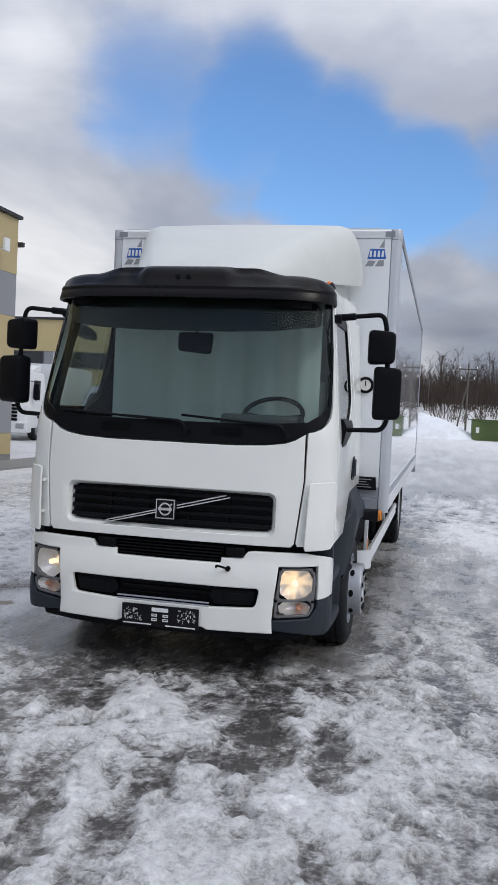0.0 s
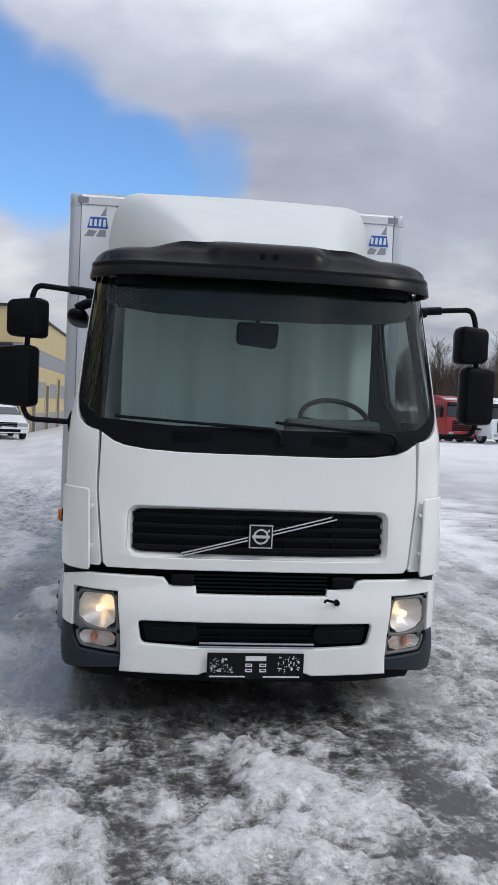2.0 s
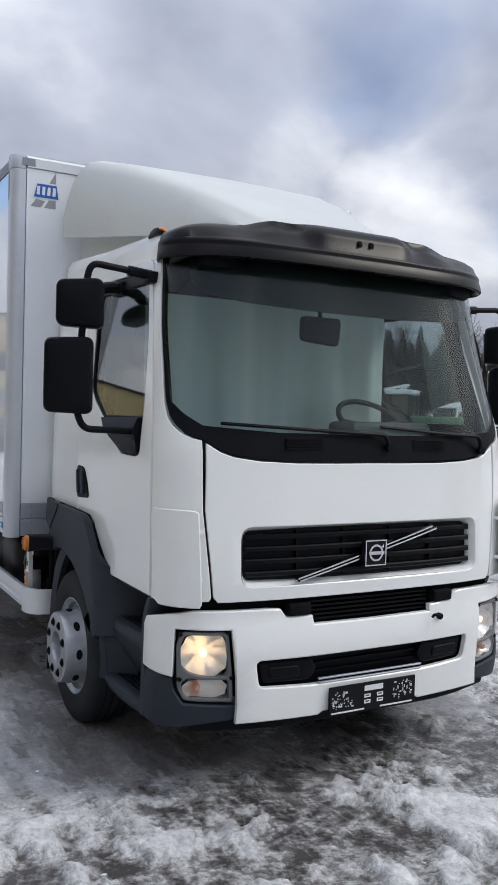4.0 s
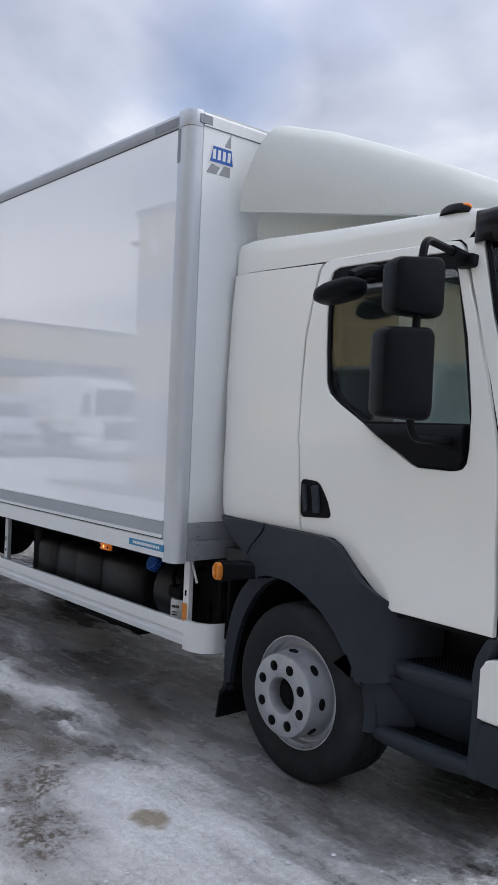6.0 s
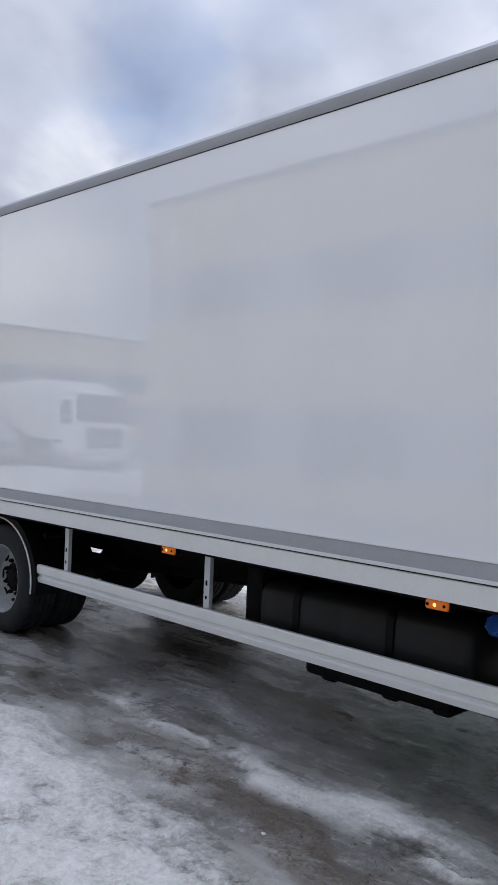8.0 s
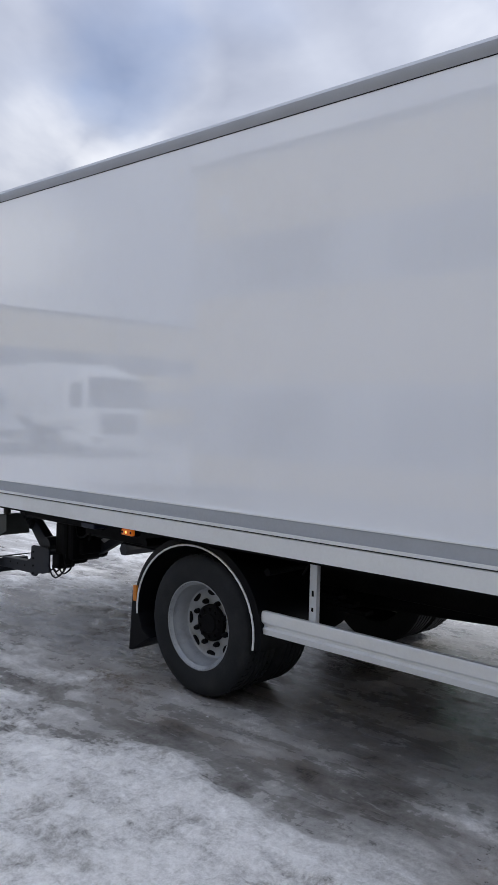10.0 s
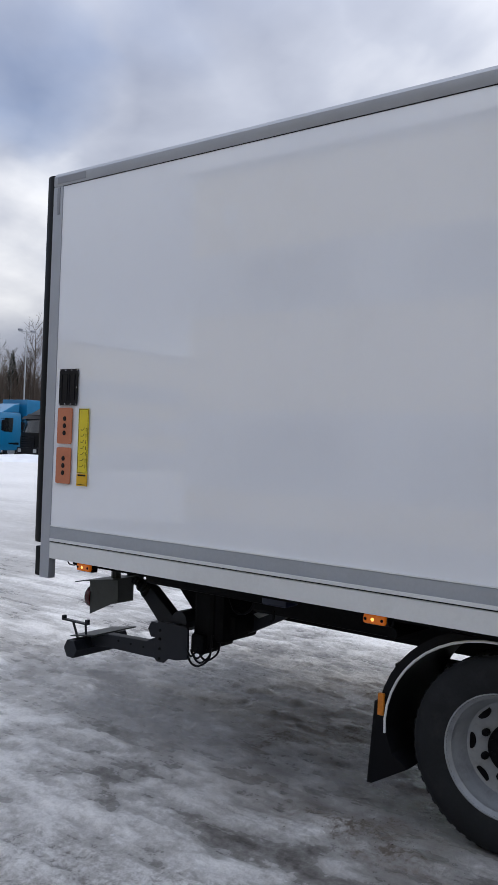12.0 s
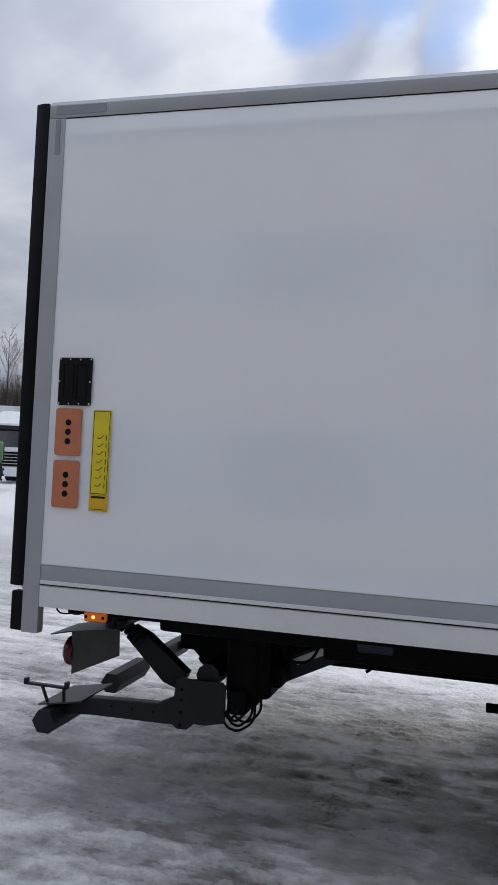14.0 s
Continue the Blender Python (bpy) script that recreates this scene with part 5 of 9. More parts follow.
    part("side_lamp", bm, AMBER, ar, "oval amber side lamp")
    part("lens_ridge", tube([(s * 1.2465, 1.858, 0.895), (s * 1.2475, 1.858, 0.965)], 0.006, 6), AMBER, ar)


def cargo_box():
    x, y0, y1, zb, zt = 1.275, 2.17, 9.79, 0.935, 3.288
    pl = part("data_plate", prism([(0.955, 1.105), (1.175, 1.105), (1.165, 1.215), (0.975, 1.215)], "y", 2.148, 2.166), PLATEBLK, TRUCK, "small black data plate with pale print")
    for k in range(4):
        part("printed_mark", box(0.985 + 0.01 * (k % 2), 1.13 - 0.02 * (k % 3), 2.1455, 2.149, 1.127 + 0.021 * k, 1.134 + 0.021 * k), LOGOGREY, pl)
    body = part("cargo_box", box(-x + 0.012, x - 0.012, y0 + 0.02, y1 - 0.02, 1.0, zt - 0.01), GRP, TRUCK, "white panel cargo box")
    for s in (-1, 1):
        part("side_panel", box(*sorted((s * (x - 0.02), s * (x - 0.004))), y0 + 0.11, y1 - 0.09, 1.128, 3.205, 0.002), GRP, TRUCK, "glossy white box side panel")
        rail = bmesh.new()
        add_prism(rail, [(s * (x - 0.03), 0.936), (s * (x + 0.002), 0.936), (s * (x + 0.003), 1.03), (s * (x - 0.006), 1.036), (s * (x - 0.03), 1.036)], "y", y0 + 0.10, y1 - 0.095)
        part("bottom_rail", rail, ALU_LIGHT, TRUCK, "light alloy bottom rail")
        band = bmesh.new()
        add_prism(band, [(s * (x - 0.03), 1.038), (s * (x - 0.004), 1.038), (s * (x + 0.001), 1.05), (s * (x + 0.001), 1.12), (s * (x - 0.006), 1.132), (s * (x - 0.03), 1.132)], "y", y0 + 0.112, y1 - 0.095)
        part("rubbing_band", band, ALU_DARK, TRUCK, "grey band along the box foot")
        part("rail_ledge", box(*sorted((s * (x - 0.004), s * (x + 0.007))), y0 + 0.113, y1 - 0.096, 1.0405, 1.058, 0.002), ALU_LIGHT, TRUCK, "bright ledge above the bottom rail")
        # pale strip that draws the highlight along the band's top edge
        part("band_highlight", box(*sorted((s * (x - 0.006), s * (x + 0.0035))), y0 + 0.113, y1 - 0.096, 1.1295, 1.1345), ALU_LIGHT, TRUCK)
        top = bmesh.new()
        add_prism(top, [(s * (x - 0.05), 3.203), (s * x, 3.203), (s * (x + 0.004), 3.21), (s * (x + 0.004), 3.262), (s * (x - 0.012), 3.284), (s * (x - 0.06), 3.29)], "y", y0 + 0.09, y1 - 0.012)
        part("roof_rail", top, ALU, TRUCK, "grey alloy roof rail")
        part("panel_joint", box(*sorted((s * (x - 0.006), s * (x - 0.001))), y0 + 0.115, y1 - 0.093, 3.1985, 3.2035), PLATEBLK, TRUCK)
        part("panel_joint", box(*sorted((s * (x - 0.006), s * (x + 0.0005))), y0 + 0.112, y1 - 0.095, 1.0345, 1.0395), PLATEBLK, TRUCK)
        # front corner post, rounded
        q = bmesh.new()
        pts = [(s * (x - 0.004), y0 + 0.115), (s * (x + 0.002), y0 + 0.10)]
        for k in range(7):
            a = radians(90 * k / 6)
            pts.append((s * (x - 0.045 + 0.047 * math.cos(a)), y0 + 0.047 - 0.047 * math.sin(a) - 0.0))
        pts += [(s * (x - 0.078), y0), (s * (x - 0.083), y0 + 0.012), (s * (x - 0.05), y0 + 0.115)]
        add_prism(q, pts, "z", 0.918, 3.20, 0.0)
        part("corner_post", q, ALU_MID, TRUCK, "rounded alloy corner post")
        q = bmesh.new()
        pts2 = [(px * 1.002, py - 0.001) for px, py in pts]
        add_prism(q, pts2, "z", 3.202, 3.289, 0.003)
        part("corner_cap", q, ALU_MID, TRUCK)
        part("cap_sleeve", box(*sorted((s * (x - 0.008), s * (x + 0.0065))), y0 + 0.122, y0 + 0.33, 3.215, 3.258, 0.002), CAPGREY, TRUCK)
        part("cap_sleeve", box(*sorted((s * (x - 0.008), s * (x + 0.0035))), y0 + 0.085, y0 + 0.112, 3.02, 3.195, 0.001), CAPGREY, TRUCK)
        part("cap_sleeve", box(*sorted((s * (x - 0.135), s * (x - 0.055))), y0 - 0.006, y0 + 0.02, 3.222, 3.270, 0.002), CAPGREY, TRUCK)
        # rear frame
        part("rear_post", prism([(s * (x - 0.05), y1 - 0.092), (s * (x + 0.001), y1 - 0.092), (s * (x + 0.002), y1 - 0.01), (s * (x - 0.05), y1)], "z", 0.812, 3.20), ALU, TRUCK, "grey alloy rear post")
        part("rear_seal", prism([(s * (x - 0.09), y1 + 0.002), (s * (x - 0.012), y1 + 0.002), (s * (x - 0.008), y1 + 0.035), (s * (x - 0.02), y1 + 0.072), (s * (x - 0.09), y1 + 0.075)], "z", 1.02, 3.283, 0.004), BLACK, TRUCK, "black rubber door seal")
        part("rear_seal", prism([(s * (x - 0.07), y1 + 0.002), (s * (x - 0.015), y1 + 0.002), (s * (x - 0.02), y1 + 0.06), (s * (x - 0.07), y1 + 0.06)], "z", 0.812, 0.995, 0.008), BLACK, TRUCK)
        part("cap_sleeve", box(*sorted((s * (x - 0.008), s * (x + 0.0065))), y1 - 0.30, y1 - 0.045, 3.215, 3.258, 0.002), CAPGREY, TRUCK)
        part("cap_sleeve", box(*sorted((s * (x - 0.008), s * (x + 0.004))), y1 - 0.07, y1 - 0.045, 3.03, 3.195, 0.001), CAPGREY, TRUCK)
    part("front_rail", prism([(y0 + 0.02, 3.215), (y0 - 0.004, 3.215), (y0 - 0.006, 3.27), (y0 + 0.02, 3.29)], "x", -x + 0.086, x - 0.086), ALU_LIGHT, TRUCK, "light roof rail across the box front")
    part("front_panel", box(-x + 0.085, x - 0.085, y0 + 0.004, y0 + 0.03, 1.13, 3.213, 0.002), FRONTWALL, TRUCK, "white front wall of the box")
    for z0, z1 in ((1.035, 1.128), (0.925, 1.03)):
        fb = part("front_band", box(-x + 0.085, x - 0.085, y0 + 0.006, y0 + 0.03, z0, z1, 0.004), ALU_DARK, TRUCK, "grey alloy band with rivets")
        for sx in (-1, 1):
            for z in (z0 + 0.02, z1 - 0.02):
                part("rivet", lathe([(0.006, 0), (0.005, 0.003), (0.0, 0.004)], 8, Matrix.Translation((sx * (x - 0.155), y0 + 0.006, z)) @ Matrix.Rotation(radians(90), 4, 'X')), CAPGREY, fb)
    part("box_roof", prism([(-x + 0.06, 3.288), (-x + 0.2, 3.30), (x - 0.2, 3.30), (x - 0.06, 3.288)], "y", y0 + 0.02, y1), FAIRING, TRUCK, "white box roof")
    part("rear_wall", box(-x + 0.05, x - 0.05, y1, y1 + 0.03, 1.0, 3.26, 0.004), ALU, TRUCK, "closed tail of the box")
    # stickers on the front wall: grey road wedge and blue plate, the lettering as bars
    for cx in (-1.08, 1.065):
        y = y0 - 0.0005
        def st(name, pts, m, t=0.0015, lift=0.0):
            part(name, prism([(cx + px, 3.085 + pz) for px, pz in pts], "y", y + 0.004 - lift - t, y + 0.0042 - lift), m, TRUCK)
        st("logo_wedge", [(-0.085, -0.105), (-0.02, -0.105), (0.005, -0.065), (-0.052, -0.055)], LOGOGREY)
        st("logo_wedge", [(0.0, -0.105), (0.072, -0.105), (0.072, -0.052), (0.028, -0.055)], LOGOGREY)
        st("logo_wedge", [(0.03, 0.05), (0.072, 0.05), (0.072, 0.125)], LOGOGREY)
        st("logo_plate", [(-0.075, -0.05), (0.098, -0.05), (0.082, 0.045), (-0.052, 0.045)], STICKWHITE, 0.0015, 0.001)
        st("logo_plate", [(-0.066, -0.044), (0.089, -0.044), (0.075, 0.039), (-0.046, 0.039)], LOGOBLUE, 0.0015, 0.002)
        for k in range(4):
            x0 = -0.05 + 0.033 * k
            st("logo_bar", [(x0, -0.028), (x0 + 0.02, -0.028), (x0 + 0.022, 0.024), (x0 + 0.004, 0.024)], STICKWHITE, 0.001, 0.0035)
    m = Matrix.Translation((1.04, y0 + 0.006, 1.985)) @ Matrix.Rotation(radians(90), 4, 'X')
    g = part("pressure_dial", lathe([(0.0, 0.0), (0.068, 0.0), (0.070, 0.006), (0.066, 0.022), (0.052, 0.026), (0.048, 0.018), (0.0, 0.018)], 32, m), BLACK, TRUCK, "round black dial on the box front")
    part("dial_face", lathe([(0.047, 0.0185), (0.046, 0.0205), (0.0, 0.0205)], 28, m), DIALWHITE, g, "white dial face")
    part("pointer", box(1.036, 1.044, y0 - 0.018, y0 - 0.0148, 1.975, 2.022), PLATEBLK, g)
    # blue label low on the rail, its lettering as bars
    lab = part("rail_label", box(-x - 0.006, -x, 2.262, 2.60, 0.968, 1.004, 0.0015), SIGNBLUE, TRUCK, "blue label with white lettering on the rail")
    bm = bmesh.new()
    yy = 2.30
    rnd = random.Random(2)
    while yy < 2.55:
        w = rnd.uniform(0.008, 0.014)
        add_box(bm, -x - 0.0075, -x - 0.005, yy, yy + w, 0.979, 0.994)
        yy += w + 0.005
    part("label_bars", bm, STICKWHITE, lab)
    # fittings low on the rear of the box flank
    v = part("vent_plate", prism(rounded(rect(9.488, 9.655, 1.864, 2.083), 0.01), "x", -x - 0.008, -x - 0.0035, 0.0015), PLATEBLK, TRUCK, "black vent plate with screws")
    for a in (9.512, 9.578):
        bm = bmesh.new()
        for p, q, z0, z1 in ((a, a + 0.004, 1.895, 2.052), (a + 0.048, a + 0.052, 1.895, 2.052), (a + 0.004, a + 0.048, 1.895, 1.899), (a + 0.004, a + 0.048, 2.048, 2.052)):
            add_box(bm, -x - 0.0105, -x - 0.0075, p, q, z0, z1)
        part("vent_recess", bm, BLACK, v)
    for a, z in ((9.496, 2.075), (9.547, 2.075), (9.598, 2.075), (9.647, 2.075), (9.496, 1.872), (9.547, 1.872), (9.598, 1.872), (9.647, 1.872), (9.496, 1.973), (9.647, 1.973)):
        bm = bmesh.new()
        bmesh.ops.create_uvsphere(bm, u_segments=8, v_segments=6, radius=0.0045, matrix=Matrix.Translation((-x - 0.008, a, z)))
        part("screw", bm, CHROME, v)
    for z0, z1 in ((1.634, 1.850), (1.395, 1.612)):
        pl = part("control_plate", prism(rounded(rect(9.526, 9.658, z0, z1), 0.014), "x", -x - 0.009, -x - 0.0035, 0.002), COPPER, TRUCK, "orange plate with three dark holes")
        for k in range(3):
            part("hole", lathe([(0.0145, 0), (0.0145, 0.002), (0.010, 0.003), (0.0, 0.003)], 16, Matrix.Translation((-x - 0.0085, 9.592, z0 + 0.065 + 0.043 * k)) @ Matrix.Rotation(radians(-90), 4, 'Y')), PLATEBLK, pl)
        for a, z in ((9.536, z0 + 0.012), (9.648, z0 + 0.012), (9.536, z1 - 0.012), (9.648, z1 - 0.012)):
            part("screw", lathe([(0.003, 0), (0.0028, 0.001), (0.0, 0.0014)], 8, Matrix.Translation((-x - 0.009, a, z)) @ Matrix.Rotation(radians(-90), 4, 'Y')), COPPER, pl)
    ch = part("lift_chart", box(-x - 0.0065, -x - 0.0035, 9.382, 9.470, 1.464, 1.846), YELLOWPL, TRUCK, "yellow load chart with a black border")
    part("chart_label", box(-x - 0.0065, -x - 0.0035, 9.380, 9.470, 1.390, 1.462), YELLOW2, TRUCK, "amber label below the load chart")
    bm = bmesh.new()
    for a, b, c, d in ((9.386, 9.388, 1.468, 1.842), (9.464, 9.466, 1.468, 1.842), (9.386, 9.466, 1.840, 1.842), (9.386, 9.466, 1.468, 1.470)):
        add_box(bm, -x - 0.0078, -x - 0.006, a, b, c, d)
    for k in range(7):
        z = 1.505 + 0.036 * k
        add_tube(bm, arc_path([(-x - 0.007, 9.445, z), (-x - 0.007, 9.43, z - 0.004), (-x - 0.007, 9.415, z + 0.012)], 0.01, 3), 0.0016, 5)
        add_box(bm, -x - 0.0078, -x - 0.006, 9.398, 9.401, z - 0.01, z + 0.012)
    add_box(bm, -x - 0.0078, -x - 0.006, 9.392, 9.460, 1.448, 1.457)
    add_box(bm, -x - 0.0078, -x - 0.006, 9.392, 9.462, 1.397, 1.399)
    part("chart_marks", bm, PLATEBLK, ch)


def side_marker(s, y):
    x = 1.225
    mk = part("side_marker", box(*sorted((s * (x - 0.05), s * (x - 0.005))), y - 0.06, y + 0.06, 0.878, 0.932, 0.006), BLACK, TRUCK, "lit amber side marker lamp")
    bm = bmesh.new()
    add_box(bm, *sorted((s * (x - 0.01), s * (x + 0.018))), y - 0.056, y + 0.056, 0.884, 0.928, 0.01, 2)
    part("lens", bm, ORANGE, mk)
    for dy in (-0.042, 0.042):
        part("screw", lathe([(0.008, 0), (0.007, 0.003), (0.0, 0.004)], 8, Matrix.Translation((s * (x + 0.0175), y + dy, 0.906)) @ Matrix.Rotation(radians(90 * s), 4, 'Y')), CHASSIS, mk)
    # glowing filament behind the lens
    bm = bmesh.new()
    bmesh.ops.create_uvsphere(bm, u_segments=10, v_segments=6, radius=0.011, matrix=Matrix.Translation((s * (x + 0.012), y + 0.006, 0.906)))
    part("bulb", bm, SPARK, mk, "small glowing bulb")


def side_guard(s):
    prof = [(1.118, 0.462), (1.145, 0.462), (1.148, 0.492), (1.135, 0.502), (1.135, 0.515), (1.150, 0.528), (1.150, 0.575), (1.142, 0.588), (1.118, 0.588)]
    rings = []
    for y, din, k in [(6.392, 0, 1)] + [(yy, 0, 1) for yy in (6.0, 5.0, 4.0, 3.0, 2.32)] + [(2.20, 0.0, 1), (2.14, 0.008, 1), (2.095, 0.03, 1), (2.07, 0.065, 1), (2.06, 0.11, 1)]:
        rings.append([(s * (px - din), y, pz) for px, pz in prof])
    bm = bmesh.new()
    add_loft(bm, rings)
    g = part("side_guard", bm, ALU_LIGHT, TRUCK, "light alloy side guard rail")
    bm = bmesh.new()
    rings = []
    for y, din in ((2.225, -0.006), (2.15, -0.004), (2.10, 0.018), (2.065, 0.055), (2.05, 0.11)):
        rings.append([(s * (1.118 - din * 0), y, 0.446), (s * (1.153 - din), y, 0.446), (s * (1.153 - din), y, 0.602), (s * (1.118 - din * 0.0) if din < 0.03 else s * (1.10 - din), y, 0.602)])
    for r in rings:
        r[0] = (r[1][0] - s * 0.03, r[0][1], r[0][2]); r[3] = (r[2][0] - s * 0.03, r[3][1], r[3][2])
    add_loft(bm, rings)
    part("guard_end", bm, ALU_LIGHT, g, "rounded light end cap")
    for y in (2.27, 4.56, 6.06):
        bm = bmesh.new()
        add_box(bm, *sorted((s * 1.085, s * 1.116)), y - 0.025, y + 0.025, 0.47, 0.935, 0.004)
        # rear posts in darker alloy, standing in for their shaded side
        st = part("guard_post", bm, ALU_LIGHT if y < 3 else ALU_MID, g)
        for z0, z1 in ((0.72, 0.75), (0.64, 0.66)):
            part("post_slot", box(*sorted((s * 1.115, s * 1.119)), y - 0.006, y + 0.006, z0, z1), CHASSIS, st)
        bm = bmesh.new()
        add_tube(bm, [(s * 1.10, y - 0.03, 0.90), (s * 1.10, y - 0.075, 0.80)] if y < 3 else [(s * 1.10, y + 0.03, 0.90), (s * 1.10, y + 0.085, 0.82)], 0.007, 6)
        part("latch_lever", bm, CHASSIS if y > 3 else ALU_LIGHT, g)
    part("guard_reflector", box(*sorted((s * 1.112, s * 1.122)), 2.255, 2.295, 0.578, 0.678, 0.004), AMBER, g, "amber reflector on the guard post")


def rear_mudguard(s):
    yc, zc = 6.93, 0.43
    rings, trim = [], []
    for k in range(25):
        a = radians(-8 + 193 * k / 24)
        ry, rz = 0.505, 0.452
        y, z = yc - ry * math.cos(a), zc + rz * math.sin(a)
        d = Vector((-math.cos(a), math.sin(a)))
        rings.append([(s * 1.175, y, z), (s * 0.62, y, z), (s * 0.62, y + d.x * 0.012, z + d.y * 0.012), (s * 1.165, y + d.x * 0.05, z + d.y * 0.05 if z < 0.85 else z + d.y * 0.025)])
        trim.append((s * 1.178, y + d.x * 0.004, z + d.y * 0.004))
    bm = bmesh.new()
    add_loft(bm, rings)
    m = part("mudguard", bm, BLACK, TRUCK, "black mudguard over the twin rear wheels")
    part("piping", tube(trim, 0.006, 8), STICKWHITE, m, "thin white edge strip")
    part("mud_flap", prism([(7.46, 0.46), (7.40, 0.30), (7.32, 0.25), (7.50, 0.14), (7.525, 0.14), (7.50, 0.52), (7.47, 0.52)], "x", s * 0.80, s * 1.17, 0.006), BLACK, m, "black rubber mud flap")
    part("reflector", box(*sorted((s * 1.165, s * 1.185)), 7.445, 7.475, 0.465, 0.565, 0.004), AMBER, m, "small amber reflector")
    part("stay", tube([(s * 0.5, 6.42, 0.80), (s * 1.08, 6.42, 0.79)], 0.022, 10), CHASSIS, m)
    part("stay", tube([(s * 0.5, 7.42, 0.83), (s * 1.12, 7.45, 0.83)], 0.028, 12), CHASSIS, m)


def chassis():
    bm = bmesh.new()
    for s in (-1, 1):
        add_box(bm, *sorted((s * 0.36, s * 0.44)), 0.5, 9.3, 0.62, 0.88, 0.01)
    for y in (0.7, 2.2, 3.2, 4.4, 5.6, 6.5, 7.4, 8.4, 9.25):
        add_box(bm, -0.4, 0.4, y - 0.05, y + 0.05, 0.66, 0.84, 0.01)
    for y in np.arange(2.6, 9.6, 0.55):
        add_box(bm, -1.12, 1.12, y - 0.04, y + 0.04, 0.89, 0.98)
    for s in (-1, 1):
        add_box(bm, *sorted((s * 1.13, s * 1.17)), 2.3, 9.6, 0.90, 0.945)
    f = part("chassis_frame", bm, CHASSIS, TRUCK, "black dirty ladder frame under the box")
    part("box_floor", box(-1.235, 1.235, 2.2, 9.75, 0.95, 1.0), CHASSIS, TRUCK, "dark underside of the box floor")
    bm = bmesh.new()
    add_tube(bm, [(-0.95, 6.89, 0.412), (0.95, 6.89, 0.412)], 0.085, 14)
    bmesh.ops.create_uvsphere(bm, u_segments=18, v_segments=12, radius=0.22, matrix=Matrix.Translation((0, 6.89, 0.42)) @ Matrix.Diagonal((1.1, 1.0, 1, 1)))
    add_tube(bm, [(0, 2.6, 0.62), (0, 4.6, 0.58), (0, 6.7, 0.46)], 0.055, 12)
    add_tube(bm, [(-0.9, 1.432, 0.40), (0.9, 1.432, 0.40)], 0.06, 12)
    for s in (-1, 1):
        for k in range(3):
            add_box(bm, *sorted((s * 0.50, s * 0.58)), 6.1 + 0.1 * k, 7.7 - 0.1 * k, 0.52 + 0.03 * k, 0.545 + 0.03 * k)
        add_tube(bm, [(s * 0.54, 6.89, 0.55), (s * 0.54, 6.89, 0.78)], 0.12, 16)
    part("axle", bm, CHASSIS, f, "black rear axle and prop shaft")
    bm = bmesh.new()
    add_box(bm, -0.45, 0.45, 0.6, 2.3, 0.45, 0.95, 0.06)
    add_box(bm, -0.28, 0.28, 2.3, 2.9, 0.48, 0.80, 0.05)
    add_box(bm, -0.6, 0.6, 0.35, 0.55, 0.36, 0.84, 0.03)
    part("engine", bm, CHASSIS, f)
    # fuel tank with two straps on the kerb side
    bm = bmesh.new()
    prof = rounded([(-1.045, 0.50), (-1.045, 0.80), (-0.50, 0.83), (-0.50, 0.44), (-0.98, 0.44)], 0.09, 5)
    rings = []
    for y, k in ((2.862, 0.72), (2.868, 0.84), (2.885, 0.92), (2.915, 0.975), (2.96, 1.0), (3.27, 1.0), (3.28, 0.98), (3.33, 0.98), (3.34, 1.0), (3.60, 1.0), (3.615, 0.988), (3.63, 1.0), (3.88, 1.0), (3.89, 0.98), (3.94, 0.98), (3.95, 1.0), (4.15, 1.0), (4.19, 0.95), (4.205, 0.86)):
        rings.append([(-0.77 + (px + 0.77) * k, y, 0.63 + (pz - 0.63) * k) for px, pz in prof])
    add_loft(bm, rings)
    t = part("fuel_tank", bm, TANKBLK, TRUCK, "black moulded tank with straps")
    for y in (3.305, 3.915):
        rings = []
        for yy in (y - 0.022, y + 0.022):
            rings.append([(-0.77 + (px + 0.77) * 1.02, yy, 0.63 + (pz - 0.63) * 1.02) for px, pz in prof])
        bm = bmesh.new()
        add_loft(bm, rings, True, False)
        part("tank_strap", bm, BLACK, t)
    bm = bmesh.new()
    add_box(bm, -1.0, -0.45, 4.22, 4.36, 0.50, 0.86, 0.03)
    add_box(bm, -0.98, -0.5, 3.0, 3.9, 0.34, 0.44, 0.03)
    add_box(bm, -0.9, -0.5, 2.55, 2.95, 0.36, 0.46, 0.03)
    for y in (3.05, 3.35, 3.75):
        add_box(bm, -0.9, -0.6, y, y + 0.1, 0.30, 0.36, 0.02)
    part("battery_box", bm, CHASSIS, f)
    # urea tank with a blue cap
    bm = bmesh.new()
    add_lathe(bm, [(0.0, 0.0), (0.15, 0.0), (0.19, 0.03), (0.20, 0.10), (0.19, 0.26), (0.15, 0.30), (0.0, 0.30)], 24, Matrix.Translation((-0.84, 2.45, 0.66)) @ Matrix.Rotation(radians(-90), 4, 'X'))
    add_tube(bm, [(-0.88, 2.72, 0.70), (-0.93, 2.76, 0.765), (-0.965, 2.772, 0.80)], 0.036, 12)
    part("urea_tank", bm, TANKBLK, TRUCK, "black round tank beside the fuel tank")
    m = Matrix.Translation((-0.968, 2.772, 0.803)) @ Matrix.Rotation(radians(-62), 4, 'Y')
    cap = part("filler_cap", lathe([(0.0, 0.0), (0.044, 0.0), (0.049, 0.006), (0.049, 0.040), (0.043, 0.048), (0.0, 0.050)], 8, m), BLUECAP, TRUCK, "blue filler cap")
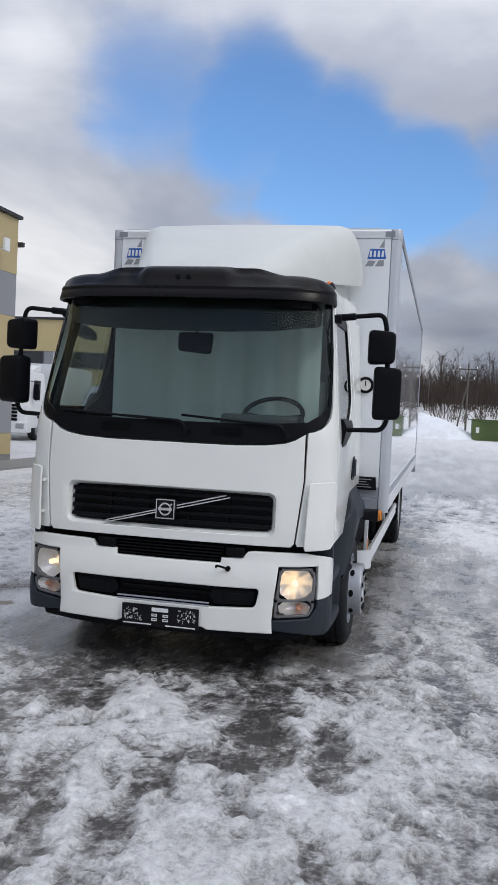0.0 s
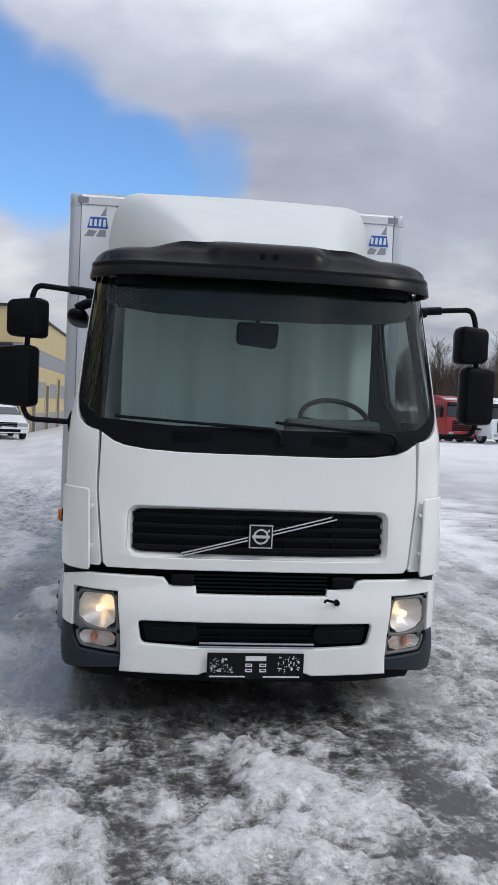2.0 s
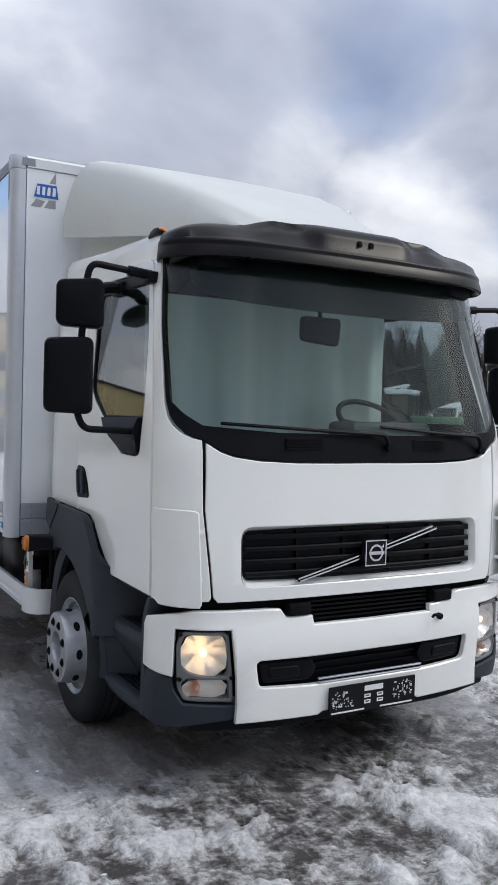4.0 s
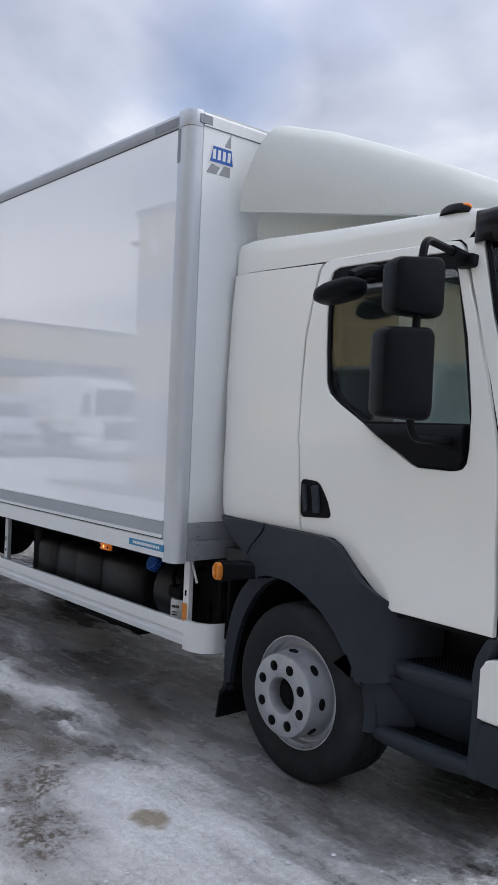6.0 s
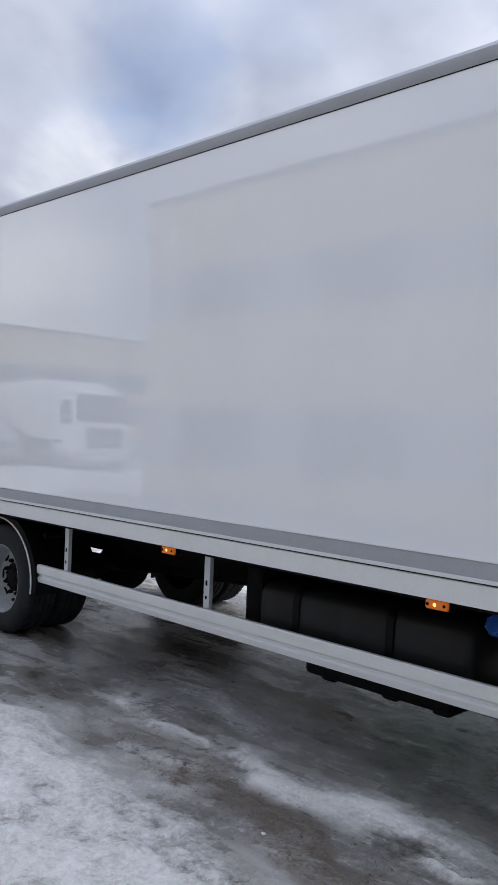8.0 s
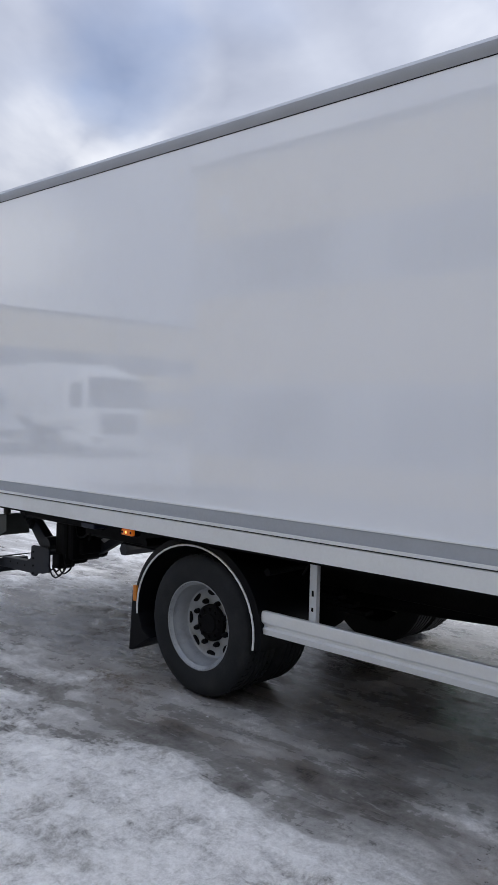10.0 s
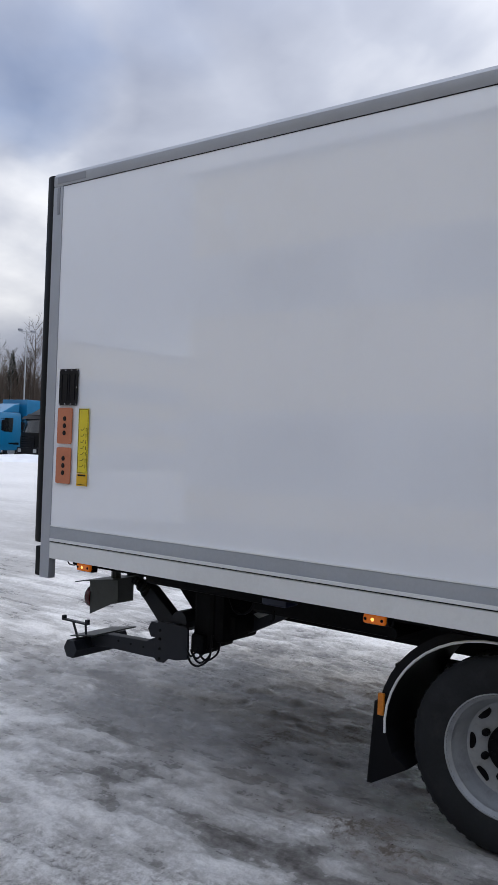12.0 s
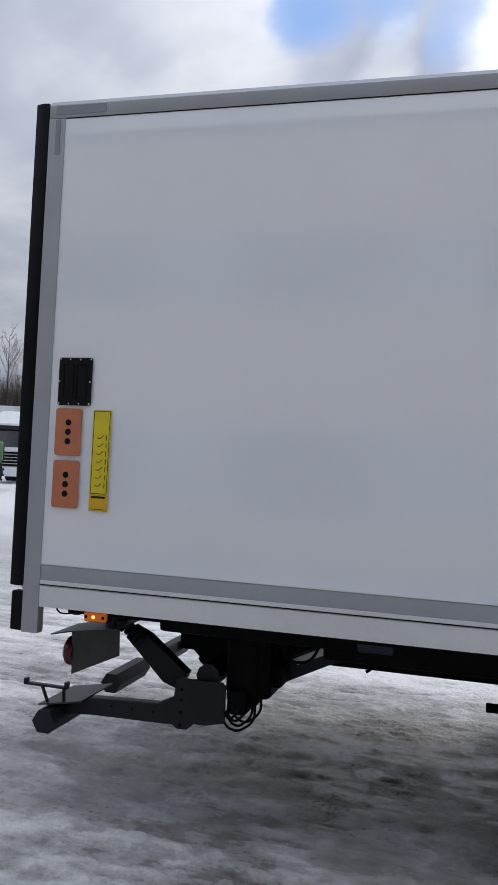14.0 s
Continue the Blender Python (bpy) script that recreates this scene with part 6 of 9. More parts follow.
    for k in range(8):
        t = math.pi * (2 * k + 1) / 8
        part("grip_rib", lathe([(0.0, 0.004), (0.008, 0.004), (0.008, 0.042), (0.0, 0.046)], 6, m @ Matrix.Translation((0.046 * math.cos(t), 0.046 * math.sin(t), 0))), BLUECAP, cap)
    fl = part("fuel_filter", lathe([(0.0, 0.0), (0.048, 0.0), (0.054, 0.008), (0.054, 0.16), (0.05, 0.17), (0.0, 0.17)], 20, Matrix.Translation((-1.04, 2.42, 0.50))), DIRTYWHITE, TRUCK, "white filter canister with dark print")
    bm = bmesh.new()
    for z, w in ((0.625, 0.5), (0.60, 0.32), (0.585, 0.36), (0.565, 0.25)):
        for k in range(5):
            a0 = radians(180 + 20) + w * (k - 2.5) / 2.5
            a1 = a0 + w / 3.2
            add_loft(bm, [[(-1.04 + r * math.cos(a), 2.42 + r * math.sin(a), zz) for r in (0.0535, 0.0552) for zz in (z, z + (0.016 if z > 0.62 else 0.006))] for a in (a0, a1)], True, True)
    part("print_bars", bm, PLATEBLK, fl)
    bm = bmesh.new()
    add_box(bm, -1.08, -0.95, 2.36, 2.50, 0.67, 0.74, 0.02)
    add_tube(bm, arc_path([(-1.06, 2.38, 0.74), (-1.06, 2.36, 0.80), (-0.98, 2.34, 0.84), (-0.9, 2.3, 0.84)], 0.04), 0.018, 8)
    add_tube(bm, arc_path([(-1.05, 2.47, 0.74), (-1.04, 2.5, 0.78), (-0.98, 2.56, 0.8)], 0.03), 0.012, 8)
    add_box(bm, -0.95, -0.5, 2.2, 2.55, 0.45, 0.9, 0.05)
    add_tube(bm, [(-0.95, 2.14, 0.62), (-0.55, 2.14, 0.62)], 0.13, 16)
    add_box(bm, -1.0, -0.62, 2.035, 2.06, 0.34, 0.90, 0.01)
    add_tube(bm, [(-1.01, 2.10, 0.45), (-1.005, 2.11, 0.84)], 0.014, 8)
    add_tube(bm, [(-1.01, 2.11, 0.54), (-1.008, 2.11, 0.66)], 0.028, 10)
    add_tube(bm, arc_path([(-0.95, 2.05, 0.88), (-0.96, 2.15, 0.80), (-0.94, 2.12, 0.62), (-0.9, 2.2, 0.5)], 0.06), 0.012, 8)
    part("filter_bracket", bm, CHASSIS, f)
    part("valve_block", box(-1.04, -0.92, 8.10, 8.26, 0.835, 0.90, 0.012), DARKBLUE, TRUCK, "small dark blue valve block under the rail")
    part("drain_lever", tube([(-1.0, 8.20, 0.80), (-1.0, 8.205, 0.755), (-1.0, 8.22, 0.745)], 0.008, 8), CHASSIS, TRUCK)
    # silencer and air tanks on the far side
    bm = bmesh.new()
    add_tube(bm, [(0.8, 2.5, 0.62), (0.8, 3.6, 0.62)], 0.2, 20)
    add_tube(bm, [(0.75, 3.9, 0.62), (0.75, 4.8, 0.62)], 0.13, 18)
    add_box(bm, 0.5, 1.0, 5.0, 5.6, 0.5, 0.86, 0.04)
    part("air_tank", bm, CHASSIS, f)


def tail_lift():
    bm = bmesh.new()
    add_tube(bm, [(-0.85, 9.0, 0.60), (0.85, 9.0, 0.60)], 0.06, 10)
    for s in (-1, 1):
        add_prism(bm, [(8.75, 0.85), (8.95, 0.86), (9.05, 0.60), (8.92, 0.56)], "x", s * 0.45, s * 0.52, 0.004)
    t = part("tail_lift_frame", bm, LIFTGREY, TRUCK, "dark blue-grey tail lift frame")
    for s in (-1, 1):
        pl = part("pivot_plate", prism([(8.895, 0.395), (8.99, 0.372), (9.05, 0.372), (9.085, 0.34), (9.135, 0.338), (9.17, 0.36), (9.15, 0.572), (9.12, 0.585), (8.915, 0.585), (8.90, 0.57)], "x", s * 0.868, s * 0.885, 0.003), LIFTGREY, t, "dark blue-grey bolted pivot plate")
        for z in (0.36, 0.42, 0.48, 0.53):
            part("bolt", lathe([(0.009, 0), (0.009, 0.006), (0.0, 0.008)], 6, Matrix.Translation((s * 0.885, 9.118, z)) @ Matrix.Rotation(radians(90 * s), 4, 'Y')), CHASSIS, pl)
        arm = part("lift_arm", prism([(9.10, 0.352), (9.24, 0.346), (9.60, 0.340), (9.76, 0.325), (9.76, 0.372), (9.60, 0.425), (9.25, 0.440), (9.18, 0.475), (9.10, 0.50)], "x", s * 0.80, s * 0.866, 0.006), LIFTGREY, t, "dark lift arm")
        for y in (9.27, 9.38, 9.49):
            part("bolt", lathe([(0.007, 0), (0.007, 0.004), (0.0, 0.005)], 6, Matrix.Translation((s * 0.866, y, 0.40)) @ Matrix.Rotation(radians(90 * s), 4, 'Y')), CHASSIS, arm)
        bm = bmesh.new()
        add_prism(bm, [(9.20, 0.47), (9.29, 0.50), (9.50, 0.70), (9.47, 0.77), (9.38, 0.73), (9.16, 0.56)], "x", s * 0.62, s * 0.70, 0.01)
        part("ram_sleeve", bm, LIFTGREY, t, "dark lift ram sleeve")
        part("lift_ram", tube([(s * 0.50, 8.92, 0.88), (s * 0.50, 9.14, 0.58)], 0.035, 12), CHASSIS, t)
    # underrun tubes with six flat sides
    for a, b in (((-1.0, 9.79, 0.318), (-0.54, 9.79, 0.318)), ((-0.225, 9.79, 0.322), (0.225, 9.79, 0.322)), ((1.0, 9.79, 0.318), (0.54, 9.79, 0.318))):
        bm = tube([a, b], 0.062, 6)
        u = part("underrun_bar", bm, LIFTGREY, t, "six-sided underrun bar")
    bm = bmesh.new()
    add_prism(bm, [(9.62, 0.420), (9.85, 0.380), (9.85, 0.388), (9.62, 0.428)], "x", -0.95, -0.58)
    part("tread_plate", bm, CARRIER, t, "worn metal tread plate")
    bm = bmesh.new()
    add_tube(bm, arc_path([(-0.93, 9.80, 0.375), (-0.94, 9.84, 0.48)], 0.01), 0.010, 4)
    add_tube(bm, [(-0.93, 9.72, 0.40), (-0.94, 9.72, 0.48)], 0.010, 4)
    add_box(bm, -0.955, -0.925, 9.70, 9.93, 0.476, 0.486)
    add_box(bm, -0.955, -0.925, 9.92, 9.935, 0.476, 0.506)
    add_box(bm, -0.955, -0.925, 9.695, 9.71, 0.476, 0.51)
    part("catch_bracket", bm, LIFTGREY, t, "small dark catch bracket")
    # lamp carrier
    bm = prism([(9.69, 0.765), (9.435, 0.80), (9.43, 0.67), (9.68, 0.553)], "x", -0.945, -0.938)
    add_prism(bm, [(9.78, 0.745), (9.69, 0.765), (9.43, 0.802), (9.43, 0.808), (9.69, 0.772), (9.78, 0.751)], "x", -0.99, -0.70)
    add_tube(bm, [(-0.90, 9.5, 0.80), (-0.90, 9.5, 0.94)], 0.03, 8)
    add_box(bm, -0.938, -0.60, 9.64, 9.655, 0.60, 0.77)
    lc = part("lamp_carrier", bm, CARRIER, TRUCK, "grey sheet carrier of the tail lamp")
    part("tail_lamp", lathe([(0.0, -0.01), (0.072, -0.01), (0.076, 0.0), (0.07, 0.035), (0.05, 0.05), (0.0, 0.055)], 24, Matrix.Translation((-0.885, 9.69, 0.655)) @ Matrix.Rotation(radians(-90), 4, 'X')), REDLENS, lc, "round red tail lamp")
    bm = bmesh.new()
    for k in range(8):
        a = 0.008 * (k % 2)
        add_tube(bm, [(-0.70, 9.58 - 0.022 * k, 0.83 - 0.018 * k), (-0.70, 9.566 - 0.022 * k, 0.818 - 0.018 * k)], 0.034 + a, 10)
    part("bellows", bm, RUBBER, t)
    # pump unit and hoses
    bm = bmesh.new()
    add_box(bm, -0.82, -0.60, 8.76, 8.92, 0.46, 0.80, 0.03)
    add_box(bm, -0.78, -0.66, 8.73, 8.80, 0.50, 0.62, 0.02)
    add_box(bm, -0.80, -0.45, 8.70, 8.93, 0.50, 0.82, 0.03)
    add_box(bm, -0.74, -0.50, 8.66, 8.74, 0.55, 0.66, 0.015)
    add_box(bm, -0.86, -0.70, 8.80, 8.90, 0.43, 0.55, 0.02)
    add_box(bm, -0.9, -0.1, 8.2, 9.25, 0.80, 0.90, 0.02)
    add_prism(bm, [(9.46, 0.90), (9.24, 0.72), (9.12, 0.60), (8.80, 0.57), (8.48, 0.80), (8.48, 0.90)], "x", -0.58, 0.40, 0.01)
    add_box(bm, -0.88, -0.52, 7.56, 8.44, 0.745, 0.90, 0.02)
    part("pump_unit", bm, CHASSIS, t, "black hydraulic pump unit")
    for y0, y1, low, bx in ((8.90, 8.78, 0.372, -0.83), (8.91, 8.76, 0.358, -0.86), (8.90, 8.80, 0.40, -0.85), (8.88, 8.745, 0.385, -0.80), (8.91, 8.83, 0.415, -0.88)):
        part("hydraulic_hose", tube(arc_path([(bx, y0, low + 0.05), (bx, y0 - 0.02, low + 0.015), (bx, (y0 + y1) / 2, low), (bx + 0.02, y1, low + 0.05), (bx + 0.05, y1 + 0.01, 0.55)], 0.06, 6), 0.0065, 6), BLACK, t, "looped black hose")
    part("hydraulic_hose", tube(arc_path([(-0.8, 8.45, 0.84), (-0.82, 8.50, 0.72), (-0.82, 8.60, 0.70), (-0.8, 8.66, 0.78)], 0.06, 6), 0.008, 6), BLACK, t)
    part("lamp_cable", tube(arc_path([(-1.15, 9.68, 0.93), (-1.15, 9.66, 0.89), (-1.15, 9.60, 0.89), (-1.12, 9.54, 0.92)], 0.03, 5), 0.004, 6), BLACK, t)
    part("lamp_cable", tube(arc_path([(-1.15, 9.62, 0.93), (-1.15, 9.60, 0.895), (-1.15, 9.56, 0.89), (-1.12, 9.50, 0.92)], 0.03, 5), 0.004, 6), BLACK, t)
    bm = bmesh.new()
    add_prism(bm, [(8.88, 0.50), (8.88, 0.58), (8.32, 0.83), (8.20, 0.83), (8.28, 0.74), (8.70, 0.53)], "x", -0.56, -0.50, 0.004)
    part("cross_stay", bm, LIFTGREY, t, "dark sloping stay")
    part("stay_plate", prism([(8.66, 0.655), (8.36, 0.80), (8.30, 0.79), (8.62, 0.635)], "x", -0.566, -0.561), STEELRIM, t, "bare metal plate on the stay")


hood(); windscreen(); roof(); visor(); fairing(); bumper(); cabin(); cargo_box(); chassis(); tail_lift()
for side in (-1, 1):
    cab_side(side); mirror(side); lamp(side); front_wing(side); side_guard(side); rear_mudguard(side)
    wheel(side * 1.072, 1.432, side)
    wheel(side * 1.165, 6.89, side, True, True)
    for yy in (2.93, 4.78, 7.48, 9.43):
        side_marker(side, yy)


# ---------------------------------------------------------------- the yard
def lattice(ix, iy, seed):
    h = (ix.astype(np.int64) * 374761393 + iy.astype(np.int64) * 668265263 + seed * 1442695041) & 0x7fffffff
    h = ((h ^ (h >> 13)) * 1274126177) & 0x7fffffff
    return ((h ^ (h >> 16)) & 0xffff) / 65535.0


def vnoise(x, y, seed):
    ix, iy = np.floor(x), np.floor(y)
    fx_, fy_ = x - ix, y - iy
    u, v = fx_ * fx_ * (3 - 2 * fx_), fy_ * fy_ * (3 - 2 * fy_)
    a, b = lattice(ix, iy, seed), lattice(ix + 1, iy, seed)
    c, d = lattice(ix, iy + 1, seed), lattice(ix + 1, iy + 1, seed)
    return (a * (1 - u) + b * u) * (1 - v) + (c * (1 - u) + d * u) * v


def fbm2(x, y, seed, octaves=5, gain=0.55):
    out, amp, tot = 0, 1.0, 0.0
    for k in range(octaves):
        f = 2.0 ** k
        out = out + amp * vnoise(x * f + 13.7 * k, y * f - 7.1 * k, seed + k)
        tot += amp
        amp *= gain
    return out / tot


def sstep(a, b, x):
    t = np.clip((x - a) / (b - a), 0, 1)
    return t * t * (3 - 2 * t)


def bump2(x, y, px, py, rx, ry):
    return np.exp(-((x - px) / rx) ** 2 - ((y - py) / ry) ** 2)


def snow_and_shade(x, y):
    """How much snow lies on the ice (less for the bumper's shade), how dirty it is, and how broken its crust is, each 0
    to 1.
    """
    r = np.hypot(x, y - 3)
    wob = fbm2(x * 0.8, y * 0.5, 5, 4) - 0.5
    wx, wy = fbm2(x * 2.1 + 3, y * 1.7, 21, 3) - 0.5, fbm2(x * 2.1 - 5, y * 1.7 + 9, 25, 3) - 0.5
    far = sstep(7, 15, r + 3 * wob)
    # broken crust before the bumper and along the driver's side
    fore = sstep(0.75, 0.10, y + 1.1 * wob + 0.10 * np.maximum(-x, 0))
    offside = sstep(1.10, 1.35, x + 0.3 * wob) * sstep(4.2, 1.2, y + 1.5 * wob)
    crust = np.maximum(fore, 0.75 * offside) * (1 - far)
    # packed snow beside the kerb-side flank
    edge = np.interp(y, (0.0, 1.6, 2.5, 4.0, 6.0, 7.5, 9.0, 11.0), (-2.7, -2.55, -2.20, -2.08, -1.85, -2.1, -2.3, -1.9))
    packed = sstep(0.10, -0.16, x - edge + 0.55 * wx) * sstep(0.6, 1.4, y) * (1 - far)
    streak = fbm2(x * 7.0 + 0.8 * wx, y * 0.55, 37, 5, 0.62) - 0.5
    broad = fbm2(x * 2.0 + 0.6 * wx, y * 0.9 + 0.5 * wy, 43, 5, 0.58) - 0.5
    wave = fbm2((x + 0.6 * wx) * 4.0, (y + 0.6 * wy) * 2.6, 61, 5, 0.6) - 0.5
    s = 0.28 + 0.26 * streak + 0.70 * broad + 0.40 * wave * sstep(1.0, 3.0, y)
    ripple = fbm2(x * 8 + 0.8 * wx, y * 2.4 + 0.8 * wy, 101, 5, 0.62) - 0.5
    crumble = fbm2(x * 9 + 1.2 * wx, y * 6.5 + 1.2 * wy, 131, 5, 0.66) - 0.5
    back = sstep(6.6, 7.6, y)
    s = s + (0.13 + 0.10 * wave + 0.30 * ripple + 0.62 * crumble) * back + 0.25 * ripple
    s = s + 0.16 * sstep(1.2, 2.2, np.abs(x)) * sstep(1.0, 3.0, y)
    # frosted strip between the grit and the wheel tracks
    strip = np.exp(-((x + 1.48 - 0.10 * (y - 3.0) + 0.5 * wx) / 0.13) ** 2) * sstep(1.9, 2.4, y) * sstep(5.6, 4.4, y)
    s = s + strip * (0.34 + 1.6 * wave)
    # wet ice and the shade below the bumper, painted by thinning the snow
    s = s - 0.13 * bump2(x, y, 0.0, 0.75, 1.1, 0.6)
    glaze = sstep(1.2, 1.7, -x) * sstep(0.4, 0.9, y) * sstep(2.3, 1.7, y)
    s = s + glaze * 0.22
    level = 0.71 - 0.24 * sstep(6.4, 7.8, y)
    s = s * (1 - packed) + packed * (level + (0.75 - 0.45 * back) * wave + 0.22 * streak + 0.42 * ripple + 0.55 * crumble)
    # chunks of crust over wet ice
    n = fbm2((x + 0.42 * wx) * 4.0, (y + 0.42 * wy) * 2.9, 11, 6, 0.64)
    rut = fbm2((x + 0.12 * y + 0.3 * wx) * 4.2, y * 0.35 + 0.4 * wy, 47, 4, 0.55) - 0.5
    lay = 0.0 * x
    for px, py, rx, ry, amt in ((-0.52, -0.30, 0.22, 0.34, -0.20), (-0.15, 0.28, 0.34, 0.16, -0.16), (0.20, 0.5, 0.5, 0.2, -0.22), (0.48, -0.30, 0.16, 0.18, -0.12),
                                (-0.72, -0.55, 0.07, 0.55, 0.22), (1.25, -1.0, 0.09, 0.7, -0.24), (1.07, -0.6, 0.05, 0.7, 0.16), (1.50, -0.2, 0.20, 0.7, 0.16), (1.32, 1.5, 0.10, 1.2, 0.16),
                                (-0.30, -1.2, 0.6, 0.7, -0.06), (1.1, -1.5, 0.7, 0.6, 0.07), (1.75, -0.5, 0.35, 0.6, 0.08), (0.8, -0.5, 0.25, 0.35, 0.08), (-1.5, 0.2, 0.3, 0.3, 0.12), (1.85, -1.1, 0.25, 0.35, -0.16), (2.1, 1.2, 0.5, 1.0, 0.08), (-0.35, 0.30, 0.14, 0.08, 0.18), (-0.85, 0.0, 0.10, 0.3, 0.14)):
        lay = lay + amt * bump2(x + 0.25 * wx, y + 0.2 * wy, px, py, rx, ry)
    chunk = sstep(0.38, 0.64, n + lay + 0.42 * rut)
    s = s * (1 - crust) + crust * (0.25 + 0.38 * chunk + 0.80 * (n - 0.5) + 0.35 * rut)
    # open yard: dull blue ice near the driver's side, white snow towards the woods
    field = 0.57 + 0.26 * broad + 0.08 * streak + 0.17 * sstep(10, 26, x + 0.4 * y - 4)
    field = field - 0.10 * bump2(x, y, 3, 14, 5, 9)
    s = s * (1 - far) + far * field
    s = s + 0.24 * bump2(x, y, 2.9, 8.2, 1.6, 2.6) + 0.10 * bump2(x, y, 0.2, 11.6, 1.8, 1.3)
    # grit trail, wheel dirt and the thawed patch behind the rear axle
    path = np.interp(y, (1.2, 1.7, 2.4, 3.4, 4.3, 5.5), (-2.5, -2.25, -1.95, -1.78, -1.68, -1.6))
    dirt = 2.1 * np.exp(-((x - path + 0.5 * wx) / 0.19) ** 2) * sstep(1.0, 1.8, y) * sstep(5.2, 3.9, y)
    dirt = dirt + 0.9 * np.exp(-((x + 1.45 + 0.5 * wx) / 0.16) ** 2) * sstep(4.2, 5.2, y) * sstep(8.6, 7.4, y)
    dirt = dirt + 2.4 * bump2(x + 0.6 * wx, y + 0.5 * wy, 0.10, 8.35, 0.75, 0.26) + 1.7 * bump2(x + 0.6 * wx, y + 0.5 * wy, -1.28, 7.4, 0.22, 0.3) + 0.8 * bump2(x + 0.4 * wx, y + 0.4 * wy, -1.2, 2.3, 0.14, 0.28)
    # dark brown tint over the ground below the lorry's length
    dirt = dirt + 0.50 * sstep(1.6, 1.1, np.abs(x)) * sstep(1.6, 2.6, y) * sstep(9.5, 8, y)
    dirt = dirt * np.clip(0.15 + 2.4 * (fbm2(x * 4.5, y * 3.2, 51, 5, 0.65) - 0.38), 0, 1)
    rough = np.clip(0.25 + 0.75 * crust + 0.42 * packed + 0.20 * strip - 0.05 * far, 0, 1)
    return np.clip(s, 0, 1), np.clip(dirt, 0, 1), rough


def hill(x, y):
    r = np.hypot(x, y)
    return 4.2 * sstep(86, 116, r) + 0.5 * sstep(95, 140, r) * (fbm2(x * 0.05, y * 0.05, 3, 3) - 0.5)


def axis_ticks(lo, hi, step, reach):
    near = np.arange(lo, hi + step / 2, step)
    grow, d, out = step, 0.0, []
    while d < reach:
        grow *= 1.12
        d += grow
        out.append(d)
    out = np.array(out)
    return np.concatenate([lo - out[::-1], near, hi + out])


def ground():
    xs, ys = axis_ticks(-3.4, 2.8, 0.017, 700), axis_ticks(-2.4, 10.4, 0.017, 700)
    X, Y = np.meshgrid(xs, ys)
    s, d, c = snow_and_shade(X, Y)
    near = sstep(26, 8, np.hypot(X, Y - 3))
    lump = fbm2(X * 7, Y * 6, 71, 5, 0.62) - 0.5
    billow = np.abs(fbm2(X * 9, Y * 7, 77, 4, 0.6) - 0.5) * 2
    cover = sstep(0.34, 0.66, s + 0.25 * lump)
    Z = near * (cover * (0.010 + 0.034 * c) * (0.75 + 1.2 * lump - 0.8 * billow) + 0.004 * (fbm2(X * 2, Y * 2, 90, 4) - 0.5) + 0.010 * c * lump) - 0.008
    Z = Z + near * (0.012 + 0.014 * sstep(6.6, 7.6, Y)) * (1 - 0.6 * c) * (fbm2(X * 8, Y * 2.4, 101, 5, 0.62) - 0.5)
    Z = Z + near * 0.012 * np.clip(d - 0.3, 0, 1) * (lump + 0.3)
    flat = np.zeros_like(X)
    for wx, wy in ((-0.95, 1.43), (0.95, 1.43), (-0.9, 6.89), (0.9, 6.89)):
        flat = np.maximum(flat, np.exp(-((X - wx) / 0.3) ** 2 - ((Y - wy) / 0.3) ** 2))
    Z = Z * (1 - flat) - 0.002 * flat + hill(X, Y)
    ny, nx = X.shape
    me = bpy.data.meshes.new("ground")
    me.vertices.add(nx * ny)
    me.vertices.foreach_set("co", np.stack([X, Y, Z], -1).astype(np.float32).ravel())
    i = np.arange((ny - 1) * (nx - 1))
    a = (i // (nx - 1)) * nx + i % (nx - 1)
    quads = np.stack([a, a + 1, a + nx + 1, a + nx], -1).astype(np.int32)
    me.loops.add(quads.size)
    me.loops.foreach_set("vertex_index", quads.ravel())
    me.polygons.add(len(quads))
    me.polygons.foreach_set("loop_start", (np.arange(len(quads)) * 4).astype(np.int32))
    me.polygons.foreach_set("use_smooth", np.ones(len(quads), bool))
    # snow also carries the dark patch painted below the bumper as shade
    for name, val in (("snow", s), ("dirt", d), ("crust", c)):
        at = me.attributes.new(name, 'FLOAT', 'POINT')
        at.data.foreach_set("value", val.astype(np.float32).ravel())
    me.update()
    me.validate()
    me.materials.append(ice_mat())
    tagged(new("ground", me), "icy yard with grey wet ice, patchy snow and grit", "ground", kind="structure")


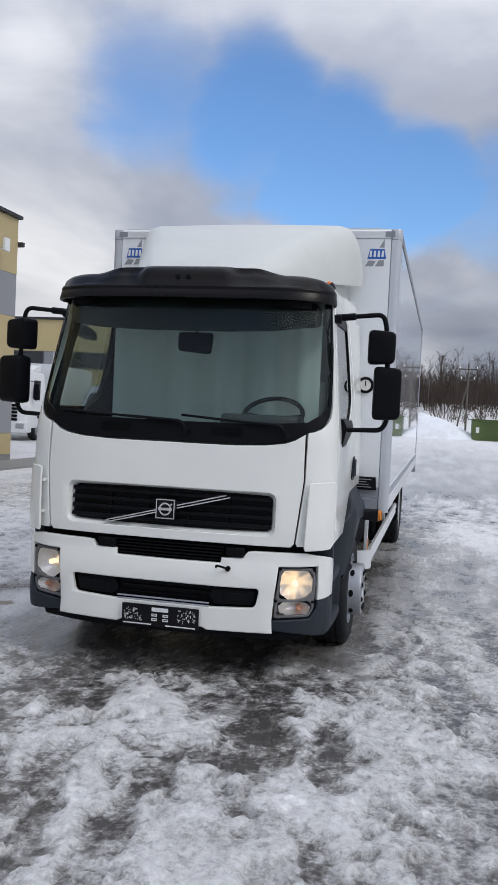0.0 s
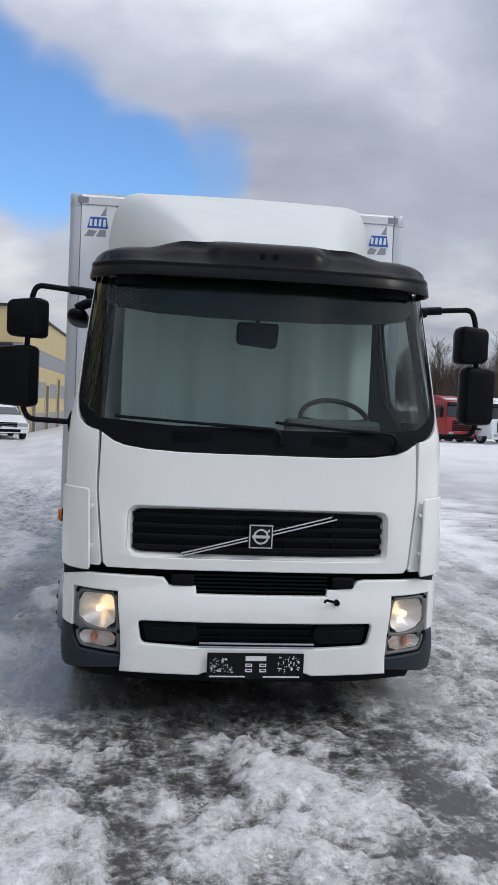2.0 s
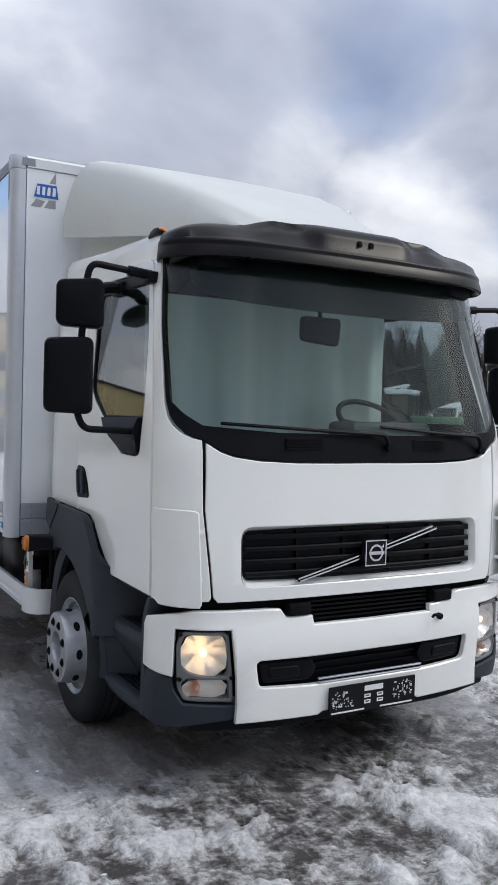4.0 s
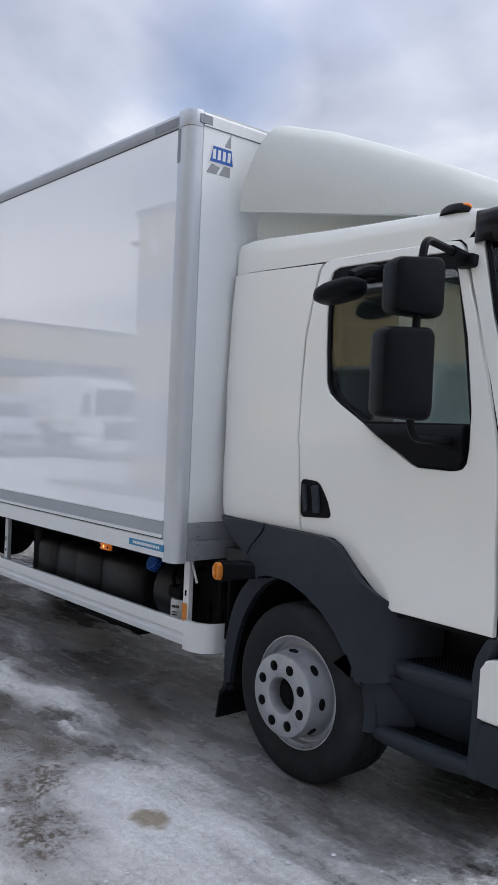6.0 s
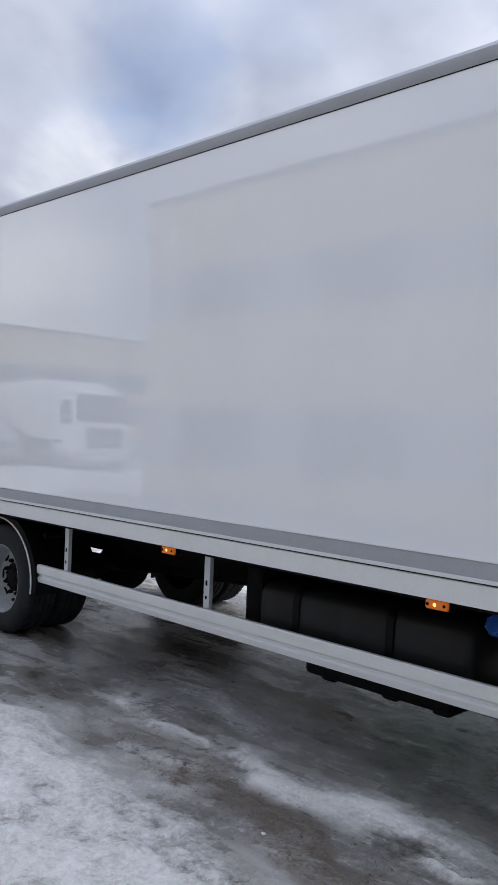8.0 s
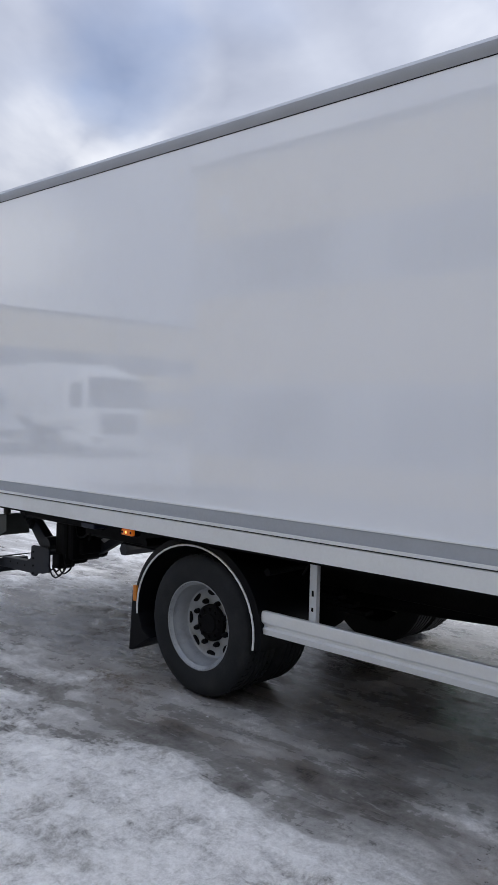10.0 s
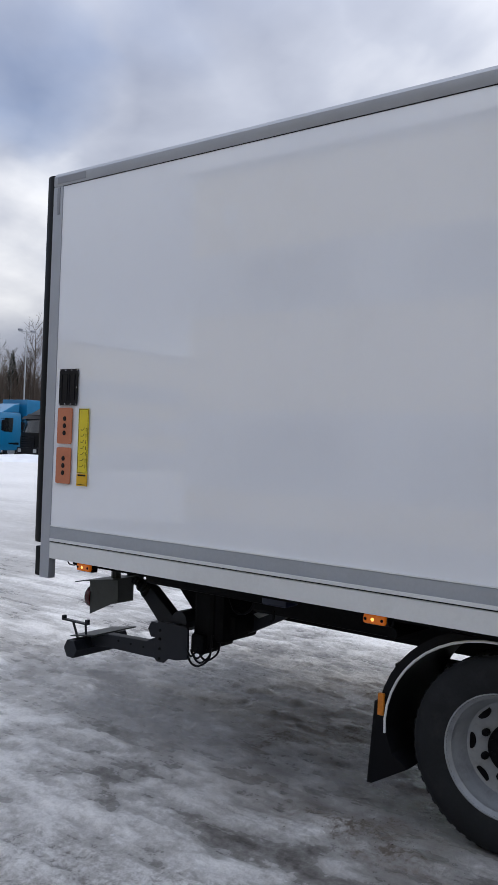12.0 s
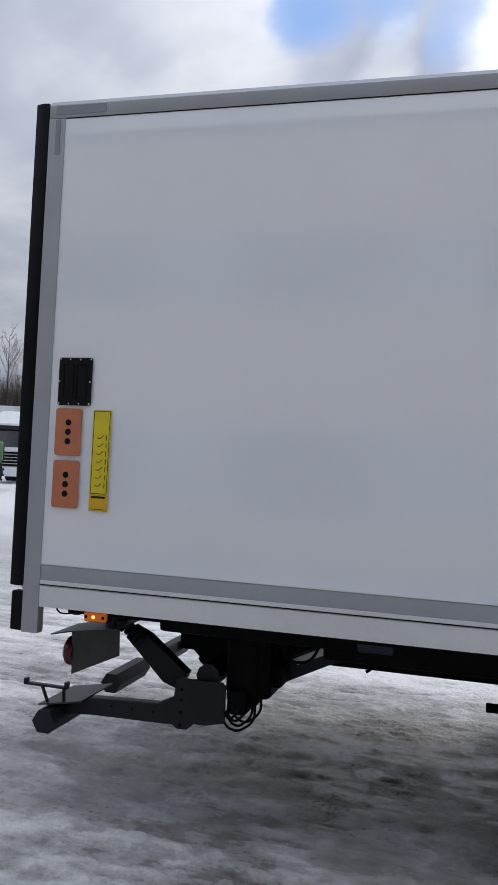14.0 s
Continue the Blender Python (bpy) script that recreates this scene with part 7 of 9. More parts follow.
def ice_mat():
    m = bpy.data.materials.new("ice_and_snow")
    m.use_nodes = True
    nt = m.node_tree
    N = nt.nodes.new
    p = nt.nodes["Principled BSDF"]
    tc = N("ShaderNodeTexCoord")
    sn, dn = N("ShaderNodeAttribute"), N("ShaderNodeAttribute")
    sn.attribute_name, dn.attribute_name = "snow", "dirt"

    def noise_(scale, detail, rough, stretch=(1, 1, 1)):
        mp = N("ShaderNodeMapping"); mp.inputs["Scale"].default_value = stretch
        n = N("ShaderNodeTexNoise"); n.inputs["Scale"].default_value = scale; n.inputs["Detail"].default_value = detail; n.inputs["Roughness"].default_value = rough
        nlink(nt, tc.outputs["Object"], mp.inputs[0]); nlink(nt, mp.outputs[0], n.inputs["Vector"])
        return n.outputs[0]

    def math_(op, a, b, c=None, clamp=False):
        n = N("ShaderNodeMath"); n.operation = op; n.use_clamp = clamp
        for i, v in enumerate((a, b, c)):
            if v is None:
                continue
            if isinstance(v, (int, float)):
                n.inputs[i].default_value = v
            else:
                nlink(nt, v, n.inputs[i])
        return n.outputs[0]
    cn = N("ShaderNodeAttribute"); cn.attribute_name = "crust"
    crumb, grain, speck = noise_(9, 8, 0.66), noise_(34, 7, 0.7), noise_(120, 3, 0.7)
    streak = noise_(3.0, 8, 0.65, (1.7, 0.42, 1))
    scratch = noise_(9.0, 6, 0.7, (5.0, 0.22, 1))
    plate = noise_(7.0, 4, 0.5, (1, 0.55, 1))
    # thin broken lines where sheets of snow end
    line = math_('SUBTRACT', 1.0, math_('MULTIPLY', math_('ABSOLUTE', math_('SUBTRACT', plate, 0.5), 0.0), 14.0), None, True)
    fine = math_('ADD', math_('MULTIPLY', math_('SUBTRACT', crumb, 0.5), 1.45), math_('MULTIPLY', math_('SUBTRACT', grain, 0.5), 1.05))
    fine = math_('ADD', fine, math_('MULTIPLY', math_('SUBTRACT', speck, 0.5), 0.30))
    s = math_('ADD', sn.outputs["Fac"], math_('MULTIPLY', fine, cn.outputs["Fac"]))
    s = math_('ADD', s, math_('MULTIPLY', math_('SUBTRACT', streak, 0.5), 0.20))
    s = math_('ADD', s, math_('MULTIPLY', line, math_('MULTIPLY', cn.outputs["Fac"], 0.13)))
    s = math_('ADD', s, math_('MULTIPLY', math_('SUBTRACT', scratch, 0.5), math_('SUBTRACT', 0.17, math_('MULTIPLY', cn.outputs["Fac"], 0.08))), None, True)
    ramp = N("ShaderNodeValToRGB")
    els = ramp.color_ramp.elements
    els[0].position, els[0].color = 0.08, (0.060, 0.056, 0.054, 1)
    els[1].position, els[1].color = 0.92, (0.88, 0.882, 0.89, 1)
    for pos, col in ((0.26, (0.19, 0.184, 0.180)), (0.40, (0.315, 0.312, 0.310)), (0.50, (0.46, 0.458, 0.46)), (0.60, (0.645, 0.646, 0.65)), (0.74, (0.785, 0.787, 0.792))):
        e = els.new(pos); e.color = (*col, 1)
    nlink(nt, s, ramp.inputs[0])
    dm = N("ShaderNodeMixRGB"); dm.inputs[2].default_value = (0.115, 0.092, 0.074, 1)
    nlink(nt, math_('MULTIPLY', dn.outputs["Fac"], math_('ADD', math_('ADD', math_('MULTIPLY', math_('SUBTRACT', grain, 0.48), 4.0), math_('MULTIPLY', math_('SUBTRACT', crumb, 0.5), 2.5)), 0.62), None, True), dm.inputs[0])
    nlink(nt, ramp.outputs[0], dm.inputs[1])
    # yellow stains on the ice
    src = dm.outputs[0]
    sep = N("ShaderNodeSeparateXYZ"); nlink(nt, tc.outputs["Object"], sep.inputs[0])
    for sx, sy_, rad, amt, col in ((-1.84, 1.48, 0.075, 0.75, (0.22, 0.15, 0.05)), (-1.5, 2.35, 0.16, 0.5, (0.06, 0.055, 0.05)), (-2.62, 4.95, 0.14, 0.6, (0.12, 0.125, 0.12))):
        dx = math_('DIVIDE', math_('SUBTRACT', sep.outputs[0], sx), rad)
        dy = math_('DIVIDE', math_('SUBTRACT', sep.outputs[1], sy_), rad * 1.2)
        q = math_('ADD', math_('MULTIPLY', dx, dx), math_('MULTIPLY', dy, dy))
        q = math_('SUBTRACT', math_('ADD', 1.5, math_('MULTIPLY', math_('SUBTRACT', crumb, 0.5), 4.0)), q, None, True)
        mx = N("ShaderNodeMixRGB"); mx.inputs[2].default_value = (*col, 1)
        nlink(nt, math_('MULTIPLY', q, amt), mx.inputs[0]); nlink(nt, src, mx.inputs[1])
        src = mx.outputs[0]
    # crystals and pits in the crust
    pit = N("ShaderNodeVectorMath"); pit.operation = 'SCALE'
    nlink(nt, src, pit.inputs[0])
    nlink(nt, math_('ADD', math_('MULTIPLY', math_('SUBTRACT', grain, 0.5), 0.55), math_('ADD', math_('MULTIPLY', math_('SUBTRACT', speck, 0.5), 0.40), 0.98)), pit.inputs[3])
    nlink(nt, pit.outputs[0], p.inputs["Base Color"])
    cover = N("ShaderNodeMapRange"); cover.interpolation_type = 'SMOOTHSTEP'
    cover.inputs["From Min"].default_value = 0.30; cover.inputs["From Max"].default_value = 0.62
    nlink(nt, s, cover.inputs["Value"])
    wet = math_('MULTIPLY_ADD', math_('SUBTRACT', streak, 0.5), 0.40, 0.25)
    nlink(nt, math_('ADD', wet, math_('MULTIPLY', cover.outputs[0], 0.28)), p.inputs["Roughness"])
    p.inputs["Specular IOR Level"].default_value = 0.5
    b = N("ShaderNodeBump"); b.inputs["Distance"].default_value = 0.030
    nlink(nt, math_('MULTIPLY_ADD', cover.outputs[0], 0.62, 0.16), b.inputs["Strength"])
    hgt = math_('ADD', math_('MULTIPLY', crumb, 0.9), math_('ADD', math_('MULTIPLY', grain, 0.50), math_('ADD', math_('MULTIPLY', s, 0.8), math_('MULTIPLY', scratch, 0.35))))
    nlink(nt, hgt, b.inputs["Height"]); nlink(nt, b.outputs[0], p.inputs["Normal"])
    return m


ground()


def scatter(name, label, category, material, spots, size, seed, squash=0.6):
    """Many small uneven lumps, too many to count, as one mesh."""
    rnd = random.Random(seed)
    verts, faces = [], []
    base = [(0, 0, 1), (0.9, 0, 0.3), (0.28, 0.85, 0.3), (-0.73, 0.53, 0.3), (-0.73, -0.53, 0.3), (0.28, -0.85, 0.3), (0.7, 0.5, -0.4), (-0.27, 0.8, -0.4), (-0.85, 0, -0.4), (-0.27, -0.8, -0.4), (0.7, -0.5, -0.4)]
    tris = [(0, 1, 2), (0, 2, 3), (0, 3, 4), (0, 4, 5), (0, 5, 1), (1, 6, 2), (2, 7, 3), (3, 8, 4), (4, 9, 5), (5, 10, 1), (2, 6, 7), (3, 7, 8), (4, 8, 9), (5, 9, 10), (1, 10, 6)]
    for x, y in spots:
        r = size * (0.35 + 1.3 * rnd.random() ** 2.2)
        a, k = rnd.random() * 6.283, len(verts)
        sx, sy_ = 0.7 + 0.8 * rnd.random(), 0.7 + 0.8 * rnd.random()
        for px, py, pz in base:
            j = 0.75 + 0.5 * rnd.random()
            qx, qy = px * sx * j, py * sy_ * j
            verts.append((x + r * (qx * math.cos(a) - qy * math.sin(a)), y + r * (qx * math.sin(a) + qy * math.cos(a)), r * squash * (pz * j + 0.25)))
        faces += [(f[0] + k, f[1] + k, f[2] + k) for f in tris]
    me = mesh_np(name, np.array(verts), np.array(faces), material)
    me.polygons.foreach_set("use_smooth", [True] * len(me.polygons))
    tagged(new(name, me), label, category, kind="stuff")


def loose_bits():
    rnd = random.Random(31)
    grit = []
    for k in range(2600):
        y = rnd.uniform(1.3, 4.8)
        grit.append((float(np.interp(y, (1.2, 1.7, 2.4, 3.4, 4.3, 5.5), (-2.5, -2.25, -1.95, -1.78, -1.68, -1.6))) + rnd.gauss(0, 0.10) + 0.06 * math.sin(7 * y), y))
    grit += [(rnd.gauss(0.15, 0.5), rnd.gauss(8.35, 0.16)) for k in range(420)]
    grit += [(rnd.gauss(-1.3, 0.14), rnd.gauss(7.4, 0.22)) for k in range(160)]
    grit += [(rnd.uniform(-4, 3), rnd.uniform(-4, 10)) for k in range(160)]
    scatter("grit", "dark grit and dirt crumbs on the ice", "grit", GRIT, grit, 0.0024, 3)
    ice = []
    while len(ice) < 2600:
        x, y = rnd.uniform(-3.2, 4.0), rnd.uniform(-4.2, 1.2)
        if rnd.random() < 2.2 * float(snow_and_shade(np.array([x]), np.array([y]))[0][0]) - 0.7:
            ice.append((x, y))
    ice += [(-2.2 + rnd.gauss(-0.6, 0.7), rnd.uniform(1, 9)) for k in range(60)]
    scatter("ice_crumbs", "crumbs of white crusted snow on the ice", "snow", ICEBIT, ice, 0.008, 4, 0.35)


# ---------------------------------------------------------------- materials of the surroundings
# the depot's cream, darkened in place of weaker sun on that wall
DIMCREAM = mat("dimmed_cream_cladding", (0.46, 0.375, 0.20), 0.6, var=0.05, scale=0.8, dirt=(0.24, 0.2, 0.12), dirt_amt=0.25, dirt_scale=0.6)
CREAM = mat("cream_cladding", (0.53, 0.43, 0.22), 0.6, var=0.05, scale=0.8, dirt=(0.34, 0.29, 0.17), dirt_amt=0.25, dirt_scale=0.6)
BANDGREY = mat("grey_cladding", (0.26, 0.27, 0.29), 0.55, var=0.05, scale=0.8)
DARKTRIM = mat("dark_roof_trim", (0.03, 0.03, 0.035), 0.5, var=0.1)
PLINTH = mat("concrete_plinth", (0.22, 0.22, 0.21), 0.85, var=0.12, scale=2, bump=0.004, bscale=40)
WINGLASS = mat("dark_window_glass", (0.02, 0.025, 0.03), 0.06, var=0.2, spec=0.8)
BROWNDOOR = mat("brown_steel_door", (0.07, 0.06, 0.055), 0.5, var=0.1)
SNOW = mat("piled_snow", (0.80, 0.83, 0.88), 0.7, var=0.06, scale=1.5, bump=0.03, bscale=4, dirt=(0.45, 0.45, 0.45), dirt_amt=0.4, dirt_scale=0.8)
BARK = mat("bare_bark", (0.105, 0.084, 0.070), 0.9, var=0.3, scale=0.4, spec=0.1)
BIRCH = mat("pale_bark", (0.22, 0.21, 0.20), 0.9, var=0.25, scale=0.6)
NEEDLE = mat("spruce_needles", (0.026, 0.038, 0.028), 0.9, var=0.35, scale=1.5)
WOODGREY = mat("weathered_pole", (0.14, 0.125, 0.11), 0.9, var=0.2, scale=5)
GALV = mat("galvanised_steel", (0.38, 0.40, 0.42), 0.45, metal=0.6, var=0.08)
GREENBOX = mat("olive_green_paint", (0.085, 0.13, 0.035), 0.6, var=0.15, dirt=(0.2, 0.2, 0.18), dirt_amt=0.3)
GREENLORRY = mat("bright_green_paint", (0.045, 0.185, 0.08), 0.4, var=0.08, coat=0.2)
GREENBIN = mat("teal_plastic", (0.01, 0.16, 0.12), 0.5, var=0.08)
REDPAINT = mat("red_machine_paint", (0.28, 0.018, 0.022), 0.4, var=0.12, dirt=(0.1, 0.06, 0.05), dirt_amt=0.4)
BLUEPAINT = mat("blue_lorry_paint", (0.006, 0.17, 0.36), 0.3, var=0.06, coat=0.3)
BLACKPAINT = mat("black_lorry_paint", (0.004, 0.0045, 0.005), 0.4, var=0.1, spec=0.12)
WHITEPAINT = mat("white_vehicle_paint", (0.72, 0.74, 0.76), 0.35, var=0.04, dirt=(0.4, 0.4, 0.4), dirt_amt=0.3)
SILVER = mat("silver_car_paint", (0.45, 0.46, 0.48), 0.3, metal=0.5, var=0.05, coat=0.4)
DARKCAR = mat("dark_car_paint", (0.014, 0.015, 0.017), 0.25, var=0.1, coat=0.5, dirt=(0.1, 0.1, 0.1), dirt_amt=0.3)
GREENTRAC = mat("tractor_green_paint", (0.085, 0.19, 0.085), 0.4, var=0.1)
REDRIM = mat("red_wheel_rim", (0.30, 0.02, 0.02), 0.5, var=0.1)
CARGLASS = mat("car_glass", (0.015, 0.018, 0.02), 0.05, var=0.2, spec=0.7)
GRIT = mat("dark_grit", (0.050, 0.043, 0.037), 0.9, var=0.3, scale=30)
ICEBIT = mat("crusted_snow", (0.74, 0.755, 0.775), 0.6, var=0.1, scale=20, bump=0.003, bscale=90)
FENCE = mat("dark_timber_fence", (0.055, 0.048, 0.045), 0.9, var=0.25, scale=3)


# ---------------------------------------------------------------- buildings
def building_near():
    b = thing("depot_building", "cream and grey panel-clad depot with dark-framed windows", "building", (-14, 0, 0))
    x0, x1, y0, y1 = -22.0, -10.0, -34.0, 16.4
    part("core_wall", box(x0 + 0.1, x1 - 0.1, y0 + 0.1, y1 - 0.1, 0, 6.6), PLINTH, b)
    wins = [(14.0, 2.2), (10.4, 2.2), (6.8, 2.2), (3.2, 2.2), (-0.4, 2.2), (-4.0, 2.2), (-7.6, 2.2), (-11.2, 2.2)]
    for z0, z1, m, name in ((-0.02, 0.22, PLINTH, "plinth"), (0.22, 0.80, DIMCREAM, "cream_band"), (0.80, 2.25, BANDGREY, "grey_band"), (2.25, 4.02, DIMCREAM, "cream_band"), (4.02, 5.18, BANDGREY, "grey_band"), (5.18, 6.70, DIMCREAM, "cream_band")):
        d = 0.004 if m is BANDGREY else 0.0
        part(name, box(x1 - 0.12, x1 - d, y0, y1, z0, z1 - 0.008), m, b)
        part(name, box(x0, x1 - 0.12, y1 - 0.12, y1 - d, z0, z1 - 0.008), m, b)
        part(name, box(x0, x1 - 0.12, y0, y0 + 0.12, z0, z1 - 0.008), m, b)
    for z0, z1 in ((0.95, 2.1), (4.1, 5.1)):
        for yc, w in wins:
            if z0 < 1 and yc in (6.8, -4.0):
                continue
            fr = bmesh.new()
            for a, c, e, f in ((yc - w / 2, yc + w / 2, z0, z0 + 0.09), (yc - w / 2, yc + w / 2, z1 - 0.09, z1), (yc - w / 2, yc - w / 2 + 0.09, z0 + 0.09, z1 - 0.09), (yc + w / 2 - 0.09, yc + w / 2, z0 + 0.09, z1 - 0.09), (yc - 0.04, yc + 0.04, z0 + 0.09, z1 - 0.09)):
                add_box(fr, x1 - 0.02, x1 + 0.035, a, c, e, f)
            wn = part("window", fr, DARKTRIM, b, "dark-framed window")
            part("pane", box(x1 - 0.01, x1 + 0.006, yc - w / 2 + 0.05, yc + w / 2 - 0.05, z0 + 0.05, z1 - 0.05), WINGLASS, wn)
    part("roof_edge", box(x0 - 0.1, x1 + 0.1, y0 - 0.1, y1 + 0.1, 6.70, 6.80, 0.02), DARKTRIM, b, "dark roof edge")
    bm = bmesh.new()
    add_box(bm, x1, x1 + 0.3, 15.2, 15.26, 5.66, 5.70)
    add_box(bm, x1 + 0.28, x1 + 0.36, 15.1, 15.36, 5.6, 5.95, 0.02)
    part("wall_lamp", bm, STICKWHITE, b, "small white wall lamp")
    part("camera_box", box(x1 - 0.05, x1 + 0.16, 16.4, 16.52, 5.95, 6.08, 0.02), DARKTRIM, b)
    solid("kerb", box(-10.0, -8.6, -34, 18.0, -0.02, 0.055, 0.01), PLINTH, "wet grey paved strip along the depot wall", "pavement", kind="structure")


def building_far():
    b = thing("workshop_building", "long cream and grey workshop with a band of dark windows", "building", (-25, 40, 0))
    x0, x1, y0, y1 = -52.0, -7.3, 38.0, 74.0
    part("core_wall", box(x0 + 0.1, x1 - 0.1, y0 + 0.1, y1 - 0.1, 0, 6.2), PLINTH, b)
    for z0, z1, m, name in ((0, 1.0, BANDGREY, "grey_band"), (1.0, 1.87, CREAM, "cream_band"), (1.87, 2.75, BANDGREY, "grey_band"), (2.75, 3.60, CREAM, "cream_band"), (3.60, 4.50, BANDGREY, "grey_band"), (4.50, 6.25, CREAM, "cream_band")):
        d = 0.006 if m is BANDGREY else 0.0
        part(name, box(x0, x1 - d, y0 + d, y0 + 0.12, z0, z1 - 0.01), m, b)
        part(name, box(x1 - 0.12, x1 - d, y0 + 0.12, y1, z0, z1 - 0.01), m, b)
    x = -11.2 + 4.4
    for k in range(10):
        xa, xb = -11.2 - 4.4 * (k - 1) - 3.15 + 0.0, -11.2 - 4.4 * (k - 1)
        if xb > x1 - 0.3:
            xb = x1 - 0.5
        if xb - xa < 0.6:
            continue
        bm = bmesh.new()
        for a, c, e, f in ((xa, xb, 3.62, 3.70), (xa, xb, 4.40, 4.48), (xa, xa + 0.08, 3.7, 4.4), (xb - 0.08, xb, 3.7, 4.4), ((xa + xb) / 2 - 0.04, (xa + xb) / 2 + 0.04, 3.7, 4.4)):
            add_box(bm, a, c, y0 - 0.03, y0 + 0.02, e, f)
        w = part("window", bm, DARKTRIM, b, "dark ribbon window")
        part("pane", box(xa + 0.04, xb - 0.04, y0 - 0.008, y0 + 0.02, 3.66, 4.44), WINGLASS, w)
        part("panel_joint", box(xb + 0.6, xb + 0.64, y0 - 0.012, y0, 3.6, 4.5), STICKWHITE, b)
    part("roof_edge", box(x0 - 0.1, x1 + 0.12, y0 - 0.12, y1 + 0.1, 6.25, 6.37, 0.02), DARKTRIM, b, "dark roof edge")
    for xx in (-11.86, -24.9):
        part("downpipe", tube([(xx, y0 - 0.08, 6.2), (xx, y0 - 0.08, 1.0)], 0.07, 8), DARKTRIM, b, "black downpipe")
    for yy, zz in ((41.2, 3.1), (46.5, 2.6), (52, 3.1)):
        d = part("door", box(x1 - 0.05, x1 + 0.04, yy, yy + 1.3, 0, zz, 0.01), BROWNDOOR, b, "brown steel door")
        part("handle", box(x1 + 0.04, x1 + 0.09, yy + 0.15, yy + 0.35, 1.0, 1.05), GALV, d)
        bm = bmesh.new()
        for a, c, e, f in ((yy - 0.18, yy, 0, zz + 0.18), (yy + 1.3, yy + 1.48, 0, zz + 0.18), (yy, yy + 1.3, zz, zz + 0.18)):
            add_box(bm, x1 - 0.02, x1 + 0.06, a, c, e, f)
        part("door_frame", bm, CREAM, d)


building_near()
building_far()


# ---------------------------------------------------------------- parked vehicles
def small_wheel(parent, x, y, r, w, s, rim=STEELRIM):
    m = wheel_axis(x, y, r, s)
    k = part("wheel", lathe([(0, 0.0), (r * 0.2, 0.01), (r * 0.5, -0.03), (r * 0.62, 0.0), (r * 0.64, -w), (0, -w)], 20, m), rim, parent)
    bm = bmesh.new()
    rings = [[m @ Vector((rr * math.cos(t), rr * math.sin(t), h)) for t in [2 * math.pi * j / 24 for j in range(24)]] for rr, h in ((r * 0.62, -0.01), (r * 0.8, 0.015), (r * 0.96, 0.0), (r, -0.03), (r, -w + 0.03), (r * 0.95, -w), (r * 0.62, -w))]
    add_loft(bm, rings, True, False)
    part("tyre", bm, RUBBER, k)


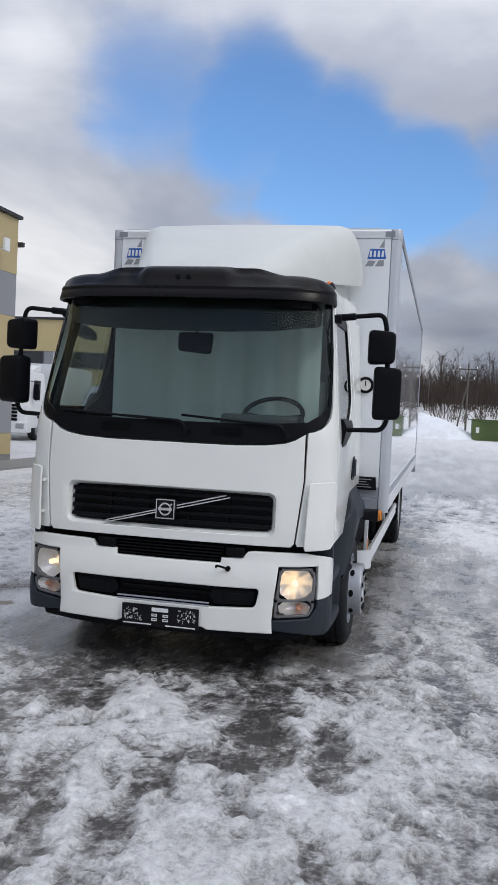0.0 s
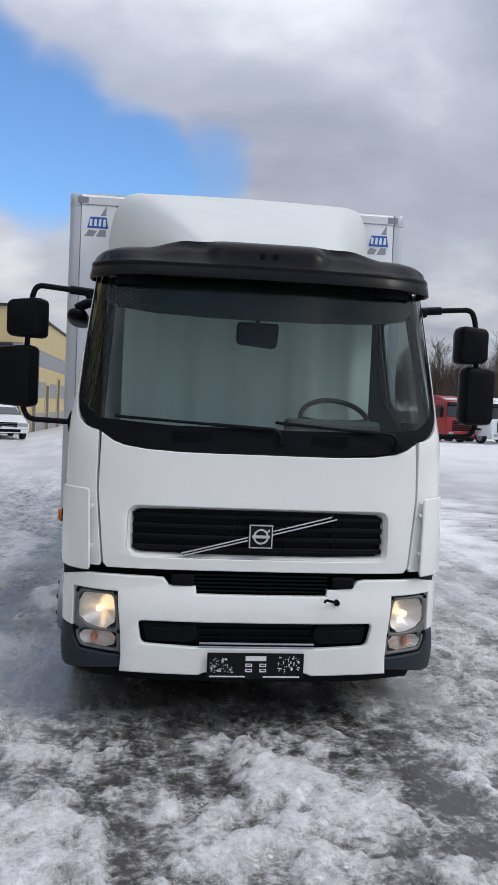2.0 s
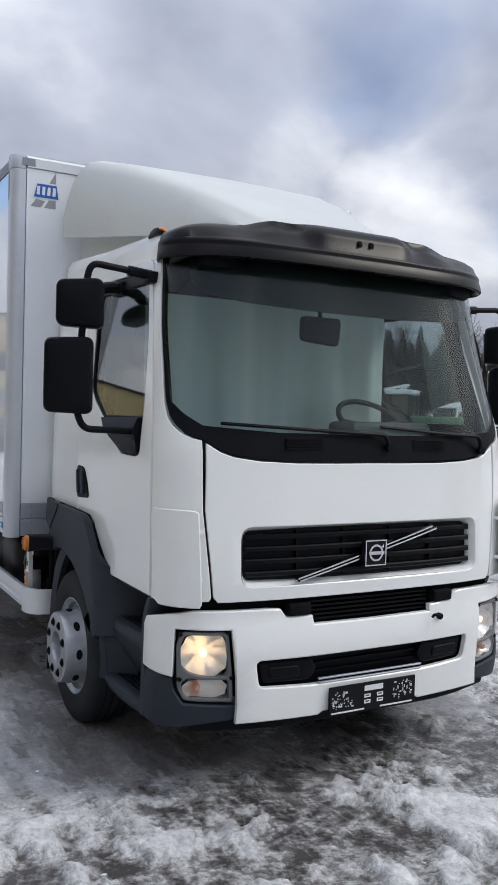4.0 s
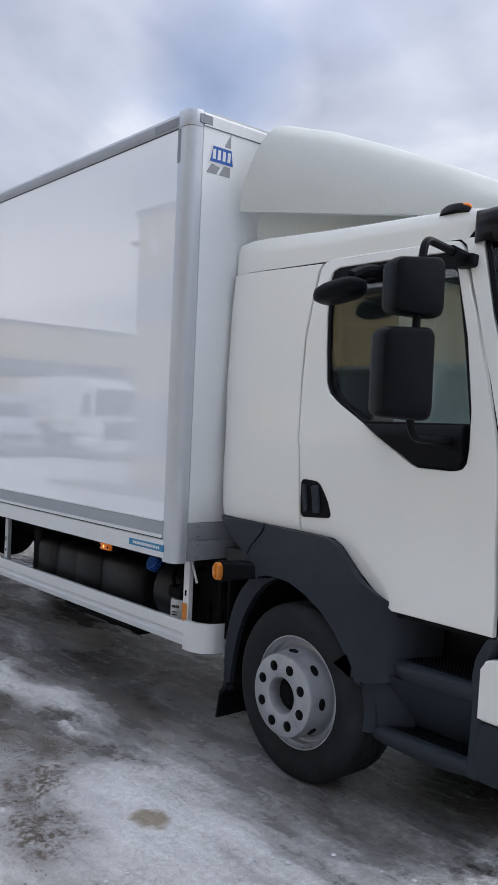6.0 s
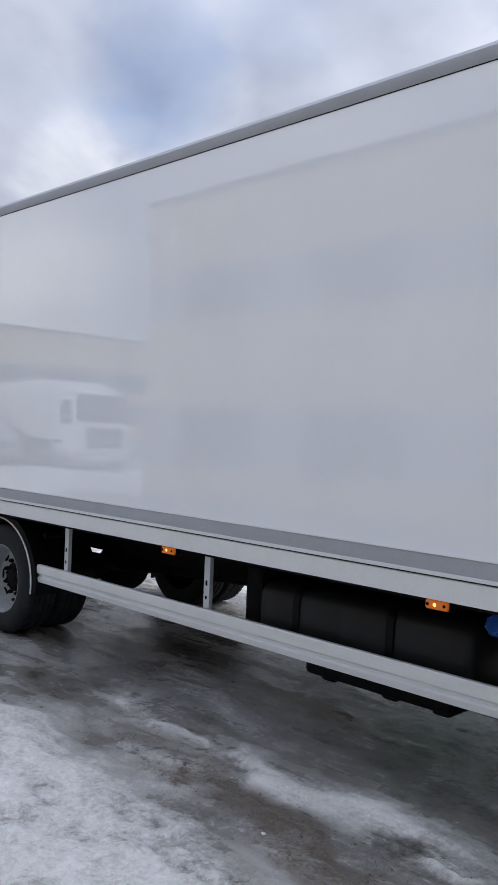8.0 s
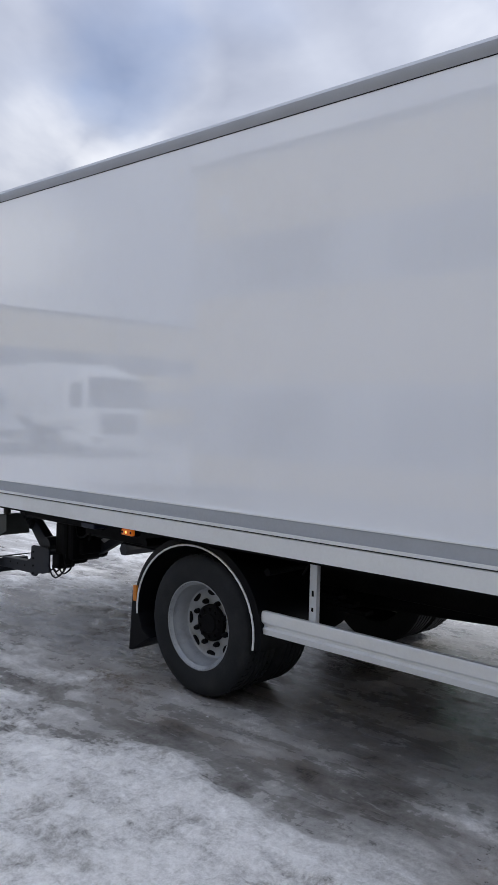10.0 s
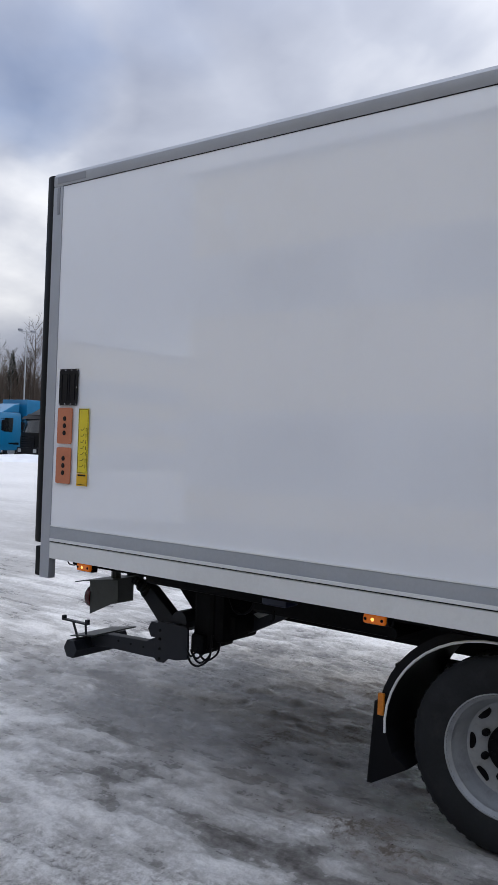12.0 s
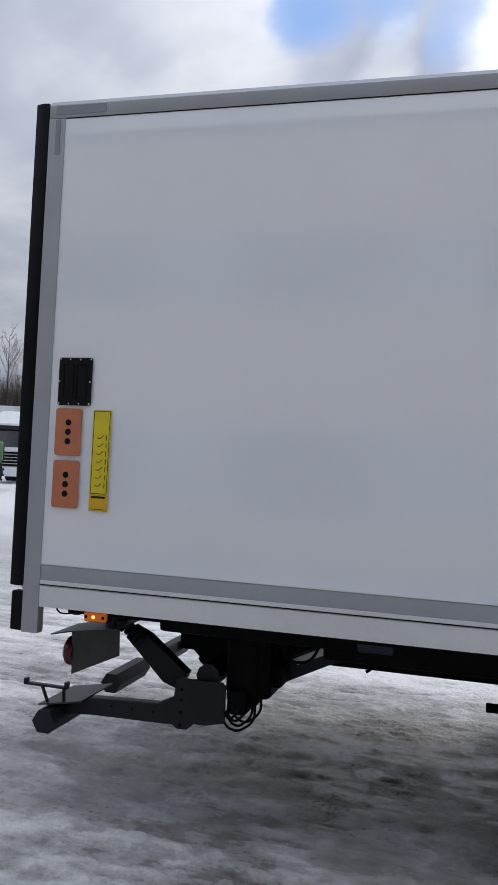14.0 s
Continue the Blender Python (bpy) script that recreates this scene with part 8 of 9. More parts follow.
def lorry(name, label, cabm, boxm=None, length=8.0, high=3.6, snow=False, group="parked lorries", trailer=0.0, cabh=3.0):
    """A parked lorry, its front at y = 0 and facing -y."""
    t = thing(name, label, "truck", (0, 0, 0), group)
    w = 1.22
    rings = []
    for z, yf, ww in ((0.55, 0.06, 0.97), (0.8, 0.0, 1.0), (1.5, 0.02, 1.0), (1.75, 0.06, 0.99), (cabh - 0.25, 0.30, 0.93), (cabh - 0.05, 0.42, 0.88), (cabh, 0.6, 0.8)):
        ring = [(w * ww * px, yf + py, z) for px, py in ((-1, 0.35), (-0.95, 0.12), (-0.8, 0.02), (0, 0), (0.8, 0.02), (0.95, 0.12), (1, 0.35))]
        ring += [(w * ww * (0.98 if z < cabh else 0.85), 2.1, z), (-w * ww * (0.98 if z < cabh else 0.85), 2.1, z)]
        rings.append(ring)
    bm = bmesh.new()
    add_loft(bm, rings)
    cab = part("cab", bm, cabm, t)
    ws = [[(w * k * px, yf + py - 0.012, z) for px, py in ((-0.93, 0.10), (-0.8, 0.02), (0, 0), (0.8, 0.02), (0.93, 0.10))] for z, yf, k in ((1.78, 0.067, 0.985), (cabh - 0.34, 0.27, 0.94))]
    bm = bmesh.new()
    add_loft(bm, [r + [(p[0], p[1] + 0.03, p[2]) for p in r[::-1]] for r in ws])
    part("windscreen", bm, CARGLASS, cab, "dark windscreen")
    part("sun_visor", prism([(0.1, cabh - 0.36), (0.30, cabh - 0.16), (0.36, cabh - 0.2), (0.22, cabh - 0.38)], "x", -1.05, 1.05, 0.01), BLACK, cab)
    bm = bmesh.new()
    for k in range(5):
        add_box(bm, -0.75, 0.75, -0.04, 0.03, 0.85 + 0.15 * k, 0.95 + 0.15 * k, 0.01)
    part("grille", bm, BLACK, cab, "dark slatted grille")
    part("bumper", box(-w, w, -0.06, 0.5, 0.35, 0.82, 0.05), cabm if cabm is not BLACKPAINT else BLACK, t)
    for s in (-1, 1):
        part("headlamp", box(*sorted((s * 0.72, s * 1.08)), -0.08, 0.0, 0.52, 0.74, 0.02), GALV, t)
        bm = bmesh.new()
        add_prism(bm, [(0.55, 1.8), (1.35, 1.75), (1.4, cabh - 0.4), (0.72, cabh - 0.4)], "x", s * w * 0.962, s * w * 0.995)
        part("side_window", bm, CARGLASS, cab)
        bm = bmesh.new()
        add_box(bm, *sorted((s * 1.30, s * 1.52)), 0.35, 0.50, cabh - 1.25, cabh - 0.55, 0.04)
        add_tube(bm, [(s * 1.1, 0.5, cabh - 0.45), (s * 1.4, 0.42, cabh - 0.45), (s * 1.4, 0.42, cabh - 1.3)], 0.02, 6)
        part("mirror", bm, BLACK, t)
        small_wheel(t, s * 1.16, 1.35, 0.5, 0.3, s)
        for yy in ([length - 1.9] if not trailer else [4.2, length - 3.0, length - 1.7]):
            small_wheel(t, s * 1.2, yy, 0.5, 0.5, s)
        part("wheel_arch", box(*sorted((s * 1.0, s * 1.21)), 0.75, 1.95, 0.9, 1.12, 0.06), BLACK, t)
    part("chassis", box(-0.5, 0.5, 1.2, length - 0.2, 0.6, 0.95, 0.02), CHASSIS, t)
    if boxm:
        part("cargo_body", box(-1.27, 1.27, 2.45, length, 1.05, high, 0.03), boxm, t)
        part("body_frame", box(-1.28, 1.28, 2.44, 2.52, 1.0, high + 0.01, 0.01), boxm, t)
    part("roof_fairing", prism([(0.65, cabh - 0.02), (2.1, cabh - 0.02), (2.1, min(high - 0.1, cabh + 0.62)), (1.7, min(high - 0.12, cabh + 0.55))], "x", -0.95, 0.95, 0.05), cabm, t)
    if snow:
        bm = bmesh.new()
        add_box(bm, -0.92, 0.92, 0.5, 2.05, cabh - 0.02, cabh + 0.12, 0.05)
        part("snow_cap", bm, SNOW, t, "snow lying on the cab roof")
    return t


def car(name, label, body, group="parked cars", van=False, estate=False):
    """A parked car with its front at y = 0, facing -y."""
    t = thing(name, label, "van" if van else "car", (0, 0, 0), group)
    if van:
        L, w, prof = 5.6, 0.98, [(0.0, 0.55, 0.92), (0.05, 0.95, 0.96), (0.9, 1.22, 1.0), (1.75, 2.25, 0.95), (2.2, 2.55, 0.92), (5.4, 2.55, 0.92), (5.6, 2.3, 0.92)]
        glass = [(0.98, 1.28), (1.72, 2.18), (2.05, 2.2), (2.05, 1.3)]
    else:
        L, w = 4.6, 0.9
        tail = [(3.9, 1.46, 0.80), (4.45, 1.05, 0.90), (4.6, 0.8, 0.9)] if estate else [(3.3, 1.38, 0.80), (4.0, 1.02, 0.93), (4.55, 0.98, 0.92), (4.6, 0.7, 0.9)]
        prof = [(0.0, 0.45, 0.86), (0.06, 0.72, 0.92), (1.15, 0.95, 0.99), (1.3, 0.98, 0.99), (2.05, 1.43, 0.80), (2.6, 1.48, 0.79)] + tail
        glass = [(1.42, 1.02), (2.08, 1.39), (3.7, 1.40), (4.15, 1.04)] if estate else [(1.42, 1.02), (2.08, 1.39), (3.2, 1.36), (3.8, 1.03)]
    rings = []
    for y, z, k in prof:
        belt = min(z, 1.25 if van else 0.92)
        rings.append([(-w * 0.92, y, 0.28), (-w, y, 0.45), (-w, y, belt * 0.85 + 0.05), (-w * (0.97 if z > belt else k), y, belt), (-w * k, y, max(z - 0.06, belt)), (-w * k * 0.85, y, z), (w * k * 0.85, y, z), (w * k, y, max(z - 0.06, belt)), (w * (0.97 if z > belt else k), y, belt), (w, y, belt * 0.85 + 0.05), (w, y, 0.45), (w * 0.92, y, 0.28)])
    bm = bmesh.new()
    add_loft(bm, rings)
    b = part("body", bm, body, t)
    # windscreen and side glass
    a, c = prof[2 if van else 3], prof[3 if van else 4]
    bm = bmesh.new()
    add_loft(bm, [[(s * w * kk, y - 0.02, z + 0.015) for s in (-1, 1)] + [(s * w * kk, y + 0.02, z - 0.03) for s in (1, -1)] for y, z, kk in ((a[0] + 0.10, a[1] + 0.07, 0.86), (c[0] - 0.03, c[1] - 0.05, 0.72))])
    part("windscreen", bm, CARGLASS, b, "dark windscreen")
    for s in (-1, 1):
        part("side_glass", prism(glass, "x", s * w * 0.84, s * w * (0.955 if van else 0.93), 0.01), CARGLASS, b)
        part("headlamp", box(*sorted((s * w * 0.52, s * w * 0.93)), -0.03, 0.12, 0.58 if not van else 0.78, 0.72 if not van else 0.98, 0.03), GALV, b)
        part("door_mirror", box(*sorted((s * w * 0.99, s * (w + 0.16))), 1.45, 1.58, 0.95 if not van else 1.25, 1.1 if not van else 1.5, 0.03), body, b)
        r = 0.33 if not van else 0.35
        small_wheel(t, s * (w - 0.01), 0.85, r, 0.22, s)
        small_wheel(t, s * (w - 0.01), L - 0.95, r, 0.22, s)
    z0 = 0.55 if not van else 0.72
    bm = bmesh.new()
    for k in range(3):
        add_box(bm, -w * 0.45, w * 0.45, -0.03, 0.06, z0 + 0.07 * k, z0 + 0.045 + 0.07 * k, 0.008)
    part("grille", bm, BLACK, b)
    part("lower_intake", box(-w * 0.6, w * 0.6, -0.02, 0.08, 0.32, 0.44, 0.02), BLACK, b)
    part("number_plate", box(-0.26, 0.26, -0.045, -0.02, 0.45, 0.55), STICKWHITE, b, "white number plate")
    return t


def park(ob, x, y, turn=0.0, z=0.0):
    ob.matrix_basis = pose(x, y, z, 0, 0, turn)
    return ob


park(lorry("parked_lorry", "white lorry with a white box parked beside the depot", WHITEPAINT, WHITEPAINT, 8.5, 3.4, False), -16.6, 27.5, 6)
park(car("parked_van", "silver delivery van parked facing the yard", SILVER, van=True), -13.6, 30.2, 4)
park(car("parked_car", "black off-road car parked beside the van", DARKCAR, estate=True), -16.2, 30.4, 2)
park(car("parked_car", "dark estate car parked at the workshop", DARKCAR, estate=True), -11.0, 31.6, 16)
park(car("parked_car", "black saloon parked at the workshop", DARKCAR), -8.7, 31.4, 8)
park(car("parked_car", "white saloon parked at the workshop", WHITEPAINT), -6.9, 32.2, 20)

park(lorry("parked_lorry", "red lorry tractor with snow on its roof", REDPAINT, None, 7.0, 3.4, True), 20.6, 53.0, 18)
park(lorry("parked_lorry", "grey-white lorry with a snowy roof", WHITEPAINT, None, 7.0, 3.4, True), 23.6, 52.4, 18)
park(lorry("parked_lorry", "white tipper lorry with a snowy roof", WHITEPAINT, GALV, 8.0, 2.6, True), 27.2, 53.5, 18)
park(lorry("parked_lorry", "blue box lorry with a tall cab parked on snow", BLUEPAINT, BLUEPAINT, 9.0, 4.0, cabh=3.1), 28.9, 53.4, -88)
park(lorry("parked_lorry", "blue box lorry parked behind another on snow", BLUEPAINT, BLUEPAINT, 9.0, 3.8), 33.5, 61.5, -88)
park(lorry("parked_lorry", "black lorry with a white box body", BLACKPAINT, WHITEPAINT, 9.5, 3.9), 29.4, 49.4, -96)
service = park(lorry("parked_lorry", "white service lorry with lockers and a loading crane", WHITEPAINT, WHITEPAINT, 6.8, 1.95, True), 30.4, 44.8, -90)
for k in range(4):
    lk = part("locker_door", box(1.262, 1.285, 2.75 + 0.98 * k, 3.65 + 0.98 * k, 1.15, 1.85, 0.01), WHITEPAINT, service)
    lk.matrix_parent_inverse = Matrix.Identity(4)
    hd = part("locker_handle", box(1.285, 1.30, 3.1 + 0.98 * k, 3.3 + 0.98 * k, 1.45, 1.50), BLACK, service)
    hd.matrix_parent_inverse = Matrix.Identity(4)
park(lorry("parked_lorry", "long white semi-trailer lorry parked in snow", WHITEPAINT, WHITEPAINT, 13.0, 3.95, False, trailer=1), 32.5, 57.3, -90)
park(lorry("parked_lorry", "white refrigerated lorry behind the tractor", WHITEPAINT, WHITEPAINT, 12.0, 3.9, False, trailer=1), 31.5, 30.2, -75)
park(lorry("parked_lorry", "white tanker lorry parked near the woods", WHITEPAINT, WHITEPAINT, 11.0, 3.4), 43.0, 47.5, -88)
park(lorry("parked_lorry", "green box lorry parked across the yard", GREENBOX, GREENTRAC, 9.0, 3.6), 19.0, -14.0, -130)
park(lorry("parked_lorry", "white box lorry parked across the yard", WHITEPAINT, WHITEPAINT, 9.0, 3.6), 24.0, -10.0, -130)

park(lorry("parked_lorry", "bright green box lorry parked on the snowy yard", GREENLORRY, GREENLORRY, 6.5, 3.8), 22.8, 12.1, 40)


def crane():
    c = thing("loading_crane", "folded white loading crane on a lorry", "crane", (0, 0, 0))
    part("column", box(-0.2, 0.2, -0.2, 0.2, 1.0, 2.6, 0.04), WHITEPAINT, c)
    part("boom", prism([(-0.15, 2.5), (1.6, 3.5), (1.65, 3.35), (0.0, 2.3)], "y", -0.12, 0.12, 0.02), WHITEPAINT, c)
    part("jib", prism([(1.6, 3.5), (-1.2, 2.95), (-1.2, 2.82), (1.6, 3.33)], "y", -0.1, 0.1, 0.02), WHITEPAINT, c)
    part("ram", tube([(0.1, 0, 1.9), (0.9, 0, 2.8)], 0.06, 8), GALV, c)
    return c


park(crane(), 35.6, 44.8, 0, 0.95)


def tractor(label, snow=False):
    t = thing("farm_tractor", label, "tractor", (0, 0, 0), "farm tractors")
    part("bonnet", box(-0.45, 0.45, 0.1, 2.2, 1.0, 1.75, 0.12, 3), GREENTRAC, t)
    part("nose_grille", box(-0.32, 0.32, 0.06, 0.14, 1.05, 1.6, 0.03), BLACK, t)
    part("chassis", box(-0.35, 0.35, 0.2, 4.0, 0.6, 1.05, 0.05), CHASSIS, t)
    c = part("cab_frame", box(-0.82, 0.82, 2.15, 3.75, 1.15, 1.45, 0.05), BLACK, t)
    part("cab_glass", box(-0.78, 0.78, 2.2, 3.7, 1.45, 2.65, 0.08), CARGLASS, c)
    for sx in (-0.78, 0.78):
        for yy in (2.22, 3.0, 3.68):
            part("post", tube([(sx, yy, 1.4), (sx * 0.96, yy, 2.68)], 0.05, 8), BLACK, c)
    part("cab_roof", box(-0.9, 0.9, 2.05, 3.85, 2.66, 2.86, 0.07, 3), WHITEPAINT, c)
    part("seat", box(-0.25, 0.25, 2.9, 3.4, 1.4, 2.1, 0.08), CABDARK, c)
    for s in (-1, 1):
        for y, r, w, inner in ((3.25, 0.92, 0.55, 0.78), (0.75, 0.66, 0.45, 0.72)):
            m = wheel_axis(s * (inner + w * 0.72), y, r, s)
            k = part("wheel", lathe([(0, -0.1), (r * 0.3, -0.1), (r * 0.5, -0.02), (r * 0.56, -0.02), (r * 0.56, -w), (0, -w)], 24, m), REDRIM, t)
            bm = bmesh.new()
            rings = [[m @ Vector((rr * math.cos(a), rr * math.sin(a), h)) for a in [2 * math.pi * j / 32 for j in range(32)]] for rr, h in ((r * 0.56, -0.02), (r * 0.75, 0.03), (r * 0.93, 0.0), (r * 0.95, -w), (r * 0.7, -w - 0.03), (r * 0.56, -w))]
            add_loft(bm, rings, True, False)
            for j in range(22):
                mm = m @ Matrix.Rotation(2 * math.pi * j / 22, 4, 'Z')
                for h0, h1 in ((-0.02, -w / 2), (-w / 2, -w)):
                    add_box(bm, r * 0.93, r, -0.035, 0.035, h1, h0, 0, 1, mm)
            part("lugged_tyre", bm, RUBBER, k)
        part("rear_wing", prism([(2.25, 1.35), (2.45, 1.75), (2.9, 1.98), (3.6, 1.98), (4.05, 1.75), (4.05, 1.68), (3.55, 1.9), (2.95, 1.9), (2.5, 1.68), (2.3, 1.3)], "x", s * 0.72, s * 1.30, 0.02), GREENTRAC, t)
    part("exhaust", tube([(0.5, 2.0, 1.6), (0.5, 2.0, 2.8)], 0.06, 8), BLACK, t)
    return t


park(tractor("green farm tractor with red rims and a snowy white cab roof"), 25.65, 26.65, 37).scale = (1.13, 1.13, 1.13)


def telehandler():
    t = thing("telehandler", "red telescopic handler with a black front blade", "loader", (0, 0, 0))
    part("body", prism([(-2.4, 0.55), (-2.4, 1.35), (-1.2, 1.5), (-0.3, 1.25), (1.6, 1.15), (2.2, 0.9), (2.2, 0.55)], "y", -0.95, 0.95, 0.06), REDPAINT, t)
    c = part("cab_frame", bmesh_frame(-0.75, 0.75, -0.9, 0.15, 1.2, 2.45), WHITEPAINT, t, "pale tubular cab frame")
    part("cab_glass", box(-0.68, 0.68, -0.84, 0.10, 1.3, 2.38), SIDEGLASS, c)
    part("boom", prism([(-2.3, 1.5), (-2.2, 1.85), (2.6, 1.1), (2.7, 0.7), (2.4, 0.75)], "y", 0.3, 0.65, 0.03), REDPAINT, t, "red telescopic boom")
    part("front_blade", box(2.6, 5.2, -1.2, 1.2, 0.05, 0.75, 0.04), BLACK, t, "black snow blade")
    for s in (-1, 1):
        for xx in (-1.5, 1.6):
            m = Matrix.Translation((xx, s * 1.1, 0.58)) @ Matrix.Rotation(radians(-90 * s), 4, 'X')
            k = part("wheel", lathe([(0, 0), (0.2, 0.0), (0.32, 0.03), (0.34, 0.0), (0.34, -0.38), (0, -0.38)], 20, m), WHITEPAINT, t)
            bm = bmesh.new()
            add_loft(bm, [[m @ Vector((rr * math.cos(a), rr * math.sin(a), h)) for a in [2 * math.pi * j / 24 for j in range(24)]] for rr, h in ((0.33, 0.0), (0.45, 0.03), (0.56, 0.0), (0.58, -0.03), (0.58, -0.36), (0.33, -0.38))], True, False)
            part("tyre", bm, RUBBER, k)
            part("wheel_wing", box(xx - 0.62, xx + 0.62, *sorted((s * 0.85, s * 1.2)), 1.18, 1.28, 0.04), REDPAINT, t)
    return t


def bmesh_frame(x0, x1, y0, y1, z0, z1):
    bm = bmesh.new()
    pts = [(x0, y0), (x1, y0), (x1, y1), (x0, y1)]
    for i, (a, b) in enumerate(pts):
        add_tube(bm, [(a, b, z0), (a, b, z1)], 0.06, 8)
        c, d = pts[(i + 1) % 4]
        add_tube(bm, [(a, b, z1), (c, d, z1)], 0.06, 8)
    add_box(bm, x0 - 0.05, x1 + 0.05, y0 - 0.05, y1 + 0.05, z1, z1 + 0.08, 0.02)
    return bm


park(telehandler(), 10.4, 66.0, 35)

sh = thing("site_container", "olive green metal container with a small window", "container", (5.6, 75.5, 0))
part("container_body", box(4.4, 7.0, 74.5, 77.0, 0, 1.85, 0.03), GREENBOX, sh)
part("container_window", box(4.75, 5.05, 74.47, 74.52, 0.7, 1.2), STICKWHITE, sh)
part("container_roof", box(4.3, 7.1, 74.4, 77.1, 1.85, 1.95, 0.02), GREENBOX, sh)
for k in range(9):
    part("rib", box(5.3 + 0.19 * k, 5.36 + 0.19 * k, 74.46, 74.5, 0.1, 1.8), GREENBOX, sh)
bn = thing("toilet_cabin", "green portable toilet cabin on snow", "cabin", (8.1, 74.5, 0))
part("cabin_body", box(7.6, 8.6, 74.0, 75.0, 0, 1.55, 0.04), GREENBIN, bn)
part("cabin_roof", box(7.55, 8.65, 73.95, 75.05, 1.55, 1.65, 0.04), STICKWHITE, bn)
part("cabin_door", box(7.7, 8.5, 73.97, 74.0, 0.1, 1.45, 0.01), GREENBIN, bn)
part("door_sign", box(7.95, 8.3, 73.955, 73.972, 0.9, 1.1), STICKWHITE, bn)
rnd = random.Random(5)
sc = bmesh.new()
for k in range(26):
    m = Matrix.Translation((9.0 + rnd.gauss(0, 0.5), 74 + rnd.gauss(0, 0.4), 0.25 + rnd.random() * 0.4)) @ Euler((rnd.random() * 3, rnd.random() * 3, rnd.random() * 3)).to_matrix().to_4x4()
    add_box(sc, -0.3, 0.3, -0.25, 0.25, -0.12, 0.12, 0.02, 1, m)
solid("scrap_heap", sc, CHASSIS, "dark heap of scrap beside the cabin", "scrap", kind="stuff")
sc = bmesh.new()
for k in range(30):
    m = Matrix.Translation((21.6 + rnd.gauss(0, 0.9), 70 + rnd.gauss(0, 0.5), 0.1 + rnd.random() * 0.3)) @ Euler((rnd.random() * 3, rnd.random() * 3, rnd.random() * 3)).to_matrix().to_4x4()
    add_box(sc, -0.25, 0.25, -0.2, 0.2, -0.1, 0.1, 0.02, 1, m)
solid("rubble_heap", sc, CHASSIS, "dark rubble heap poking out of snow", "rubble", kind="stuff")


def power_pole():
    p = thing("power_pole", "weathered timber power pole with cross-arms and stay", "pole", (3.9, 78, 0))
    part("post", tube([(3.9, 78, 0), (3.9, 78, 7.2)], [0.10, 0.07], 8), WOODGREY, p)
    part("stay_post", tube([(2.9, 78, 0), (3.8, 78, 5.0)], [0.08, 0.07], 8), WOODGREY, p)
    for z, h in ((6.6, 0.9), (5.6, 0.7)):
        part("cross_arm", box(3.9 - h, 3.9 + h, 77.93, 78.07, z, z + 0.12), WOODGREY, p)
        for dx in (-h + 0.1, h - 0.1, 0):
            part("insulator", tube([(3.9 + dx, 78, z + 0.12), (3.9 + dx, 78, z + 0.35)], 0.05, 8), STICKWHITE, p)


power_pole()


def light_mast(x, y):
    p = thing("floodlight_mast", "tall thin grey floodlight mast with twin lamps", "street lamp", (x, y, 0), "floodlight masts")
    z = float(hill(np.array([x]), np.array([y]))[0])
    part("mast", tube([(x, y, z), (x, y, z + 11.6)], [0.10, 0.05], 10), GALV, p)
    part("cross_bar", box(x - 1.1, x + 1.1, y - 0.05, y + 0.05, z + 11.5, z + 11.6), GALV, p)
    for dx in (-0.85, 0.85):
        part("lamp_head", box(x + dx - 0.24, x + dx + 0.24, y - 0.2, y + 0.1, z + 11.6, z + 11.8, 0.04), CAPGREY, p)


light_mast(17.6, 95)
light_mast(53.2, 81.0)


def snow_bank(label, x, y, lx, ly, h, seed, turn=0.0):
    n, m = 40, 24
    u, v = np.meshgrid(np.linspace(-1, 1, n), np.linspace(-1, 1, m))
    r = np.clip(1 - np.sqrt(u * u + v * v), 0, 1)
    z = h * (r ** 0.8) * (0.6 + 0.8 * fbm2(u * 2.5 + seed, v * 2 + seed, seed, 4)) - 0.05
    a = radians(turn)
    X, Y = x + u * lx * math.cos(a) - v * ly * math.sin(a), y + u * lx * math.sin(a) + v * ly * math.cos(a)
    bm = bmesh.new()
    vs = [[bm.verts.new((X[j, i], Y[j, i], z[j, i])) for i in range(n)] for j in range(m)]
    for j in range(m - 1):
        for i in range(n - 1):
            bm.faces.new((vs[j][i], vs[j][i + 1], vs[j + 1][i + 1], vs[j + 1][i]))
    solid("snow_bank", bm, SNOW, label, "snow", group="snow banks")


snow_bank("ploughed bank of white snow at the yard edge", -0.5, 76, 6.0, 3.0, 2.6, 3)
snow_bank("ploughed bank of white snow beside the mast", 18.8, 77, 4.5, 3.0, 2.5, 7)
snow_bank("low ridge of snow before the lorries", 27.5, 47.5, 7.0, 1.2, 0.5, 9, -40)
snow_bank("low ridge of snow before the service lorry", 33, 42, 6.0, 1.0, 0.4, 15, -20)
fc = thing("yard_fence", "dark timber fence along the yard", "fence", (22, 84, 0))
for k in range(34):
    part("board", box(13.0 + 0.75 * k, 13.72 + 0.75 * k, 84 + 0.02 * (k % 2), 84.06 + 0.02 * (k % 2), 0, 2.2 + 0.05 * ((k * 7) % 3)), FENCE, fc)
for k in range(9):
    part("post", box(13.0 + 3.1 * k, 13.12 + 3.1 * k, 84.1, 84.22, 0, 2.2), FENCE, fc)


